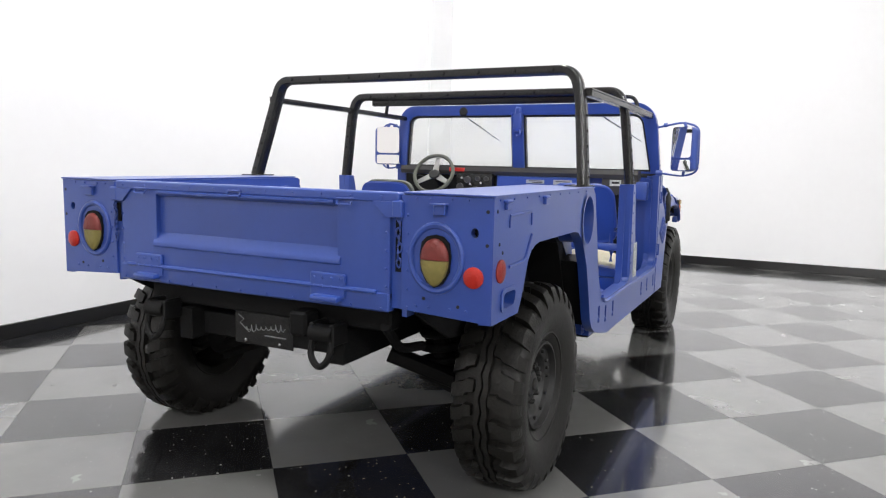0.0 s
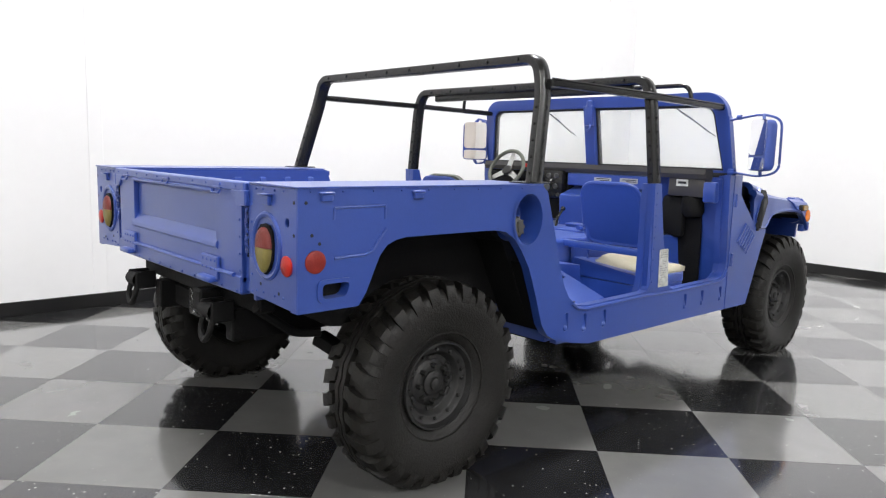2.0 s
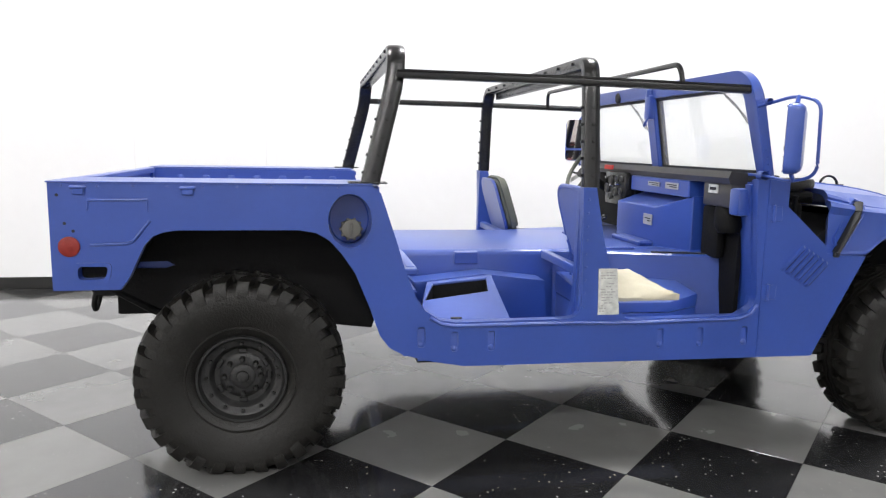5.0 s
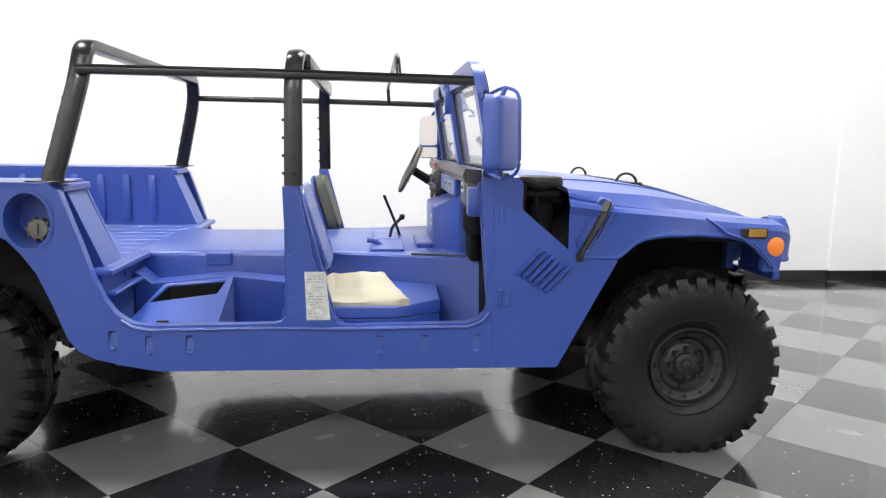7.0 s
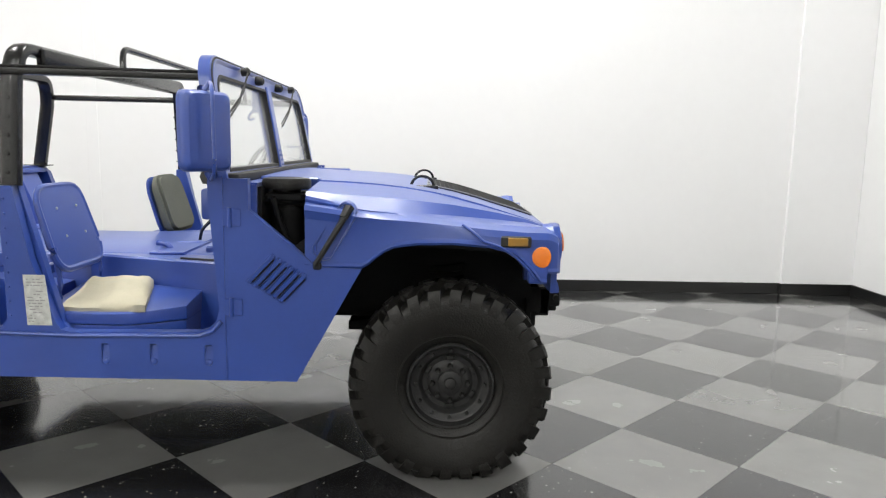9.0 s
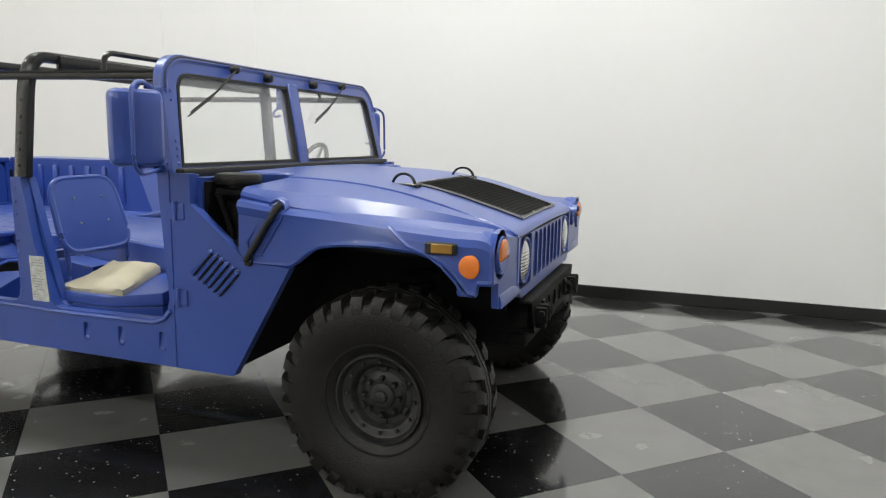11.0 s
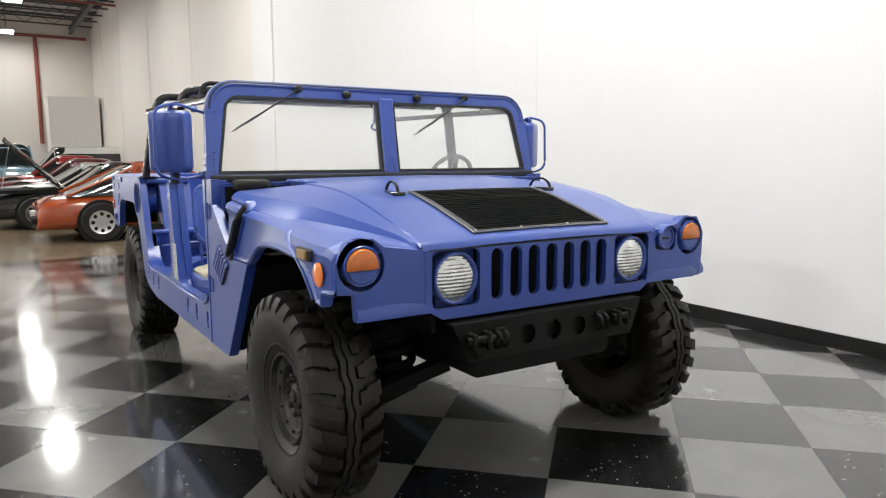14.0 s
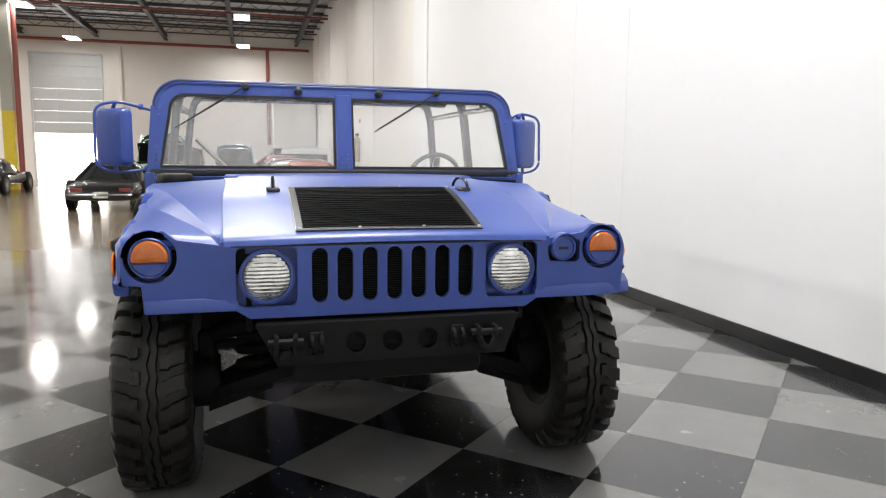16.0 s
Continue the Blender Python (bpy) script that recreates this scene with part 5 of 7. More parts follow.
for i in range(7):
    x = GX0 + 0.016 + (GX1 - GX0 - 0.032) * i / 6
    rows.append([(x, y, hood_z(x) + deck(y) + 0.0022) for y in (-GY + 0.014, -0.19, 0, 0.19, GY - 0.014)])
bm = bmesh.new()
add_loft(bm, rows)
part("outlet_floor", bm, RUBTAPE, grille_frame)
NS = 21
SLAT = mat("slat_black", (0.003, 0.003, 0.003), 0.6, spec=0.12, var=0.2, scale=9)
for i in range(NS):
    x = GX0 + 0.025 + (GX1 - GX0 - 0.05) * i / (NS - 1)
    bm = bmesh.new()
    add_loft(bm, [[(x - 0.009, y, hood_z(x) + deck(y) + 0.004) for y in (-GY + 0.015, -0.19, 0, 0.19, GY - 0.015)], [(x + 0.003, y, hood_z(x) + deck(y) + 0.011) for y in (-GY + 0.015, -0.19, 0, 0.19, GY - 0.015)],
                  [(x + 0.008, y, hood_z(x) + deck(y) + 0.009) for y in (-GY + 0.015, -0.19, 0, 0.19, GY - 0.015)]])
    part("slat", bm, SLAT, grille_frame)
for y in (-GY, -0.13, 0.13, GY):
    for x in (GX0, GX1):
        part("screw", lathe([(0.008, 0), (0.006, 0.006), (0, 0.007)], 8, at((x, y, hood_z(x) + deck(y) + 0.010))), STEEL, grille_frame)
# lifting hooks
for s in (-1, 1):
    bm = bmesh.new()
    arc = [(3.268 + 0.055 * math.cos(a), s * 0.445 + (0.021 if s > 0 else 0.0) * math.cos(a), 1.228 + 0.062 * math.sin(a)) for a in [math.pi * i / 12 for i in range(13)]]
    add_tube(bm, arc, 0.0075, 8)
    add_box(bm, 3.19, 3.345, s * 0.445 - 0.03, s * 0.445 + 0.03, 1.214, 1.236, 0.004)
    part("lifting_loop", bm, BLACK, truck, "black steel lifting loop on the bonnet")

# engine bay seen beside the cowl
part("bay_wall", box(2.60, 2.615, -0.99, 0.99, 0.80, 1.25), CHASSIS, truck)
bm = bmesh.new()
add_box(bm, 2.60, 2.80, -0.98, -0.60, 0.85, 0.90)
add_lathe(bm, [(0.07, 0), (0.07, 0.2), (0.05, 0.22), (0, 0.22)], 20, at((2.70, -0.86, 0.95)))
add_tube(bm, open_path([(2.66, -0.98, 1.20), (2.68, -0.95, 1.10), (2.72, -0.97, 1.02), (2.70, -0.90, 0.92)], 0.03), 0.012, 8)
add_tube(bm, [(2.60, -0.93, 1.19), (2.80, -0.90, 1.17)], 0.016, 8)
add_box(bm, 2.62, 2.78, -0.95, -0.75, 1.18, 1.22, 0.01)
part("engine_bay", bm, CHASSIS, truck)
bm = bmesh.new()
vs = add_lathe(bm, [(0.05, -0.06), (0.06, 0.0), (0.098, 0.002), (0.103, 0.012), (0.103, 0.042), (0.096, 0.054), (0.07, 0.058), (0, 0.059)], 32, at((2.70, -0.89, 1.236)))
bmesh.ops.scale(bm, vec=(1, 0.85, 1), space=Matrix.Translation((0, 0.89, 0)), verts=bm.verts)
part("intake_cap", bm, RUBBER, truck, "black mushroom air intake cap")
both_sides("bonnet_rear_bridge", box(2.52, 2.80, 0.58, 0.655, 1.16, 1.285, 0.01), BLUE, truck)

# ---- front face ----
FXF = 3.885
face = [(-0.555, 0.765), (0.555, 0.765), (0.61, 0.80), (0.635, 0.80), (0.635, 1.039), (-0.635, 1.039), (-0.635, 0.80), (-0.61, 0.80)]
slots = [capsule(-0.293 + 0.0977 * k, 0.922, 0.031, 0.105) for k in range(7)]
lights = [[(p[0], p[1]) for p in rounded([(s * 0.492 - 0.113, 0.808), (s * 0.492 + 0.113, 0.808), (s * 0.492 + 0.113, 1.033), (s * 0.492 - 0.113, 1.033)], 0.03, 4)] for s in (-1, 1)]
part("grille_panel", plate(face, slots + lights, "x", FXF - 0.03, FXF), BLUE, truck, "blue front panel with seven upright slots", smooth=None)
for k in range(7):
    sl_out = capsule(-0.293 + 0.0977 * k, 0.922, 0.035, 0.109)
    part("slot_rim", plate(sl_out, [slots[k]], "x", FXF - 0.002, FXF + 0.004), BLUE, truck, smooth=None)
part("bonnet_seam", box(3.85, 3.8885, -0.62, 0.62, 1.0345, 1.0395), RUBTAPE, truck)
part("radiator", box(FXF - 0.12, FXF - 0.10, -0.36, 0.36, 0.79, 1.04), CHASSIS, truck)
for k in range(26):
    z = 0.80 + 0.0093 * k
    part("radiator_fin", box(FXF - 0.100, FXF - 0.092, -0.36, 0.36, z, z + 0.0035), BUMPER, truck)
for s in (-1, 1):
    # outer front of the wing with lower lip
    low = [(0.63, 0.800), (0.930, 0.800), (0.935, 0.900), (1.000, 0.905)] if s < 0 else [(0.63, 0.800), (0.985, 0.800), (0.998, 0.812), (1.004, 0.905)]
    w = [(s * a, b) for a, b in low] + [(s * 1.008, 1.012), (s * 0.99, 1.048), (s * 0.955, 1.094), (s * 0.855, 1.100), (s * 0.81, 1.066), (s * 0.665, 1.045), (s * 0.63, 1.044)]
    holes_w = [oval(s * 0.902, 1.003, 0.092, 0.092, 32)]
    if s > 0:
        holes_w.append([(p[0], p[1]) for p in rounded([(0.662, 0.948), (0.780, 0.940), (0.799, 0.955), (0.799, 1.040), (0.740, 1.028), (0.652, 1.014)], 0.016, 3)])
    part("wing_front", plate(w, holes_w, "x", 3.842, 3.8805), BLUE, truck, smooth=None)
    bm = bmesh.new()
    lip = [(3.842, 0.872), (3.888, 0.846), (3.902, 0.820), (3.900, 0.800), (3.85, 0.798)]
    lip2 = [(3.842, 0.842), (3.880, 0.832), (3.890, 0.812), (3.888, 0.798), (3.85, 0.796)]
    vr = add_loft(bm, [[(x, s * 0.60, z) for x, z in lip2], [(x, s * 0.72, z) for x, z in lip], [(x, s * 0.925, z) for x, z in lip]] + ([[(x - 0.045, s * 1.050, z + 0.004) for x, z in lip]] if s > 0 else []))
    bm.faces.new(vr[0])
    bm.faces.new(vr[-1])
    part("wing_lip", bm, BLUE, truck, smooth=30)
    part("wing_corner", box(3.72, 3.80, min(s * 0.985, s * 1.03), max(s * 0.985, s * 1.03), 0.856, 0.91, 0.010, 2), BLUE, truck)
    # turn signal in its pod, standing in a round recess
    part("pod_recess", lathe([(0.098, 0.0), (0.094, -0.055), (0.0, -0.055)], 32, at((3.845, s * 0.902, 1.003), (1, 0, 0))), BLUE, truck)
    pod = part("signal_pod", lathe([(0.070, -0.05), (0.073, 0.0), (0.073, 0.044), (0.070, 0.052), (0.066, 0.050), (0.064, 0.036), (0.0, 0.034)], 36, at((3.845, s * 0.902, 1.003), (1, 0, 0))), BLUE, truck, "blue lamp pod with an orange lens")
    arc = [(s * 0.902 + 0.064 * math.cos(a), 1.005 + 0.062 * math.sin(a)) for a in [-0.28 + (math.pi + 0.56) * i / 18 for i in range(19)]]
    bm = bmesh.new()
    dome = []
    for r, h in ((1.0, 3.880), (0.985, 3.902), (0.90, 3.914), (0.60, 3.922), (0.2, 3.924)):
        dome.append([(h, s * 0.902 + (p - s * 0.902) * r, 1.012 + (q - 1.012) * r) for p, q in arc])
    vr = add_loft(bm, dome, closed=True)
    bm.faces.new(vr[-1])
    part("signal_lens", bm, AMBERDIM, pod, "orange turn signal lens")
    low = [(s * 0.902 + 0.061 * math.cos(a), 1.003 + 0.062 * math.sin(a)) for a in [math.pi + 0.34 + (math.pi - 0.68) * i / 10 for i in range(11)]]
    part("signal_housing", plate(low, [], "x", 3.880, 3.898), BLUE, pod, smooth=None)
    # headlamp
    hl = part("headlamp", lathe([(0.096, -0.07), (0.102, -0.02), (0.1035, 0.004), (0.1035, 0.018), (0.101, 0.024), (0.096, 0.025), (0.093, 0.019), (0.090, 0.006)], 44, at((FXF - 0.022, s * 0.492, 0.921), (1, 0, 0))), BLUE, truck, "round sealed headlamp in a blue ring")
    part("headlamp_lens", lathe([(0.092, 0.008), (0.084, 0.018), (0.062, 0.030), (0.03, 0.036), (0, 0.037)], 40, at((FXF - 0.022, s * 0.492, 0.921), (1, 0, 0))), HEADLENS, hl, "fluted clear glass lens")
    part("headlamp_box", box(FXF - 0.13, FXF - 0.090, s * 0.492 - 0.128, s * 0.492 + 0.128, 0.80, 1.040), BLUE, truck)
    # side lamps
    part("front_side_lamp", lathe([(0.044, 0), (0.044, 0.006), (0.036, 0.011), (0.0, 0.013)], 28, at((3.775, s * 1.032, 0.972), (0, s, 0))), AMBER, truck, "round bright orange side marker")
    bm = box(3.60, 3.725, min(s * 1.03, s * 1.052), max(s * 1.03, s * 1.052), 1.012, 1.058, 0.006)
    ml = part("oblong_side_lamp", bm, RUBTAPE, truck, "oblong amber marker in a black frame")
    part("oblong_lens", box(3.628, 3.710, min(s * 1.050, s * 1.060), max(s * 1.050, s * 1.060), 1.018, 1.053, 0.003), YELAMP, ml)
# blackout drive lamp, left of the grille
bl = part("blackout_lamp", lathe([(0.050, -0.09), (0.054, 0.0), (0.055, 0.034), (0.052, 0.042), (0.046, 0.043), (0.042, 0.030), (0.020, 0.026), (0.0, 0.026)], 32, at((3.862, 0.722, 1.004), (1, 0, 0))), BLUE, truck, "round blue blackout lamp in a recess")
hood = [(3.85, p[0], p[1]) for p in oval(0.722, 1.004, 0.058, 0.058, 32) if p[1] > 1.020]
hood.sort(key=lambda p: p[1])
bm = bmesh.new()
add_loft(bm, [hood, [(3.940, b, c) for a, b, c in hood], [(3.940, b, c + 0.004) for a, b, c in hood], [(3.85, b, c + 0.004) for a, b, c in hood]], closed=False)
part("lamp_hood", bm, BLUE, bl)
part("slot_lens", box(3.886, 3.892, 0.700, 0.744, 0.996, 1.008), RUBTAPE, bl)
part("lamp_recess", box(3.755, 3.765, 0.64, 0.805, 0.93, 1.045), BLUE, truck)

# front bumper
bmp = [(-0.54, 0.748), (0.51, 0.748), (0.45, 0.590), (-0.46, 0.590)]
holes_b = [oval(y, 0.666, 0.040, 0.042, 24) for y in (-0.162, -0.018, 0.126)]
bmpart = part("front_bumper", plate(bmp, holes_b, "x", 3.958, 3.970), BUMPER, truck, "matt black channel bumper with three round holes", smooth=None)
bm = box(3.86, 3.965, -0.535, 0.505, 0.738, 0.750, 0.003)
add_box(bm, 3.86, 3.96, -0.46, 0.45, 0.588, 0.600, 0.003)
part("bumper_flange", bm, BUMPER, bmpart)
# black box added to give the shade seen behind the bumper and its holes
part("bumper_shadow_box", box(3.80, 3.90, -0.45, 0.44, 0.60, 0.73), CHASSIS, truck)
for s in (-1, 1):
    sy = -0.43 if s < 0 else 0.36
    bm = bmesh.new()
    for o in (-0.035, 0.035):
        add_box(bm, 3.97, 4.03, sy + o - 0.009, sy + o + 0.009, 0.64, 0.715, 0.006)
    add_tube(bm, [(4.005, sy - 0.065, 0.685), (4.005, sy + 0.065, 0.685)], 0.016, 10)
    if s > 0:
        add_tube(bm, open_path([(4.005, sy - 0.028, 0.69), (4.025, sy - 0.028, 0.645), (4.03, sy, 0.622), (4.025, sy + 0.028, 0.645), (4.005, sy + 0.028, 0.69)], 0.03), 0.011, 8)
    else:
        add_box(bm, 3.97, 4.018, sy - 0.022, sy + 0.022, 0.61, 0.66, 0.010, 2)
    part("tow_shackle", bm, BUMPER, bmpart)
    ry = sy + s * -0.115
    bm = box(3.97, 3.985, ry - 0.025, ry + 0.025, 0.63, 0.715, 0.004)
    add_tube(bm, open_path([(3.98, ry - 0.018, 0.70), (4.012, ry - 0.018, 0.69), (4.012, ry - 0.018, 0.645), (3.98, ry - 0.018, 0.635)], 0.015), 0.008, 8)
    add_tube(bm, open_path([(3.98, ry + 0.018, 0.70), (4.012, ry + 0.018, 0.69), (4.012, ry + 0.018, 0.645), (3.98, ry + 0.018, 0.635)], 0.015), 0.008, 8)
    part("bumper_step", bm, BUMPER, bmpart)

# ---- cabin ----
part("firewall", plate([(2.50, 0.49), (2.52, 0.49), (2.60, 1.27), (2.44, 1.27), (2.44, 1.20), (2.49, 0.80)], [], "y", -0.99, 0.99), BLUE, truck, smooth=None)
for s in (-1, 1):
    a, b = sorted((s * 0.965, s * 1.005))
    part("foot_well_side", plate([(2.40, 1.26), (2.45, 0.72), (2.42, 0.50), (2.60, 0.50), (2.60, 1.26)], [], "y", a, b), BLUE, truck, smooth=None)
part("dashboard", plate([(2.352, 1.255), (2.340, 1.290), (2.352, 1.325), (2.47, 1.315), (2.47, 1.252)], [], "y", -0.92, 0.98), DASH, truck, "dark grey steel dashboard", smooth=30)
# blue heater and battery box on the passenger side
plan = [(2.262, 0.14), (2.262, -0.355), (2.372, -0.56), (2.50, -0.56), (2.50, 0.14)]
bm = bmesh.new()
vr = add_loft(bm, [[(x, y, 0.870) for x, y in plan], [(x, y, lerp(x, (2.262, 2.345, 2.50), (1.088, 1.165, 1.165))) for x, y in plan]], closed=True)
bm.faces.new(vr[0])
bm.faces.new(vr[1])
part("heater_box", bm, BLUE, truck, "blue steel box below the dashboard", smooth=None)
part("heater_top", box(2.345, 2.50, -0.555, 0.14, 1.155, 1.252, 0.006), BLUE, truck)
part("heater_ledge", box(2.175, 2.262, -0.36, 0.01, 0.868, 0.900, 0.008), BLUE, truck)
part("tunnel_edge_strip", tube([(2.13, -0.590, 0.874), (2.29, -0.630, 0.874), (2.40, -0.665, 0.874)], 0.006, 6), RUBTAPE, truck)
for y0, y1, z0, z1, xx in ((-0.24, -0.10, 1.195, 1.225, 2.342), (-0.45, -0.31, 1.19, 1.23, 2.342), (-0.335, -0.235, 0.985, 1.045, 2.258)):
    lb = part("data_plate", box(xx - 0.004, xx + 0.002, y0, y1, z0, z1, 0.001), SILVER, truck, "small silver data plate")
    part("print_bar", box(xx - 0.0052, xx - 0.0038, y0 + 0.012, y1 - 0.02, (z0 + z1) / 2 + 0.003, (z0 + z1) / 2 + 0.009), RUBTAPE, lb)
    part("print_bar", box(xx - 0.0052, xx - 0.0038, y0 + 0.012, y1 - 0.05, (z0 + z1) / 2 - 0.010, (z0 + z1) / 2 - 0.004), RUBTAPE, lb)
part("dash_end_pad", box(2.365, 2.45, -0.915, -0.66, 1.13, 1.262, 0.012, 2), DASH, truck)
lb = part("warning_plate", box(2.358, 2.366, -0.80, -0.72, 1.195, 1.245, 0.001), PAPER, truck, "pale plate with dark print")
part("print_bar", box(2.3565, 2.358, -0.79, -0.735, 1.212, 1.230), RUBTAPE, lb)
part("heater_duct", lathe([(0.06, 0), (0.07, 0.05), (0.07, 0.12), (0.05, 0.15), (0, 0.15)], 20, at((2.43, -0.80, 1.15), (0, -0.1, -1))), CHASSIS, truck)
# black sheet before the blue firewall, added for the foot well's deep shade
part("foot_well_liner", box(2.455, 2.478, -0.86, -0.565, 0.502, 1.15), CHASSIS, truck, "black sheet giving the foot well its deep shade")
# black block added where the gap beside the heater box lies in shade
part("kick_pad", box(2.40, 2.455, -0.76, -0.60, 0.86, 1.13, 0.025, 2), CHASSIS, truck, "black block added for the dark gap below the dashboard end")
part("side_vent_box", box(2.36, 2.44, -0.985, -0.90, 1.10, 1.235, 0.015, 2), BLUE, truck)
# instruments
clus = part("instrument_panel", box(2.315, 2.42, 0.165, 0.47, 1.05, 1.27, 0.012, 2), BLACK, truck, "black instrument panel with knobs")
for y, z, r in ((0.12, 1.22, 0.022), (0.20, 1.22, 0.022), (0.30, 1.21, 0.03), (0.37, 1.15, 0.03), (0.13, 1.14, 0.02), (0.22, 1.13, 0.028), (0.30, 1.10, 0.022), (0.10, 1.08, 0.014)):
    dial = part("dial", lathe([(r, 0), (r, 0.010), (r * 0.8, 0.013), (r * 0.78, 0.006), (0, 0.006)], 20, at((2.315, 0.195 + (y - 0.10) * 0.88, z), (-1, 0, 0))), DIAL, clus)
for y, z in ((0.16, 1.18), (0.26, 1.17), (0.34, 1.22)):
    part("switch", lathe([(0.008, 0), (0.006, 0.02), (0.010, 0.026), (0, 0.03)], 10, at((2.315, 0.195 + (y - 0.10) * 0.88, z), (-1, 0, 0.2))), CHROME, clus)
part("red_tag", box(2.334, 2.345, 0.41, 0.54, 1.282, 1.314, 0.002), REDTAG, truck, "small red warning tag")
part("lower_dash", box(2.38, 2.48, 0.15, 0.95, 0.90, 1.25), CHASSIS, truck)
# steering wheel
sw_c, sw_n = Vector((2.185, 0.60, 1.258)), Vector((-0.91, 0, 0.41)).normalized()
M = Matrix.Translation(sw_c) @ facing(sw_n)
bm = bmesh.new()
add_tube(bm, [tuple(M @ Vector((0.162 * math.cos(a), 0.162 * math.sin(a), 0))) for a in [2 * math.pi * i / 40 for i in range(40)]], 0.0145, 10, closed=True)
steer = part("steering_wheel", bm, OLIVE, truck, "dark grip steering wheel with silver spokes")
for ang in (90, 210, 330):
    bm = bmesh.new()
    a = radians(ang + 0)
    c, s_ = math.cos(a), math.sin(a)
    pts = [(0.03, -0.026), (0.15, -0.017), (0.15, 0.017), (0.03, 0.026)]
    vs = [[bm.verts.new(M @ Vector((p * c - q * s_, p * s_ + q * c, h))) for p, q in pts] for h in (-0.022, -0.016)]
    bm.faces.new(vs[0])
    bm.faces.new(vs[1])
    for i in range(4):
        bm.faces.new((vs[0][i], vs[0][(i + 1) % 4], vs[1][(i + 1) % 4], vs[1][i]))
    part("spoke", bm, STEEL, steer)
part("horn_pad", lathe([(0.045, -0.03), (0.045, -0.006), (0.036, 0.002), (0, 0.004)], 24, M), RUBTAPE, steer)
part("steering_column", tube([tuple(sw_c - sw_n * 0.02), (2.30, 0.60, 1.185), (2.47, 0.60, 1.09)], 0.030, 12), CHASSIS, truck)
part("column_stalk", tube([(2.27, 0.64, 1.20), (2.24, 0.74, 1.23), (2.22, 0.82, 1.24)], 0.008, 8), CHASSIS, truck)
# levers on the tunnel
bm = tube([(2.10, 0.15, 0.87), (2.07, 0.15, 0.95), (2.00, 0.15, 1.110)], 0.0085, 8)
part("gear_lever", bm, BLACK, truck)
bm = tube(open_path([(2.03, -0.02, 0.87), (2.045, -0.02, 0.94), (2.095, -0.02, 0.99)], 0.02), 0.009, 8)
add_lathe(bm, [(0.0, 0.02), (0.014, 0.012), (0.018, 0.0), (0.012, -0.014), (0, -0.018)], 14, at((2.105, -0.02, 1.0)))
part("transfer_lever", bm, BLACK, truck)
part("lever_gate", box(1.93, 2.09, -0.10, 0.24, 0.868, 0.885, 0.006), BLUE, truck)
part("hand_brake", tube(open_path([(1.98, -0.30, 0.87), (1.95, -0.30, 0.90), (1.90, -0.30, 0.905)], 0.02), 0.014, 8), BLUE, truck)
bm = box(1.92, 2.10, -0.46, -0.02, 0.868, 0.882, 0.004)
part("tunnel_hatch", bm, BLUE, truck)

# passenger seat: base and backrest
def seat_base(s):
    outl = [(1.635, s * 0.47), (1.635, s * 0.975), (2.04, s * 0.985), (2.25, s * 0.87), (2.25, s * 0.47)]
    bm = bmesh.new()
    for v in add_plate(bm, outl, [], "z", 0.649, 0.75):
        if v.co.z > 0.70:
            v.co.z = 0.758 - 0.117 * (abs(v.co.y) - 0.47)
    o2 = [(1.976 + (a - 1.976) * 0.985, s * 0.72 + (b - s * 0.72) * 0.985) for a, b in outl]
    add_plate(bm, o2, [], "z", 0.50, 0.647)
    return part("seat_base", bm, BLUE, truck, smooth=None)


seat_base(-1)
seat_base(1)
for s in (-1, 1):
    y0, y1 = sorted((s * 0.42, s * 0.985))
    part("seat_cross_bar", box(1.545, 1.590, y0, y1, 0.826, 0.866, 0.006, 2), BLUE, truck)
def seat_back(s, material, pad):
    outl = rounded([(-0.215, 0.0), (0.215, 0.0), (0.195, 0.378), (-0.195, 0.378)], 0.105, 7)
    bm = bmesh.new()
    add_plate(bm, [(p[0], p[1]) for p in outl], [], "x", 0.0, pad)
    bmesh.ops.bevel(bm, geom=[e for e in bm.edges if e.calc_face_angle(0) > 1.2], offset=min(0.02, pad * 0.35), segments=2, affect="EDGES")
    bmesh.ops.rotate(bm, cent=(0, 0, 0), matrix=Matrix.Rotation(radians(-18), 3, "Y"), verts=bm.verts)
    bmesh.ops.translate(bm, vec=(1.705, s, 0.855), verts=bm.verts)
    return bm


back = part("seat_backrest", seat_back(-0.715, BLUE, 0.022), BLUE, truck, "blue painted steel seat back, no pad")
bm = bmesh.new()
edge = [(0.011, p[0] * 0.985, 0.003 + p[1] * 0.99) for p in rounded([(-0.215, 0.0), (0.215, 0.0), (0.195, 0.378), (-0.195, 0.378)], 0.105, 7)]
add_tube(bm, edge, 0.016, 8, closed=True)
bmesh.ops.rotate(bm, cent=(0, 0, 0), matrix=Matrix.Rotation(radians(-18), 3, "Y"), verts=bm.verts)
bmesh.ops.translate(bm, vec=(1.705, -0.715, 0.855), verts=bm.verts)
part("backrest_rim", bm, BLUE, back)
for y, z in ((-0.80, 1.12), (-0.63, 1.12), (-0.80, 1.00), (-0.63, 1.00)):
    part("bolt", lathe([(0.007, 0), (0.005, 0.004), (0, 0.005)], 8, at((1.712 - (z - 0.86) * 0.325 + 0.024, y, z), (1, 0, 0.3))), STEEL, back)
for y in (-0.90, -0.53):
    part("backrest_bracket", tube([(1.70, y, 0.74), (1.705, y, 0.80), (1.685, y, 0.96)], 0.012, 8), BLUE, back)
back2 = part("driver_backrest", seat_back(0.66, OLIVE, 0.070), OLIVE, truck, "worn olive green padded seat back")
back2.matrix_local = Matrix.Translation((-0.050, 0, -0.015))
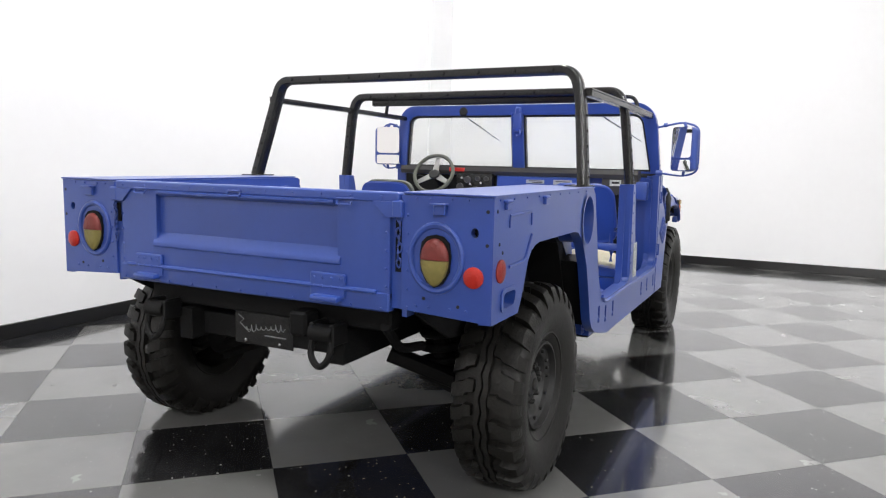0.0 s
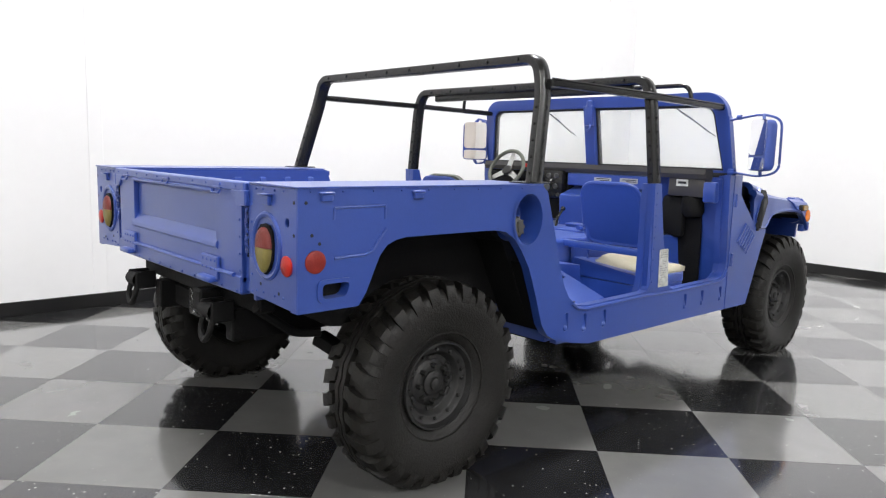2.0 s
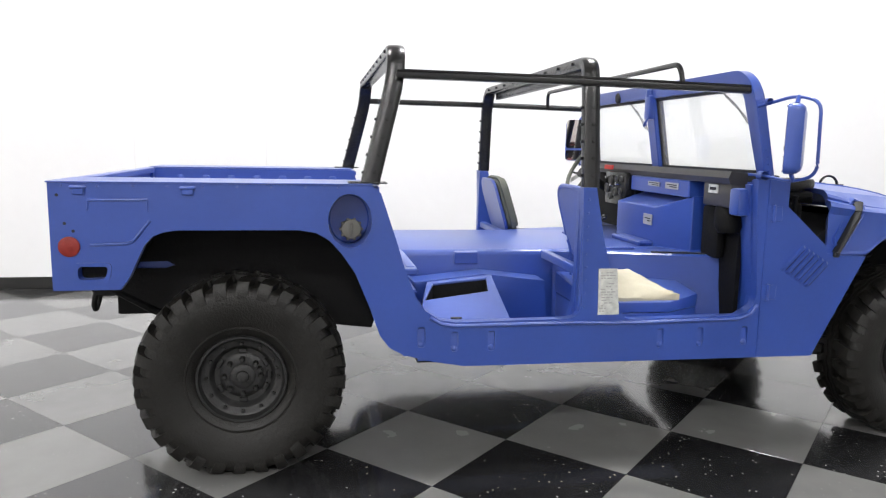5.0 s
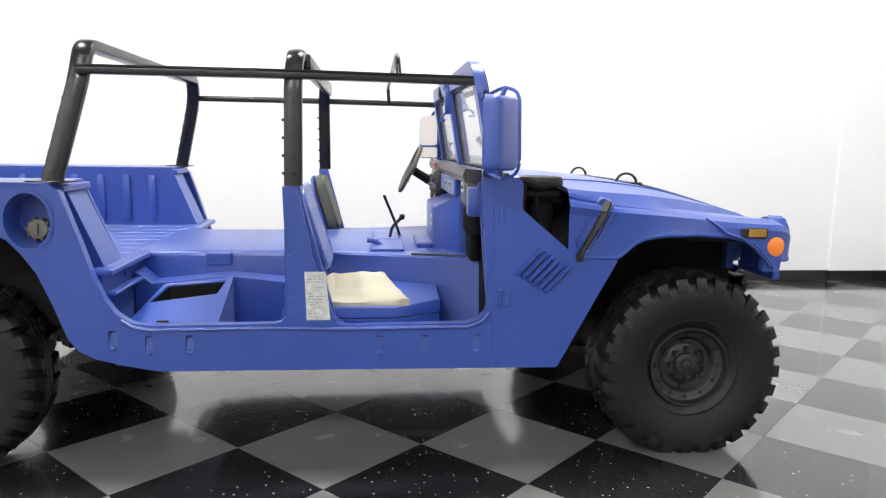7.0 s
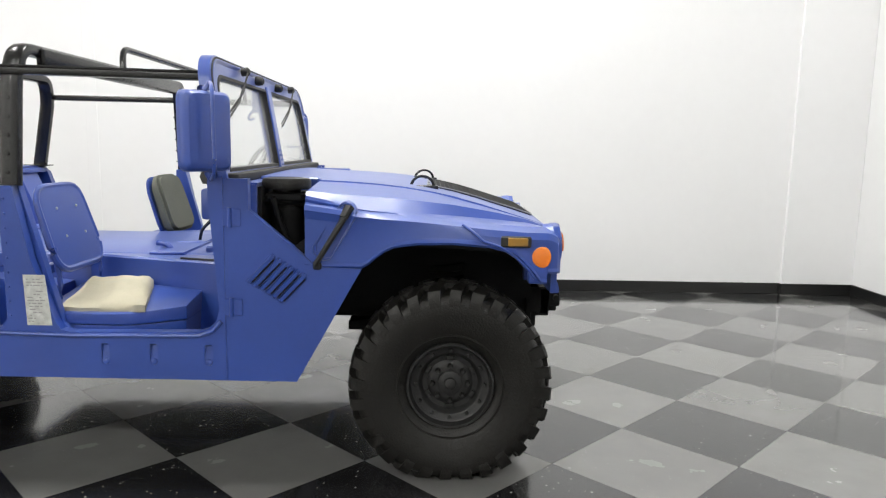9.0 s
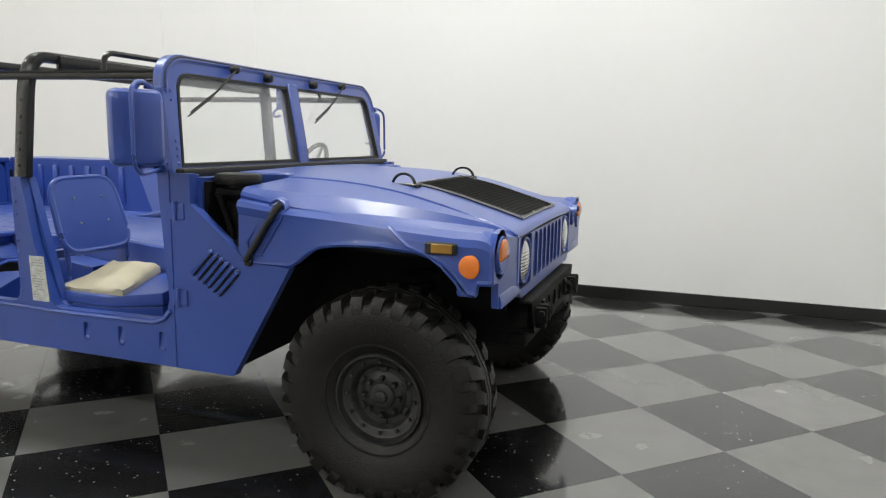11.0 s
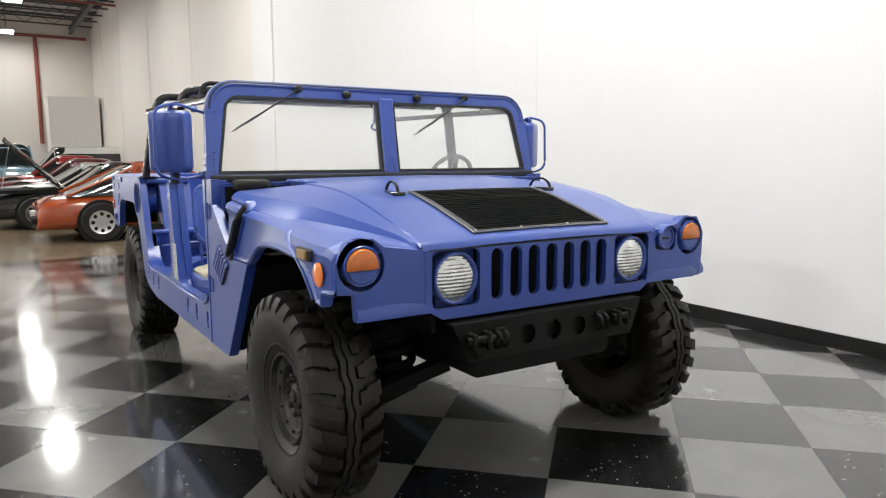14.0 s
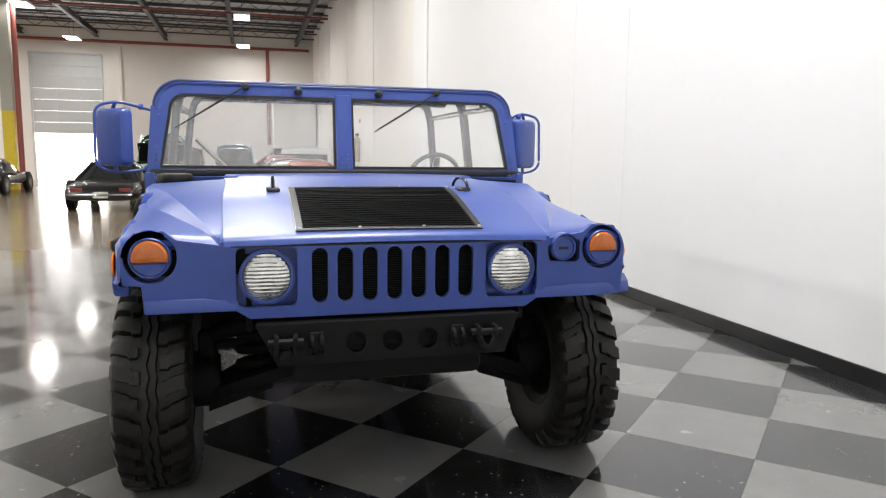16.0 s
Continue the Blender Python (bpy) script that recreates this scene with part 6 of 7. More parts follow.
bm = seat_back(0.66, BLUE, 0.02)
fr = part("driver_back_frame", bm, BLUE, truck)
fr.matrix_local = Matrix.Translation((-0.078, 0, -0.02))
bm = box(1.70, 2.16, 0.47, 0.88, 0.745, 0.832, 0.03, 3)
part("driver_cushion", bm, OLIVE, truck, "olive green driver seat cushion")

# ---- mirrors ----
for s in (-1, 1):
    o, b = (0.0, 0.043) if s < 0 else (-0.080, -0.045)    # the left one is folded back
    mc = Vector((2.415 + b, s * 1.205 + o, 1.478))
    ang = -39 if s < 0 else 39
    M = Matrix.Translation(mc) @ Matrix.Rotation(radians(ang), 4, "Z")
    sh = rounded([(-0.102, -0.152), (0.102, -0.152), (0.102, 0.152), (-0.102, 0.152)], 0.035, 5)
    bm = bmesh.new()
    rows = []
    for x, k in ((-0.030, 0.97), (-0.024, 1.0), (0.0, 1.0), (0.022, 0.97), (0.036, 0.86), (0.042, 0.6)):
        rows.append([(x, p[0] * k, p[1] * (1 - (1 - k) * 0.66)) for p in sh])
    vr = add_loft(bm, rows, closed=True)
    bm.faces.new(vr[-1])
    bm.faces.new(vr[0])
    bmesh.ops.transform(bm, matrix=M, verts=bm.verts)
    mir = part("mirror", bm, BLUE, truck, "large blue door mirror on a tube loop")
    bm = plate([(p[0] * 0.90, -0.028 + (p[1] + 0.028) * 0.70 + 0.058) for p in sh], [], "x", -0.034, -0.031)
    bmesh.ops.transform(bm, matrix=M, verts=bm.verts)
    part("mirror_glass", bm, MIRROR, mir, smooth=None)
    bm = plate([(p[0] * 0.90, -0.108 + p[1] * 0.24) for p in sh], [], "x", -0.034, -0.031)
    bmesh.ops.transform(bm, matrix=M, verts=bm.verts)
    part("wide_angle_glass", bm, MIRROR, mir, smooth=None)
    loop = open_path([(2.395, s * 1.015, 1.625), (2.43 + b, s * 1.18 + o, 1.668), (2.470 + b, s * 1.285 + o, 1.638), (2.475 + b, s * 1.290 + o, 1.325), (2.43 + b, s * 1.20 + o, 1.288), (2.43, s * 1.04, 1.312)], 0.05, 6)
    part("mirror_loop", tube(loop, 0.0075, 10), BLUE, mir)
    part("mirror_stay", tube([(2.415 + b, s * 1.205 + o, 1.63), (2.432 + b, s * 1.19 + o, 1.665)], 0.010, 8), BLUE, mir)
    part("mirror_stay", tube([(2.415 + b, s * 1.205 + o, 1.325), (2.432 + b, s * 1.20 + o, 1.29)], 0.010, 8), BLUE, mir)
    part("mirror_clamp", lathe([(0.016, -0.012), (0.016, 0.012), (0, 0.014)], 12, at((2.41, s * 1.075, 1.645), (0, 1, 0))), BLUE, mir)
    part("mirror_clamp", lathe([(0.022, -0.02), (0.022, 0.02), (0, 0.022)], 12, at((2.43, s * 1.045, 1.31), (0, 1, 0))), BLUE, mir)

# ---- chassis and running gear ----
for s in (-1, 1):
    part("frame_rail", box(-0.56, 3.84, s * 0.39 - 0.035, s * 0.39 + 0.035, 0.565, 0.70, 0.006), CHASSIS, truck)
for x in (-0.45, 0.35, 1.2, 2.1, 3.0):
    part("cross_member", box(x - 0.04, x + 0.04, -0.355, 0.355, 0.58, 0.68, 0.006), CHASSIS, truck)
for ax in (RX, FX):
    bm = bmesh.new()
    add_lathe(bm, [(0, -0.15), (0.09, -0.14), (0.12, -0.05), (0.12, 0.05), (0.09, 0.14), (0, 0.15)], 24, at((ax, 0, 0.60), (1, 0, 0)))
    for s in (-1, 1):
        add_tube(bm, [(ax, s * 0.12, 0.60), (ax, s * 0.72, 0.55)], 0.022, 10)
    part("axle_drive", bm, CHASSIS, truck)
for ax in (RX, FX):
    for s in (-1, 1):
        for o in (-0.20, 0.20):
            part("lower_arm", tube([(ax + o, s * 0.36, 0.50), (ax + o * 0.25, s * 0.74, 0.345)], 0.036, 10, rx=0.05, square=0.3), CHASSIS, truck)
            part("upper_arm", tube([(ax + o * 0.8, s * 0.40, 0.72), (ax + o * 0.2, s * 0.72, 0.60)], 0.030, 10), CHASSIS, truck)
        bm = bmesh.new()
        arm = [(ax + 0.13, 0.47, 0.44), (ax + 0.07, 0.74, 0.335), (ax - 0.07, 0.74, 0.335), (ax - 0.13, 0.47, 0.44)]
        vr = add_loft(bm, [[(x, s * y, z - 0.055) for x, y, z in arm], [(x, s * y, z + 0.025) for x, y, z in arm]], closed=True)
        bm.faces.new(vr[0])
        bm.faces.new(vr[1])
        part("arm_plate", bm, CHASSIS, truck, smooth=None)
        bm = bmesh.new()
        coil = [(ax + 0.088 * math.cos(a), s * 0.52 + 0.088 * math.sin(a), 0.42 + 0.44 * a / (2 * math.pi * 7)) for a in [2 * math.pi * 7 * i / 112 for i in range(113)]]
        add_tube(bm, coil, 0.020, 8)
        part("coil_spring", bm, CHASSIS, truck)
        bm = tube([(ax, s * 0.52, 0.40), (ax, s * 0.50, 0.92)], 0.040, 12)
        part("damper", bm, CHASSIS, truck)
        bm = lathe([(0.10, -0.05), (0.12, 0.0), (0.12, 0.06), (0, 0.07)], 20, at((ax, s * 0.74, WZ), (0, s, 0)))
        add_box(bm, ax - 0.05, ax + 0.05, s * 0.74 - 0.04, s * 0.74 + 0.04, 0.32, 0.62, 0.012)
        part("geared_hub", bm, CHASSIS, truck)
part("engine_block", box(2.63, 3.78, -0.42, 0.42, 0.66, 1.02, 0.03, 2), CHASSIS, truck)
part("front_crossmember", box(3.50, 3.88, -0.40, 0.37, 0.495, 0.62, 0.03, 2), CHASSIS, truck)
part("skid_plate", plate([(3.82, 0.60), (3.80, 0.56), (3.55, 0.46), (2.9, 0.48), (2.9, 0.52), (3.82, 0.66)], [], "y", -0.36, 0.36), CHASSIS, truck, smooth=None)
both_sides("front_inner_wing", plate([(2.64, 0.62), (3.80, 0.70), (3.80, 1.0), (3.2, 1.09), (2.79, 1.15), (2.64, 1.12)], [], "y", -0.57, -0.55), CHASSIS, truck, smooth=None)
both_sides("front_well_roof", plate([(3.06, 1.015), (3.70, 0.985), (3.83, 0.93), (3.83, 1.02), (3.2, 1.07), (2.9, 1.10), (2.75, 1.00), (2.83, 0.93)], [], "y", -1.015, -0.57), CHASSIS, truck, smooth=None)
both_sides("front_splash_panel", plate([(2.76, 0.46), (3.00, 0.90), (2.86, 0.92), (2.66, 0.80), (2.66, 0.46)], [], "y", -1.0, -0.42), CHASSIS, truck, smooth=None)
both_sides("rear_well_liner", plate([(-0.56, 0.80), (-0.30, 0.66), (0.62, 0.55), (0.70, 0.80), (0.46, 1.05), (-0.56, 1.05)], [[(-0.42, 0.842), (-0.385, 0.872), (-0.26, 0.874), (-0.228, 0.856), (-0.27, 0.842)]], "y", -0.742, -0.727), CHASSIS, truck, smooth=None)
both_sides("rear_well_lip", plate([(-0.58, 0.83), (-0.40, 0.83), (-0.27, 1.055), (0.32, 1.055), (0.36, 1.04), (0.36, 1.075), (-0.58, 1.075)], [], "y", -1.003, -0.916), CHASSIS, truck, smooth=None)
both_sides("rear_well_front", plate([(0.55, 0.88), (0.70, 0.54), (0.76, 0.54), (0.73, 0.86), (0.66, 0.90)], [], "y", -1.003, -0.916), CHASSIS, truck, smooth=None)
both_sides("rear_well_roof", plate([(-0.58, 0.83), (-0.40, 0.83), (-0.27, 1.055), (0.34, 1.055), (0.49, 0.97), (0.70, 0.54), (0.76, 0.54), (0.73, 0.86), (0.47, 1.058), (-0.58, 1.058)], [], "y", -0.915, -0.74), CHASSIS, truck, smooth=None)
part("gearbox", box(1.0, 2.6, -0.25, 0.25, 0.42, 0.56, 0.05, 2), CHASSIS, truck)
part("fuel_tank", box(0.15, 0.62, -0.40, 0.30, 0.62, 0.82, 0.04, 2), CHASSIS, truck)
bm = tube(open_path([(2.6, 0.30, 0.50), (1.0, 0.33, 0.46), (0.62, 0.40, 0.50)], 0.1), 0.035, 12)
part("exhaust_pipe", bm, CHASSIS, truck)
# rear bumper, shackles, plate
rb = part("rear_bumper", box(-0.545, -0.47, -0.62, 0.60, 0.715, 0.80, 0.010), CHASSIS, truck, "black steel rear cross beam")
for sy in (-0.39, 0.46):
    bm = bmesh.new()
    for o in (-0.045, 0.045):
        add_box(bm, -0.66, -0.56, sy + o - 0.011, sy + o + 0.011, 0.66, 0.745, 0.006)
    add_lathe(bm, [(0.035, -0.05), (0.035, 0.05), (0, 0.055)], 16, at((-0.64, sy, 0.705), (0, 1, 0)))
    add_tube(bm, open_path([(-0.645, sy - 0.04, 0.70), (-0.665, sy - 0.045, 0.62), (-0.67, sy, 0.575), (-0.665, sy + 0.045, 0.62), (-0.645, sy + 0.04, 0.70)], 0.045, 6), 0.013, 8)
    part("rear_shackle", bm, BUMPER, rb, "dark steel bow shackle")
part("hitch_block", box(-0.65, -0.56, -0.315, -0.235, 0.68, 0.775, 0.01), CHASSIS, rb)
pl8 = part("dealer_plate", box(-0.496, -0.490, -0.135, 0.170, 0.568, 0.722, 0.002), mat("plate_black", (0.006, 0.006, 0.006), 0.25, var=0.05), truck, "black dealer plate with pale script marks")
bm = bmesh.new()
PALE = mat("plate_print", (0.30, 0.31, 0.31), 0.5, var=0.1)
script = []
for k in range(73):
    u = k / 72
    tall = 1.0 + 0.9 * (math.sin(u * 9.0) > 0.55)
    script.append((-0.4975, 0.112 - 0.205 * u - 0.005 * math.cos(u * 50), 0.634 + 0.022 * u + 0.0085 * tall * math.sin(u * 50)))
add_tube(bm, script, 0.0017, 5)
add_tube(bm, [(-0.4975, 0.150, 0.690), (-0.4975, 0.120, 0.672), (-0.4975, 0.140, 0.655), (-0.4975, 0.105, 0.628), (-0.4975, 0.085, 0.632)], 0.0020, 5)
add_box(bm, -0.4975, -0.4958, -0.10, 0.01, 0.612, 0.616)
part("script_bars", bm, PALE, pl8)
for y in (-0.070, 0.110):
    part("plate_bolt", lathe([(0.008, 0), (0.006, 0.005), (0, 0.006)], 10, at((-0.496, y, 0.586), (-1, 0, 0))), CHROME, pl8)
part("plate_bracket", box(-0.490, -0.472, -0.06, 0.09, 0.66, 0.70, 0.003), CHASSIS, pl8)
bm = tube(open_path([(-0.55, -0.60, 0.74), (-0.35, -0.55, 0.60), (-0.25, -0.60, 0.60)], 0.05), 0.02, 8)
part("tail_wiring", bm, CHASSIS, truck)

# folded canvas pad on the passenger seat
pad = thing("folded_canvas_pad", (1.93, -0.80, 0.7215), "folded beige canvas pad lying on the seat base", "pad")
bm = bmesh.new()
nx, ny = 20, 14
def pad_pt(i, j, lift):
    u, v = i / nx - 0.5, j / ny - 0.5
    edge = 1 - max(abs(2 * u), abs(2 * v)) ** 6
    x, y = (u + 0.5) * (0.335 - 0.07 * v) - 0.22 - 0.03 * v, v * 0.36
    z = lift * (0.014 + 0.022 * max(0, edge)) + lift * 0.012 * noise.noise(Vector((u * 5, v * 5, 3)))
    z += lift * 0.020 * max(0.0, u + 0.1) + lift * 0.045 * max(0.0, v + 0.25) * max(0.0, edge)
    return (x + 0.008 * noise.noise(Vector((v * 6, 1, 2))), y + 0.008 * noise.noise(Vector((u * 6, 4, 2))), z)
def on_seat(p):
    """The seat base slopes down toward the door."""
    return (p[0], p[1], p[2] + 0.117 * p[1])
topv = [[bm.verts.new(on_seat(pad_pt(i, j, 1))) for j in range(ny + 1)] for i in range(nx + 1)]
botv = [[bm.verts.new(on_seat((*pad_pt(i, j, 1)[:2], 0.0))) for j in range(ny + 1)] for i in range(nx + 1)]
for i in range(nx):
    for j in range(ny):
        bm.faces.new((topv[i][j], topv[i + 1][j], topv[i + 1][j + 1], topv[i][j + 1]))
        bm.faces.new((botv[i][j], botv[i][j + 1], botv[i + 1][j + 1], botv[i + 1][j]))
ring = [(i, 0) for i in range(nx)] + [(nx, j) for j in range(ny)] + [(i, ny) for i in range(nx, 0, -1)] + [(0, j) for j in range(ny, 0, -1)]
for k, (i, j) in enumerate(ring):
    a, b = ring[(k + 1) % len(ring)]
    bm.faces.new((topv[i][j], botv[i][j], botv[a][b], topv[a][b]))
part("pad_body", bm, BEIGE, pad, smooth=60)

# ---- lamps under the roof ----
def high_bay(at_):
    lamp = thing("high_bay_lamp", at_, "white rectangular high bay lamp, switched on", "ceiling lamp", "high bay lamps")
    part("lamp_housing", box(-0.62, 0.62, -0.32, 0.32, 0.0, 0.09, 0.01), DOORM, lamp)
    part("diffuser", box(-0.60, 0.60, -0.30, 0.30, -0.012, -0.001), LAMPGLOW, lamp)
    bm = tube([(-0.5, 0, 0.09), (-0.5, 0, TOP - at_[2] + 0.01)], 0.008, 6)
    add_tube(bm, [(0.5, 0, 0.09), (0.5, 0, TOP - at_[2] + 0.01)], 0.008, 6)
    part("suspension", bm, JOIST, lamp)
    return lamp


first_lamp = None
for lx, ly, watts in LAMPS:
    if first_lamp is None:
        first_lamp = high_bay((lx, ly, LAMP_Z))
    else:
        copy_thing(first_lamp, pose(lx, ly, LAMP_Z))

# ---- pipes, column, boxes in the hall ----
def pipe_thing(name, path, r, label, material=REDPIPE):
    o = finish(tube(path, r, 10), name, material, None, 40)
    return tagged(o, label, "pipe")


pipe_thing("sprinkler_main", [(-34.92, -16.0, 7.25), (-34.92, 2.9, 7.25)], 0.075, "red sprinkler main under the roof along the far wall")
pipe_thing("sprinkler_branch", [(-26.0, -16.0, 7.40), (-26.0, 3.0, 7.40)], 0.05, "red sprinkler branch pipe under the roof")
pipe_thing("standpipe", [(-34.90, 0.62, 7.25), (-34.90, 0.62, 2.0)], 0.09, "red sprinkler standpipe on the far wall")
pipe_thing("downpipe", [(-34.94, -6.9, 7.0), (-34.94, -6.9, 0.0)], 0.07, "cream painted downpipe beside the dock door", WALLC)
pipe_thing("column_pipe", [(-24.4, -8.98, 7.3), (-24.4, -8.98, 0.0)], 0.10, "red sprinkler riser beside the column")
col = thing("roof_column", (-24.5, -9.34, 0), "grey steel column with yellow painted foot", "column")
part("shaft", box(-0.2, 0.2, -0.2, 0.2, 3.0, TOP - 0.7), mat("column_grey", (0.42, 0.40, 0.34), 0.6, var=0.1), col)
part("yellow_guard", box(-0.205, 0.205, -0.205, 0.205, 0.0, 3.0), YELPAINT, col)
wb = thing("storage_box", (-33.4, 1.9, 0), "tall white box standing against the far wall", "box")
part("box_body", box(-1.0, 1.0, -1.1, 1.1, 0, 4.2, 0.01), WHITEBOX, wb)
sg = thing("wall_sign", (-17.4, WALL_Y - 0.012, 2.52), "small red and white notice on the wall", "sign")
part("sign_board", box(-0.25, 0.25, -0.008, 0.008, -0.16, 0.16, 0.003), WALLW, sg)
part("sign_bar", box(-0.22, 0.22, -0.012, -0.008, -0.02, 0.12), REDPIPE, sg)
ex = thing("fire_extinguisher", (-17.4, WALL_Y - 0.12, 1.65), "slim fire extinguisher hanging on the wall", "extinguisher")
part("cylinder", lathe([(0, -0.45), (0.09, -0.44), (0.095, 0.3), (0.05, 0.4), (0.03, 0.42), (0, 0.43)], 16), mat("tan_plastic", (0.35, 0.28, 0.16), 0.5, var=0.1), ex)
bm = lathe([(0.05, 0.40), (0.06, 0.50), (0, 0.52)], 12)
add_box(bm, -0.02, 0.02, 0.0, 0.12, 0.2, 0.24)
part("valve", bm, CHASSIS, ex)

# ---- parked cars ----
def paint(name, c):
    return mat(name, c, 0.25, var=0.05, scale=2, coat=0.8, coat_rough=0.04)


CARGLASS = mat("car_glass", (0.015, 0.017, 0.018), 0.06, var=0.02, spec=0.8)
WHEELSILVER = mat("car_wheel_silver", (0.60, 0.60, 0.60), 0.3, metal=0.9, var=0.1)
PLATEM = mat("plate_white", (0.55, 0.55, 0.52), 0.5, var=0.1)


def car(label, at_, heading, length, width, height, body, style="coupe", hood_open=False, rear=True, boot_open=False):
    """A parked car, nose to +x before it is turned: body, glass house, wheels, lamps and bumpers."""
    c = new("car")
    c.matrix_world = pose(at_[0], at_[1], 0, 0, 0, heading)
    tagged(c, label, "car", "parked cars")
    L, W = length / 2, width / 2
    belt = height * (0.60 if style != "pickup" else 0.56)
    low = height * (0.21 if style == "classic" else 0.15)
    wr = height * {"pickup": 0.19, "classic": 0.27}.get(style, 0.245)
    wx = (-0.58 * L, 0.62 * L)
    if style == "pickup":
        cu = (-1, -0.97, -0.9, -0.15, 0.3, 0.7, 0.92, 0.98, 1)
        ct = (0.72, 0.80, 0.82, 0.82, 1.0, 0.98, 0.93, 0.86, 0.62)
        cw = (0.90, 0.95, 0.97, 0.98, 1.0, 0.96, 0.90, 0.84, 0.74)
    elif style == "classic":
        cu = (-1, -0.985, -0.93, -0.75, -0.5, -0.2, 0.2, 0.55, 0.8, 0.95, 1)
        ct = (0.60, 0.74, 0.84, 0.93, 1.0, 0.96, 0.95, 1.0, 0.90, 0.74, 0.50)
        cw = (0.78, 0.88, 0.93, 0.98, 1.0, 0.93, 0.94, 1.0, 0.97, 0.90, 0.74)
    else:
        cu = (-1, -0.985, -0.93, -0.75, -0.45, -0.1, 0.25, 0.5, 0.75, 0.92, 0.985, 1)
        ct = (0.60, 0.80, 0.90, 0.98, 1.0, 0.99, 0.97, 0.93, 0.87, 0.79, 0.70, 0.54)
        cw = (0.80, 0.90, 0.95, 0.99, 1.0, 1.0, 1.0, 0.99, 0.965, 0.92, 0.86, 0.76)
    us = [-math.cos(math.pi * i / 30) for i in range(31)]
    bm = bmesh.new()
    rows = []
    for u in us:
        zt, hw = belt * float(np.interp(u, cu, ct)), W * float(np.interp(u, cu, cw))
        zm = low + (zt - low) * 0.52
        row = []
        for i in range(24):
            a = 2 * math.pi * (i + 0.5) / 24
            cy, sz = math.cos(a), math.sin(a)
            e = 0.42 if sz > 0 else 0.30
            row.append((u * L, hw * math.copysign(abs(cy) ** e, cy), zm + (zt - zm if sz > 0 else zm - low) * math.copysign(abs(sz) ** 0.62, sz)))
        rows.append(row)
    vr = add_loft(bm, rows, closed=True)
    bm.faces.new(vr[0])
    bm.faces.new(vr[-1])
    part("body", bm, body, c, smooth=50)
    # glass house: a rounded dome, its roof panel just above it
    prof = {"coupe": ((-0.80, 0.0), (-0.30, 0.97), (0.02, 1.0), (0.36, 0.0)), "sedan": ((-0.66, 0.0), (-0.40, 0.98), (0.05, 1.0), (0.36, 0.0)),
            "pickup": ((-0.14, 0.0), (-0.09, 0.98), (0.16, 1.0), (0.31, 0.0)), "convertible": ((-0.40, 0.0), (-0.25, 0.85), (0.05, 0.9), (0.25, 0.0)),
            "classic": ((-0.52, 0.0), (-0.20, 0.93), (0.02, 1.0), (0.26, 0.0)), "van": ((-0.97, 0.0), (-0.93, 0.98), (0.35, 1.0), (0.58, 0.0))}[style]
    wtop = 0.52 if style == "classic" else 0.74
    pu = [p[0] for p in prof]
    ph_ = [p[1] for p in prof]

    def dome(u, lift, inset):
        t = (u - pu[0]) / (pu[3] - pu[0])
        h = float(np.interp(u, pu, ph_))
        h = h - 0.10 * (1 - h) * h
        top = belt - 0.03 + (height - belt + 0.03) * h + lift
        wb, wt = W * 0.87, W * (0.87 - (0.87 - wtop) * h)
        row = []
        for i in range(13):
            a = math.pi * (0.5 if inset else 0) + (math.pi * i / 12 if not inset else (i / 12 - 0.5) * math.pi * 0.80)
            cy, sz = math.cos(a), math.sin(a)
            yy = (wb * (1 - abs(sz)) + wt * abs(sz)) * math.copysign(abs(cy) ** 0.45, cy)
            row.append((u * L, yy, belt - 0.04 + (top - belt + 0.04) * abs(sz) ** 0.45 + (0.008 if inset else 0)))
        return row

    bm = bmesh.new()
    add_loft(bm, [dome(pu[0] + (pu[3] - pu[0]) * i / 20, 0.0, False) for i in range(21)])
    part("glass_house", bm, CARGLASS, c, smooth=50)
    bm = bmesh.new()
    add_loft(bm, [dome(pu[1] - 0.03 + (pu[2] - pu[1] + 0.06) * i / 6, 0.012, True) for i in range(7)])
    part("roof", bm, body, c, smooth=50)
    for s in (-1, 1):
        for (ua, ha), (ub, hb) in ((prof[0], prof[1]), (prof[2], prof[3])):
            za, zb = belt - 0.03 + (height - belt - 0.03) * ha, belt - 0.03 + (height - belt - 0.03) * hb
            part("pillar", tube([(ua * L, s * W * (0.86 - (0.86 - wtop) * ha), za), (ub * L, s * W * (0.86 - (0.86 - wtop) * hb), zb)], 0.028, 6), body, c)
        if style == "coupe":
            part("pillar", tube([(-0.42 * L, s * W * 0.84, belt - 0.02), (-0.30 * L, s * W * 0.76, height * 0.95)], 0.06, 6), body, c)
    # wheels
    for wxx in wx:
        for s in (-1, 1):
            m = at((wxx, s * (W * 0.93), wr), (0, s, 0))
            well = part("wheel_well", lathe([(wr * 1.16, -0.05), (wr * 1.16, 0.066), (0, 0.066)], 24, m), CHASSIS, c)
            w = part("wheel", lathe([(wr * 0.62, 0.05), (wr * 0.60, 0.086), (wr * 0.5, 0.07), (wr * 0.2, 0.075), (0, 0.078)], 20, m), WHEELSILVER, c)
            part("tyre", lathe([(wr * 0.62, -0.1), (wr * 0.93, -0.1), (wr, -0.07), (wr, 0.07), (wr * 0.93, 0.09), (wr * 0.62, 0.088)], 28, m), RUBBER, w)
            for k in range(8):
                a = 2 * math.pi * k / 8
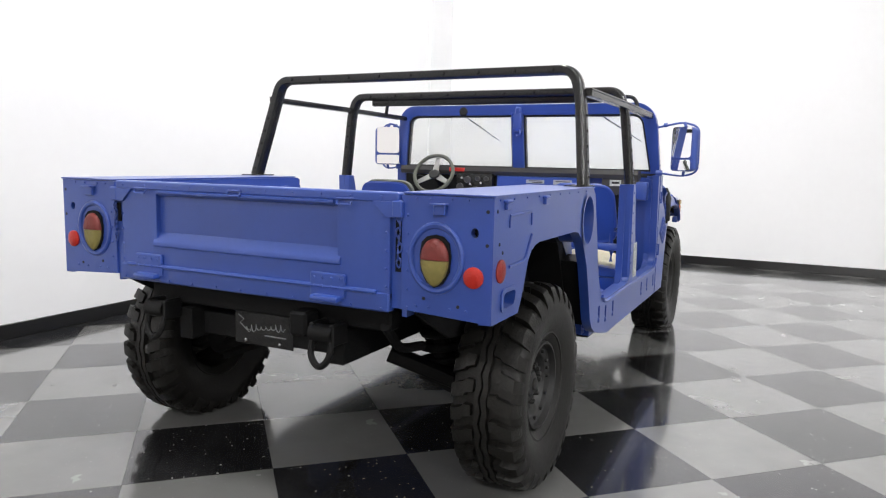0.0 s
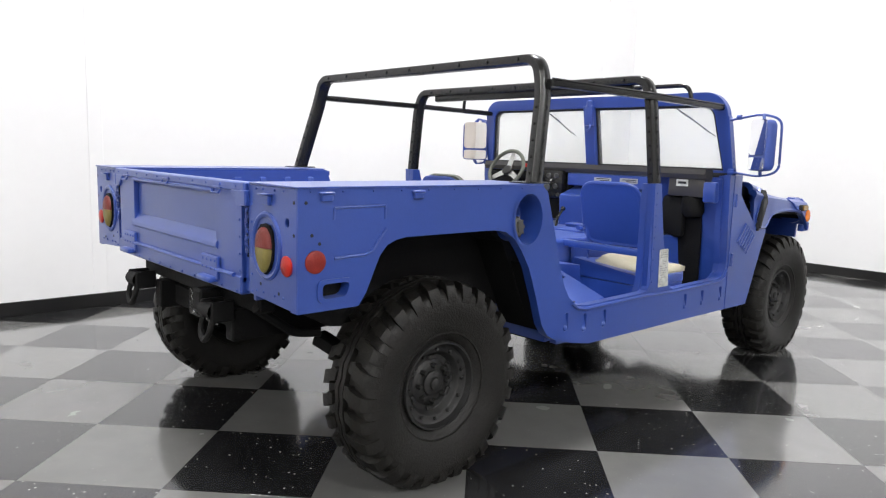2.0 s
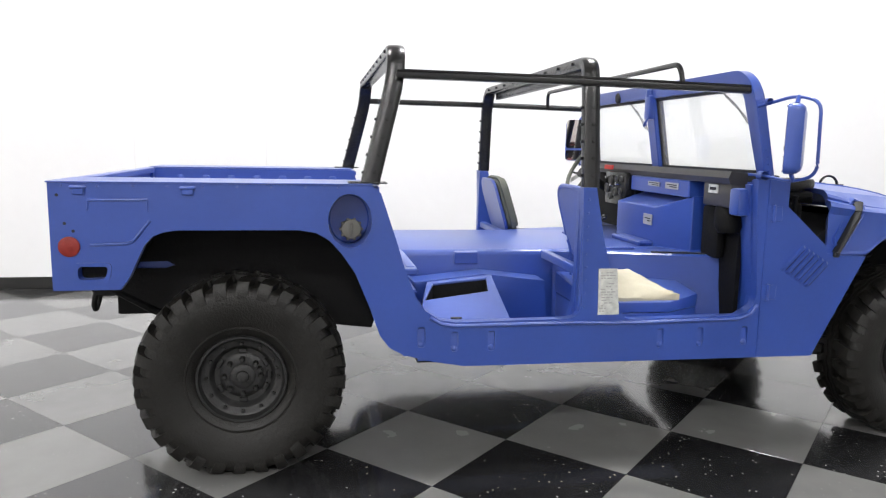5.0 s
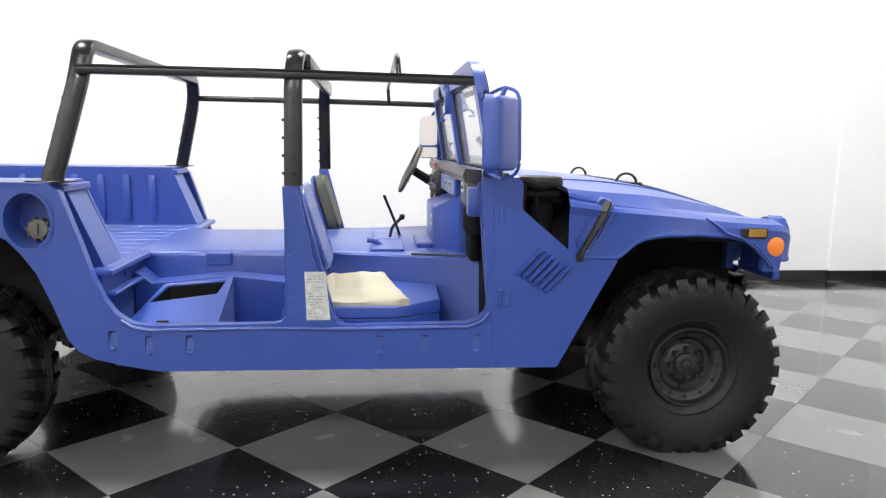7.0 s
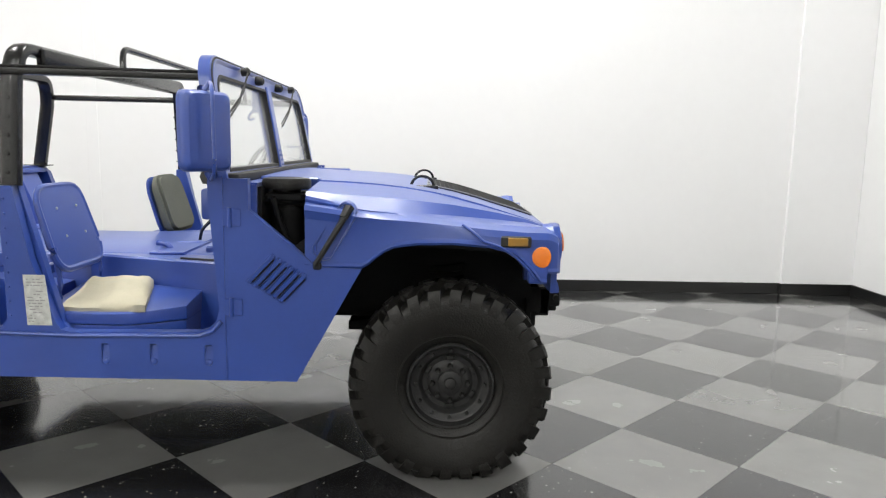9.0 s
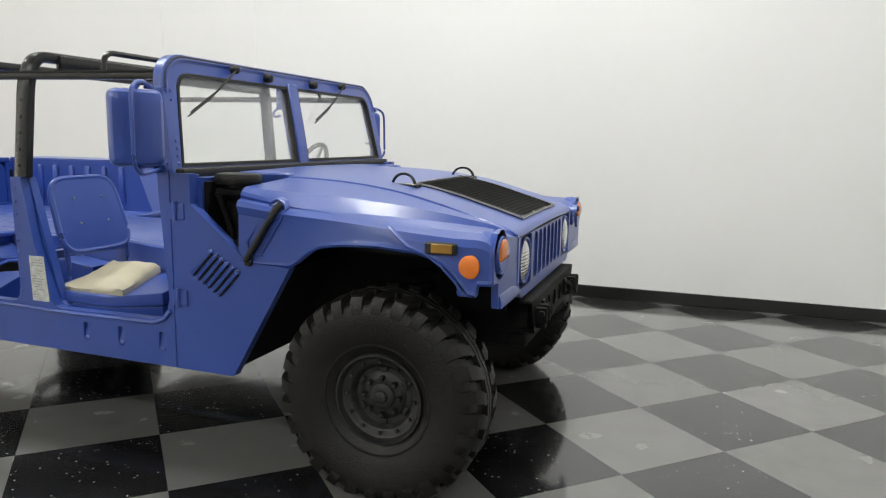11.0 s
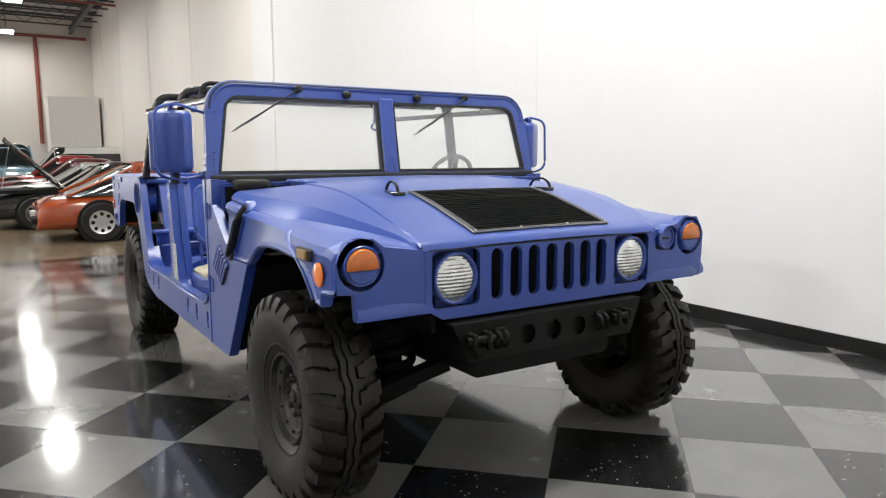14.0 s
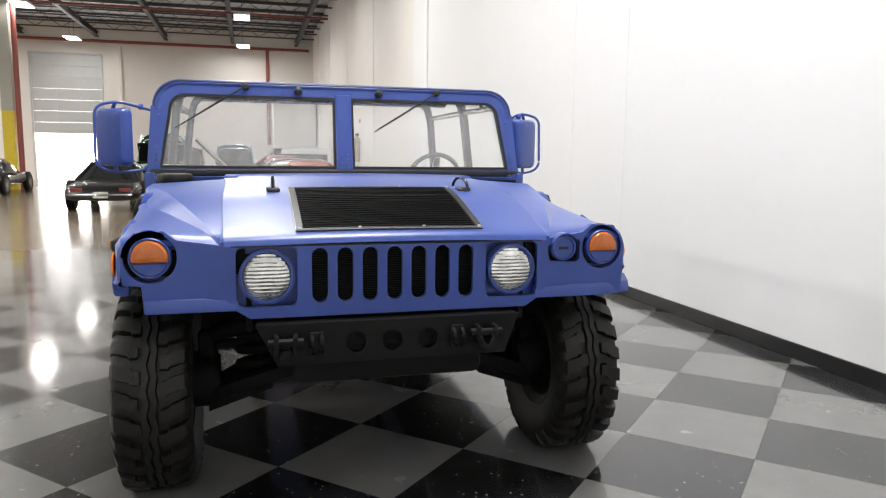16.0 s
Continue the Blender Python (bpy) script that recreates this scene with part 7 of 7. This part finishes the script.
                part("wheel_slot", lathe([(wr * 0.10, 0), (wr * 0.10, 0.004), (0, 0.004)], 8, m @ Matrix.Translation((wr * 0.43 * math.cos(a), wr * 0.43 * math.sin(a), 0.073))), CHASSIS, w)
    # bumpers and lamps
    for e in (-1, 1):
        thick = 0.10 if style == "coupe" else 0.06
        bm = box(e * L - 0.07, e * L + 0.05, -W * 0.80, W * 0.80, low + 0.12, low + 0.12 + thick, 0.025, 2)
        part("bumper", bm, CHASSIS if style == "coupe" else CHROME, c)
        for s in (-1, 1):
            y = s * W * 0.60
            bm = box(e * L * 0.985 - 0.02, e * L * 0.985 + 0.035, y - 0.13, y + 0.13, belt * 0.62, belt * 0.76, 0.015, 2)
            part("front_lamp" if e > 0 else "tail_lamp", bm, LENS if e > 0 else DULLRED, c)
            if e > 0:
                part("indicator", box(e * L + 0.0, e * L + 0.055, y - 0.16, y + 0.16, low + 0.21, low + 0.27, 0.01), AMBER, c)
    if rear:
        p = part("number_plate", box(-L - 0.055, -L + 0.02, -0.16, 0.16, belt * 0.44, belt * 0.44 + 0.15, 0.004), PLATEM, c)
        part("plate_bar", box(-L - 0.058, -L - 0.054, -0.11, 0.11, belt * 0.44 + 0.05, belt * 0.44 + 0.10), DARKTXT, p)
    if hood_open:
        z0 = belt * 0.97
        bm = bmesh.new()
        x0, x1, zz = (0.36 * L, 0.80 * L, z0 + 0.44 * L) if style != "pickup" else (0.34 * L, 0.62 * L, z0 + 0.62)
        lid = [[(x0, -W * 0.78, z0), (x0, 0, z0 + 0.03), (x0, W * 0.78, z0)], [(x1, -W * 0.74, zz), (x1, 0, zz + 0.04), (x1, W * 0.74, zz)]]
        add_loft(bm, lid)
        part("open_bonnet", bm, body, c)
        bm = bmesh.new()
        add_loft(bm, [[(x + 0.03, y, z - 0.05) for x, y, z in row] for row in lid])
        add_loft(bm, [[(x, y, z - 0.001) for x, y, z in lid[1]], [(x + 0.03, y, z - 0.05) for x, y, z in lid[1]]])
        part("bonnet_lining", bm, CHASSIS, c)
        part("engine_bay", box(0.42 * L, 0.90 * L, -W * 0.7, W * 0.7, belt * 0.9, belt * 0.985), CHASSIS, c)
        part("prop_rod", tube([(0.85 * L, -W * 0.7, belt * 0.9), (x1 - 0.1, -W * 0.68, zz - 0.05)], 0.008, 6), STEEL, c)
    return c


C_ORANGE, C_BLACK, C_SILVER = paint("orange_car_paint", (0.28, 0.05, 0.011)), paint("black_car_paint", (0.008, 0.008, 0.009)), paint("silver_car_paint", (0.42, 0.42, 0.41))
C_RED, C_BLUEC, C_WHITE, C_GREEN, C_MAROON = paint("red_car_paint", (0.26, 0.02, 0.02)), paint("light_blue_car_paint", (0.14, 0.27, 0.36)), paint("white_car_paint", (0.62, 0.62, 0.60)), paint("mint_green_car_paint", (0.30, 0.48, 0.31)), paint("maroon_car_paint", (0.10, 0.014, 0.018))
car("orange fastback coupe with silver alloy wheels", (-7.42, 0.84), 90, 4.35, 1.66, 1.30, C_ORANGE, "coupe")
car("black coupe with its bonnet propped open", (-10.2, 0.20), -90, 4.5, 1.75, 1.26, C_BLACK, "coupe", hood_open=True)
car("black sports car with pale reflections", (-12.8, 0.30), -90, 4.5, 1.8, 1.18, C_BLACK, "coupe")
car("silver sports car beside black ones", (-15.4, 0.30), -90, 4.5, 1.8, 1.20, C_SILVER, "coupe")
car("dark maroon coupe parked in the row", (-18.0, 0.35), -90, 4.6, 1.8, 1.30, C_MAROON, "sedan")
car("dark red sedan parked in the row", (-20.8, 0.2), -90, 4.6, 1.8, 1.40, C_RED, "sedan")
car("light blue pickup truck with chrome bumper", (-26.4, -1.1), 0, 4.8, 1.85, 1.85, C_BLUEC, "pickup")
car("white van near the far wall", (-28.6, 1.5), -90, 4.9, 1.9, 1.78, C_WHITE, "van")
car("dark red pickup truck deep in the hall", (-30.5, -3.4), 0, 4.6, 1.8, 1.75, C_RED, "pickup")
car("black classic sports car, its rear with chrome bumpers towards the hall", (-14.2, -3.97), 180, 4.45, 1.78, 1.26, C_BLACK, "classic")
car("mint green old pickup with its bonnet raised", (-20.3, -3.35), 0, 4.6, 1.9, 2.1, C_GREEN, "pickup", hood_open=True)
car("dark sports car near the yellow column", (-21.5, -9.25), 180, 4.4, 1.8, 1.24, C_BLACK, "classic")

# ---- floor tiles ----
def clip(poly, axis, lim, sign):
    """The part of a polygon on one side of a line across an axis."""
    out = []
    for i, p in enumerate(poly):
        q = poly[(i + 1) % len(poly)]
        a, b = sign * (p[axis] - lim), sign * (q[axis] - lim)
        if a >= 0:
            out.append(p)
        if (a >= 0) != (b >= 0):
            t = a / (a - b)
            out.append((p[0] + t * (q[0] - p[0]), p[1] + t * (q[1] - p[1])))
    return out


def tile_mesh(name, poly, material):
    bm = bmesh.new()
    n = len(poly)
    c = Vector((sum(p[0] for p in poly) / n, sum(p[1] for p in poly) / n, 0))
    low = [bm.verts.new((x, y, -0.003)) for x, y in poly]
    up = [bm.verts.new((x, y, -0.0006)) for x, y in poly]
    top = []
    for x, y in poly:
        d = (c - Vector((x, y, 0))).normalized() * 0.0004
        top.append(bm.verts.new((x + d.x, y + d.y, 0.0)))
    for a, b in ((low, up), (up, top)):
        for i in range(n):
            bm.faces.new((a[i], a[(i + 1) % n], b[(i + 1) % n], b[i]))
    bm.faces.new(top)
    me = bpy.data.meshes.new(name)
    bmesh.ops.recalc_face_normals(bm, faces=bm.faces)
    bm.to_mesh(me)
    bm.free()
    me.materials.append(material)
    return me


ca, sa = math.cos(TANG), math.sin(TANG)
g = 0.0005
square = [(g, g), (PITCH - g, g), (PITCH - g, PITCH - g), (g, PITCH - g)]
square = [(x * ca - y * sa, x * sa + y * ca) for x, y in square]
shared = {1: tile_mesh("tile", square, TILE_BLACK), 0: tile_mesh("tile", square, TILE_GREY)}
rest = {0: bmesh.new(), 1: bmesh.new()}
for i in range(-32, 32):
    for j in range(-32, 32):
        ox, oy = TOX + (i * ca - j * sa) * PITCH, TOY + (i * sa + j * ca) * PITCH
        poly = [(x + ox, y + oy) for x, y in square]
        cx, cy = sum(p[0] for p in poly) / 4, sum(p[1] for p in poly) / 4
        if cx > WALL_X + 0.3 or cy > WALL_Y + 0.3 or cy < -9.0 or max(p[0] for p in poly) < EDGE + 0.02:
            continue
        odd = (i + j) % 2
        cl = clip(clip(clip(poly, 0, EDGE, 1), 0, WALL_X, -1), 1, WALL_Y, -1)
        if len(cl) < 3:
            continue
        if -3.6 < cx < 7.9 and cy > -4.6:
            whole = max(p[0] for p in poly) < WALL_X and max(p[1] for p in poly) < WALL_Y
            if whole:
                o = new("tile", shared[odd])
                o.location = (ox, oy, 0)
            else:
                o = new("tile", tile_mesh("cut_tile", cl, TILE_BLACK if odd else TILE_GREY))
            o.parent = floor
        else:
            bmr = rest[odd]
            bmr.faces.new([bmr.verts.new((x, y, 0.0)) for x, y in cl])
for odd, bmr in rest.items():
    o = finish(bmr, "outer_tiles", TILE_BLACK if odd else TILE_GREY, floor)
    tagged(o, "black tiles farther out" if odd else "grey tiles farther out", kind="stuff")
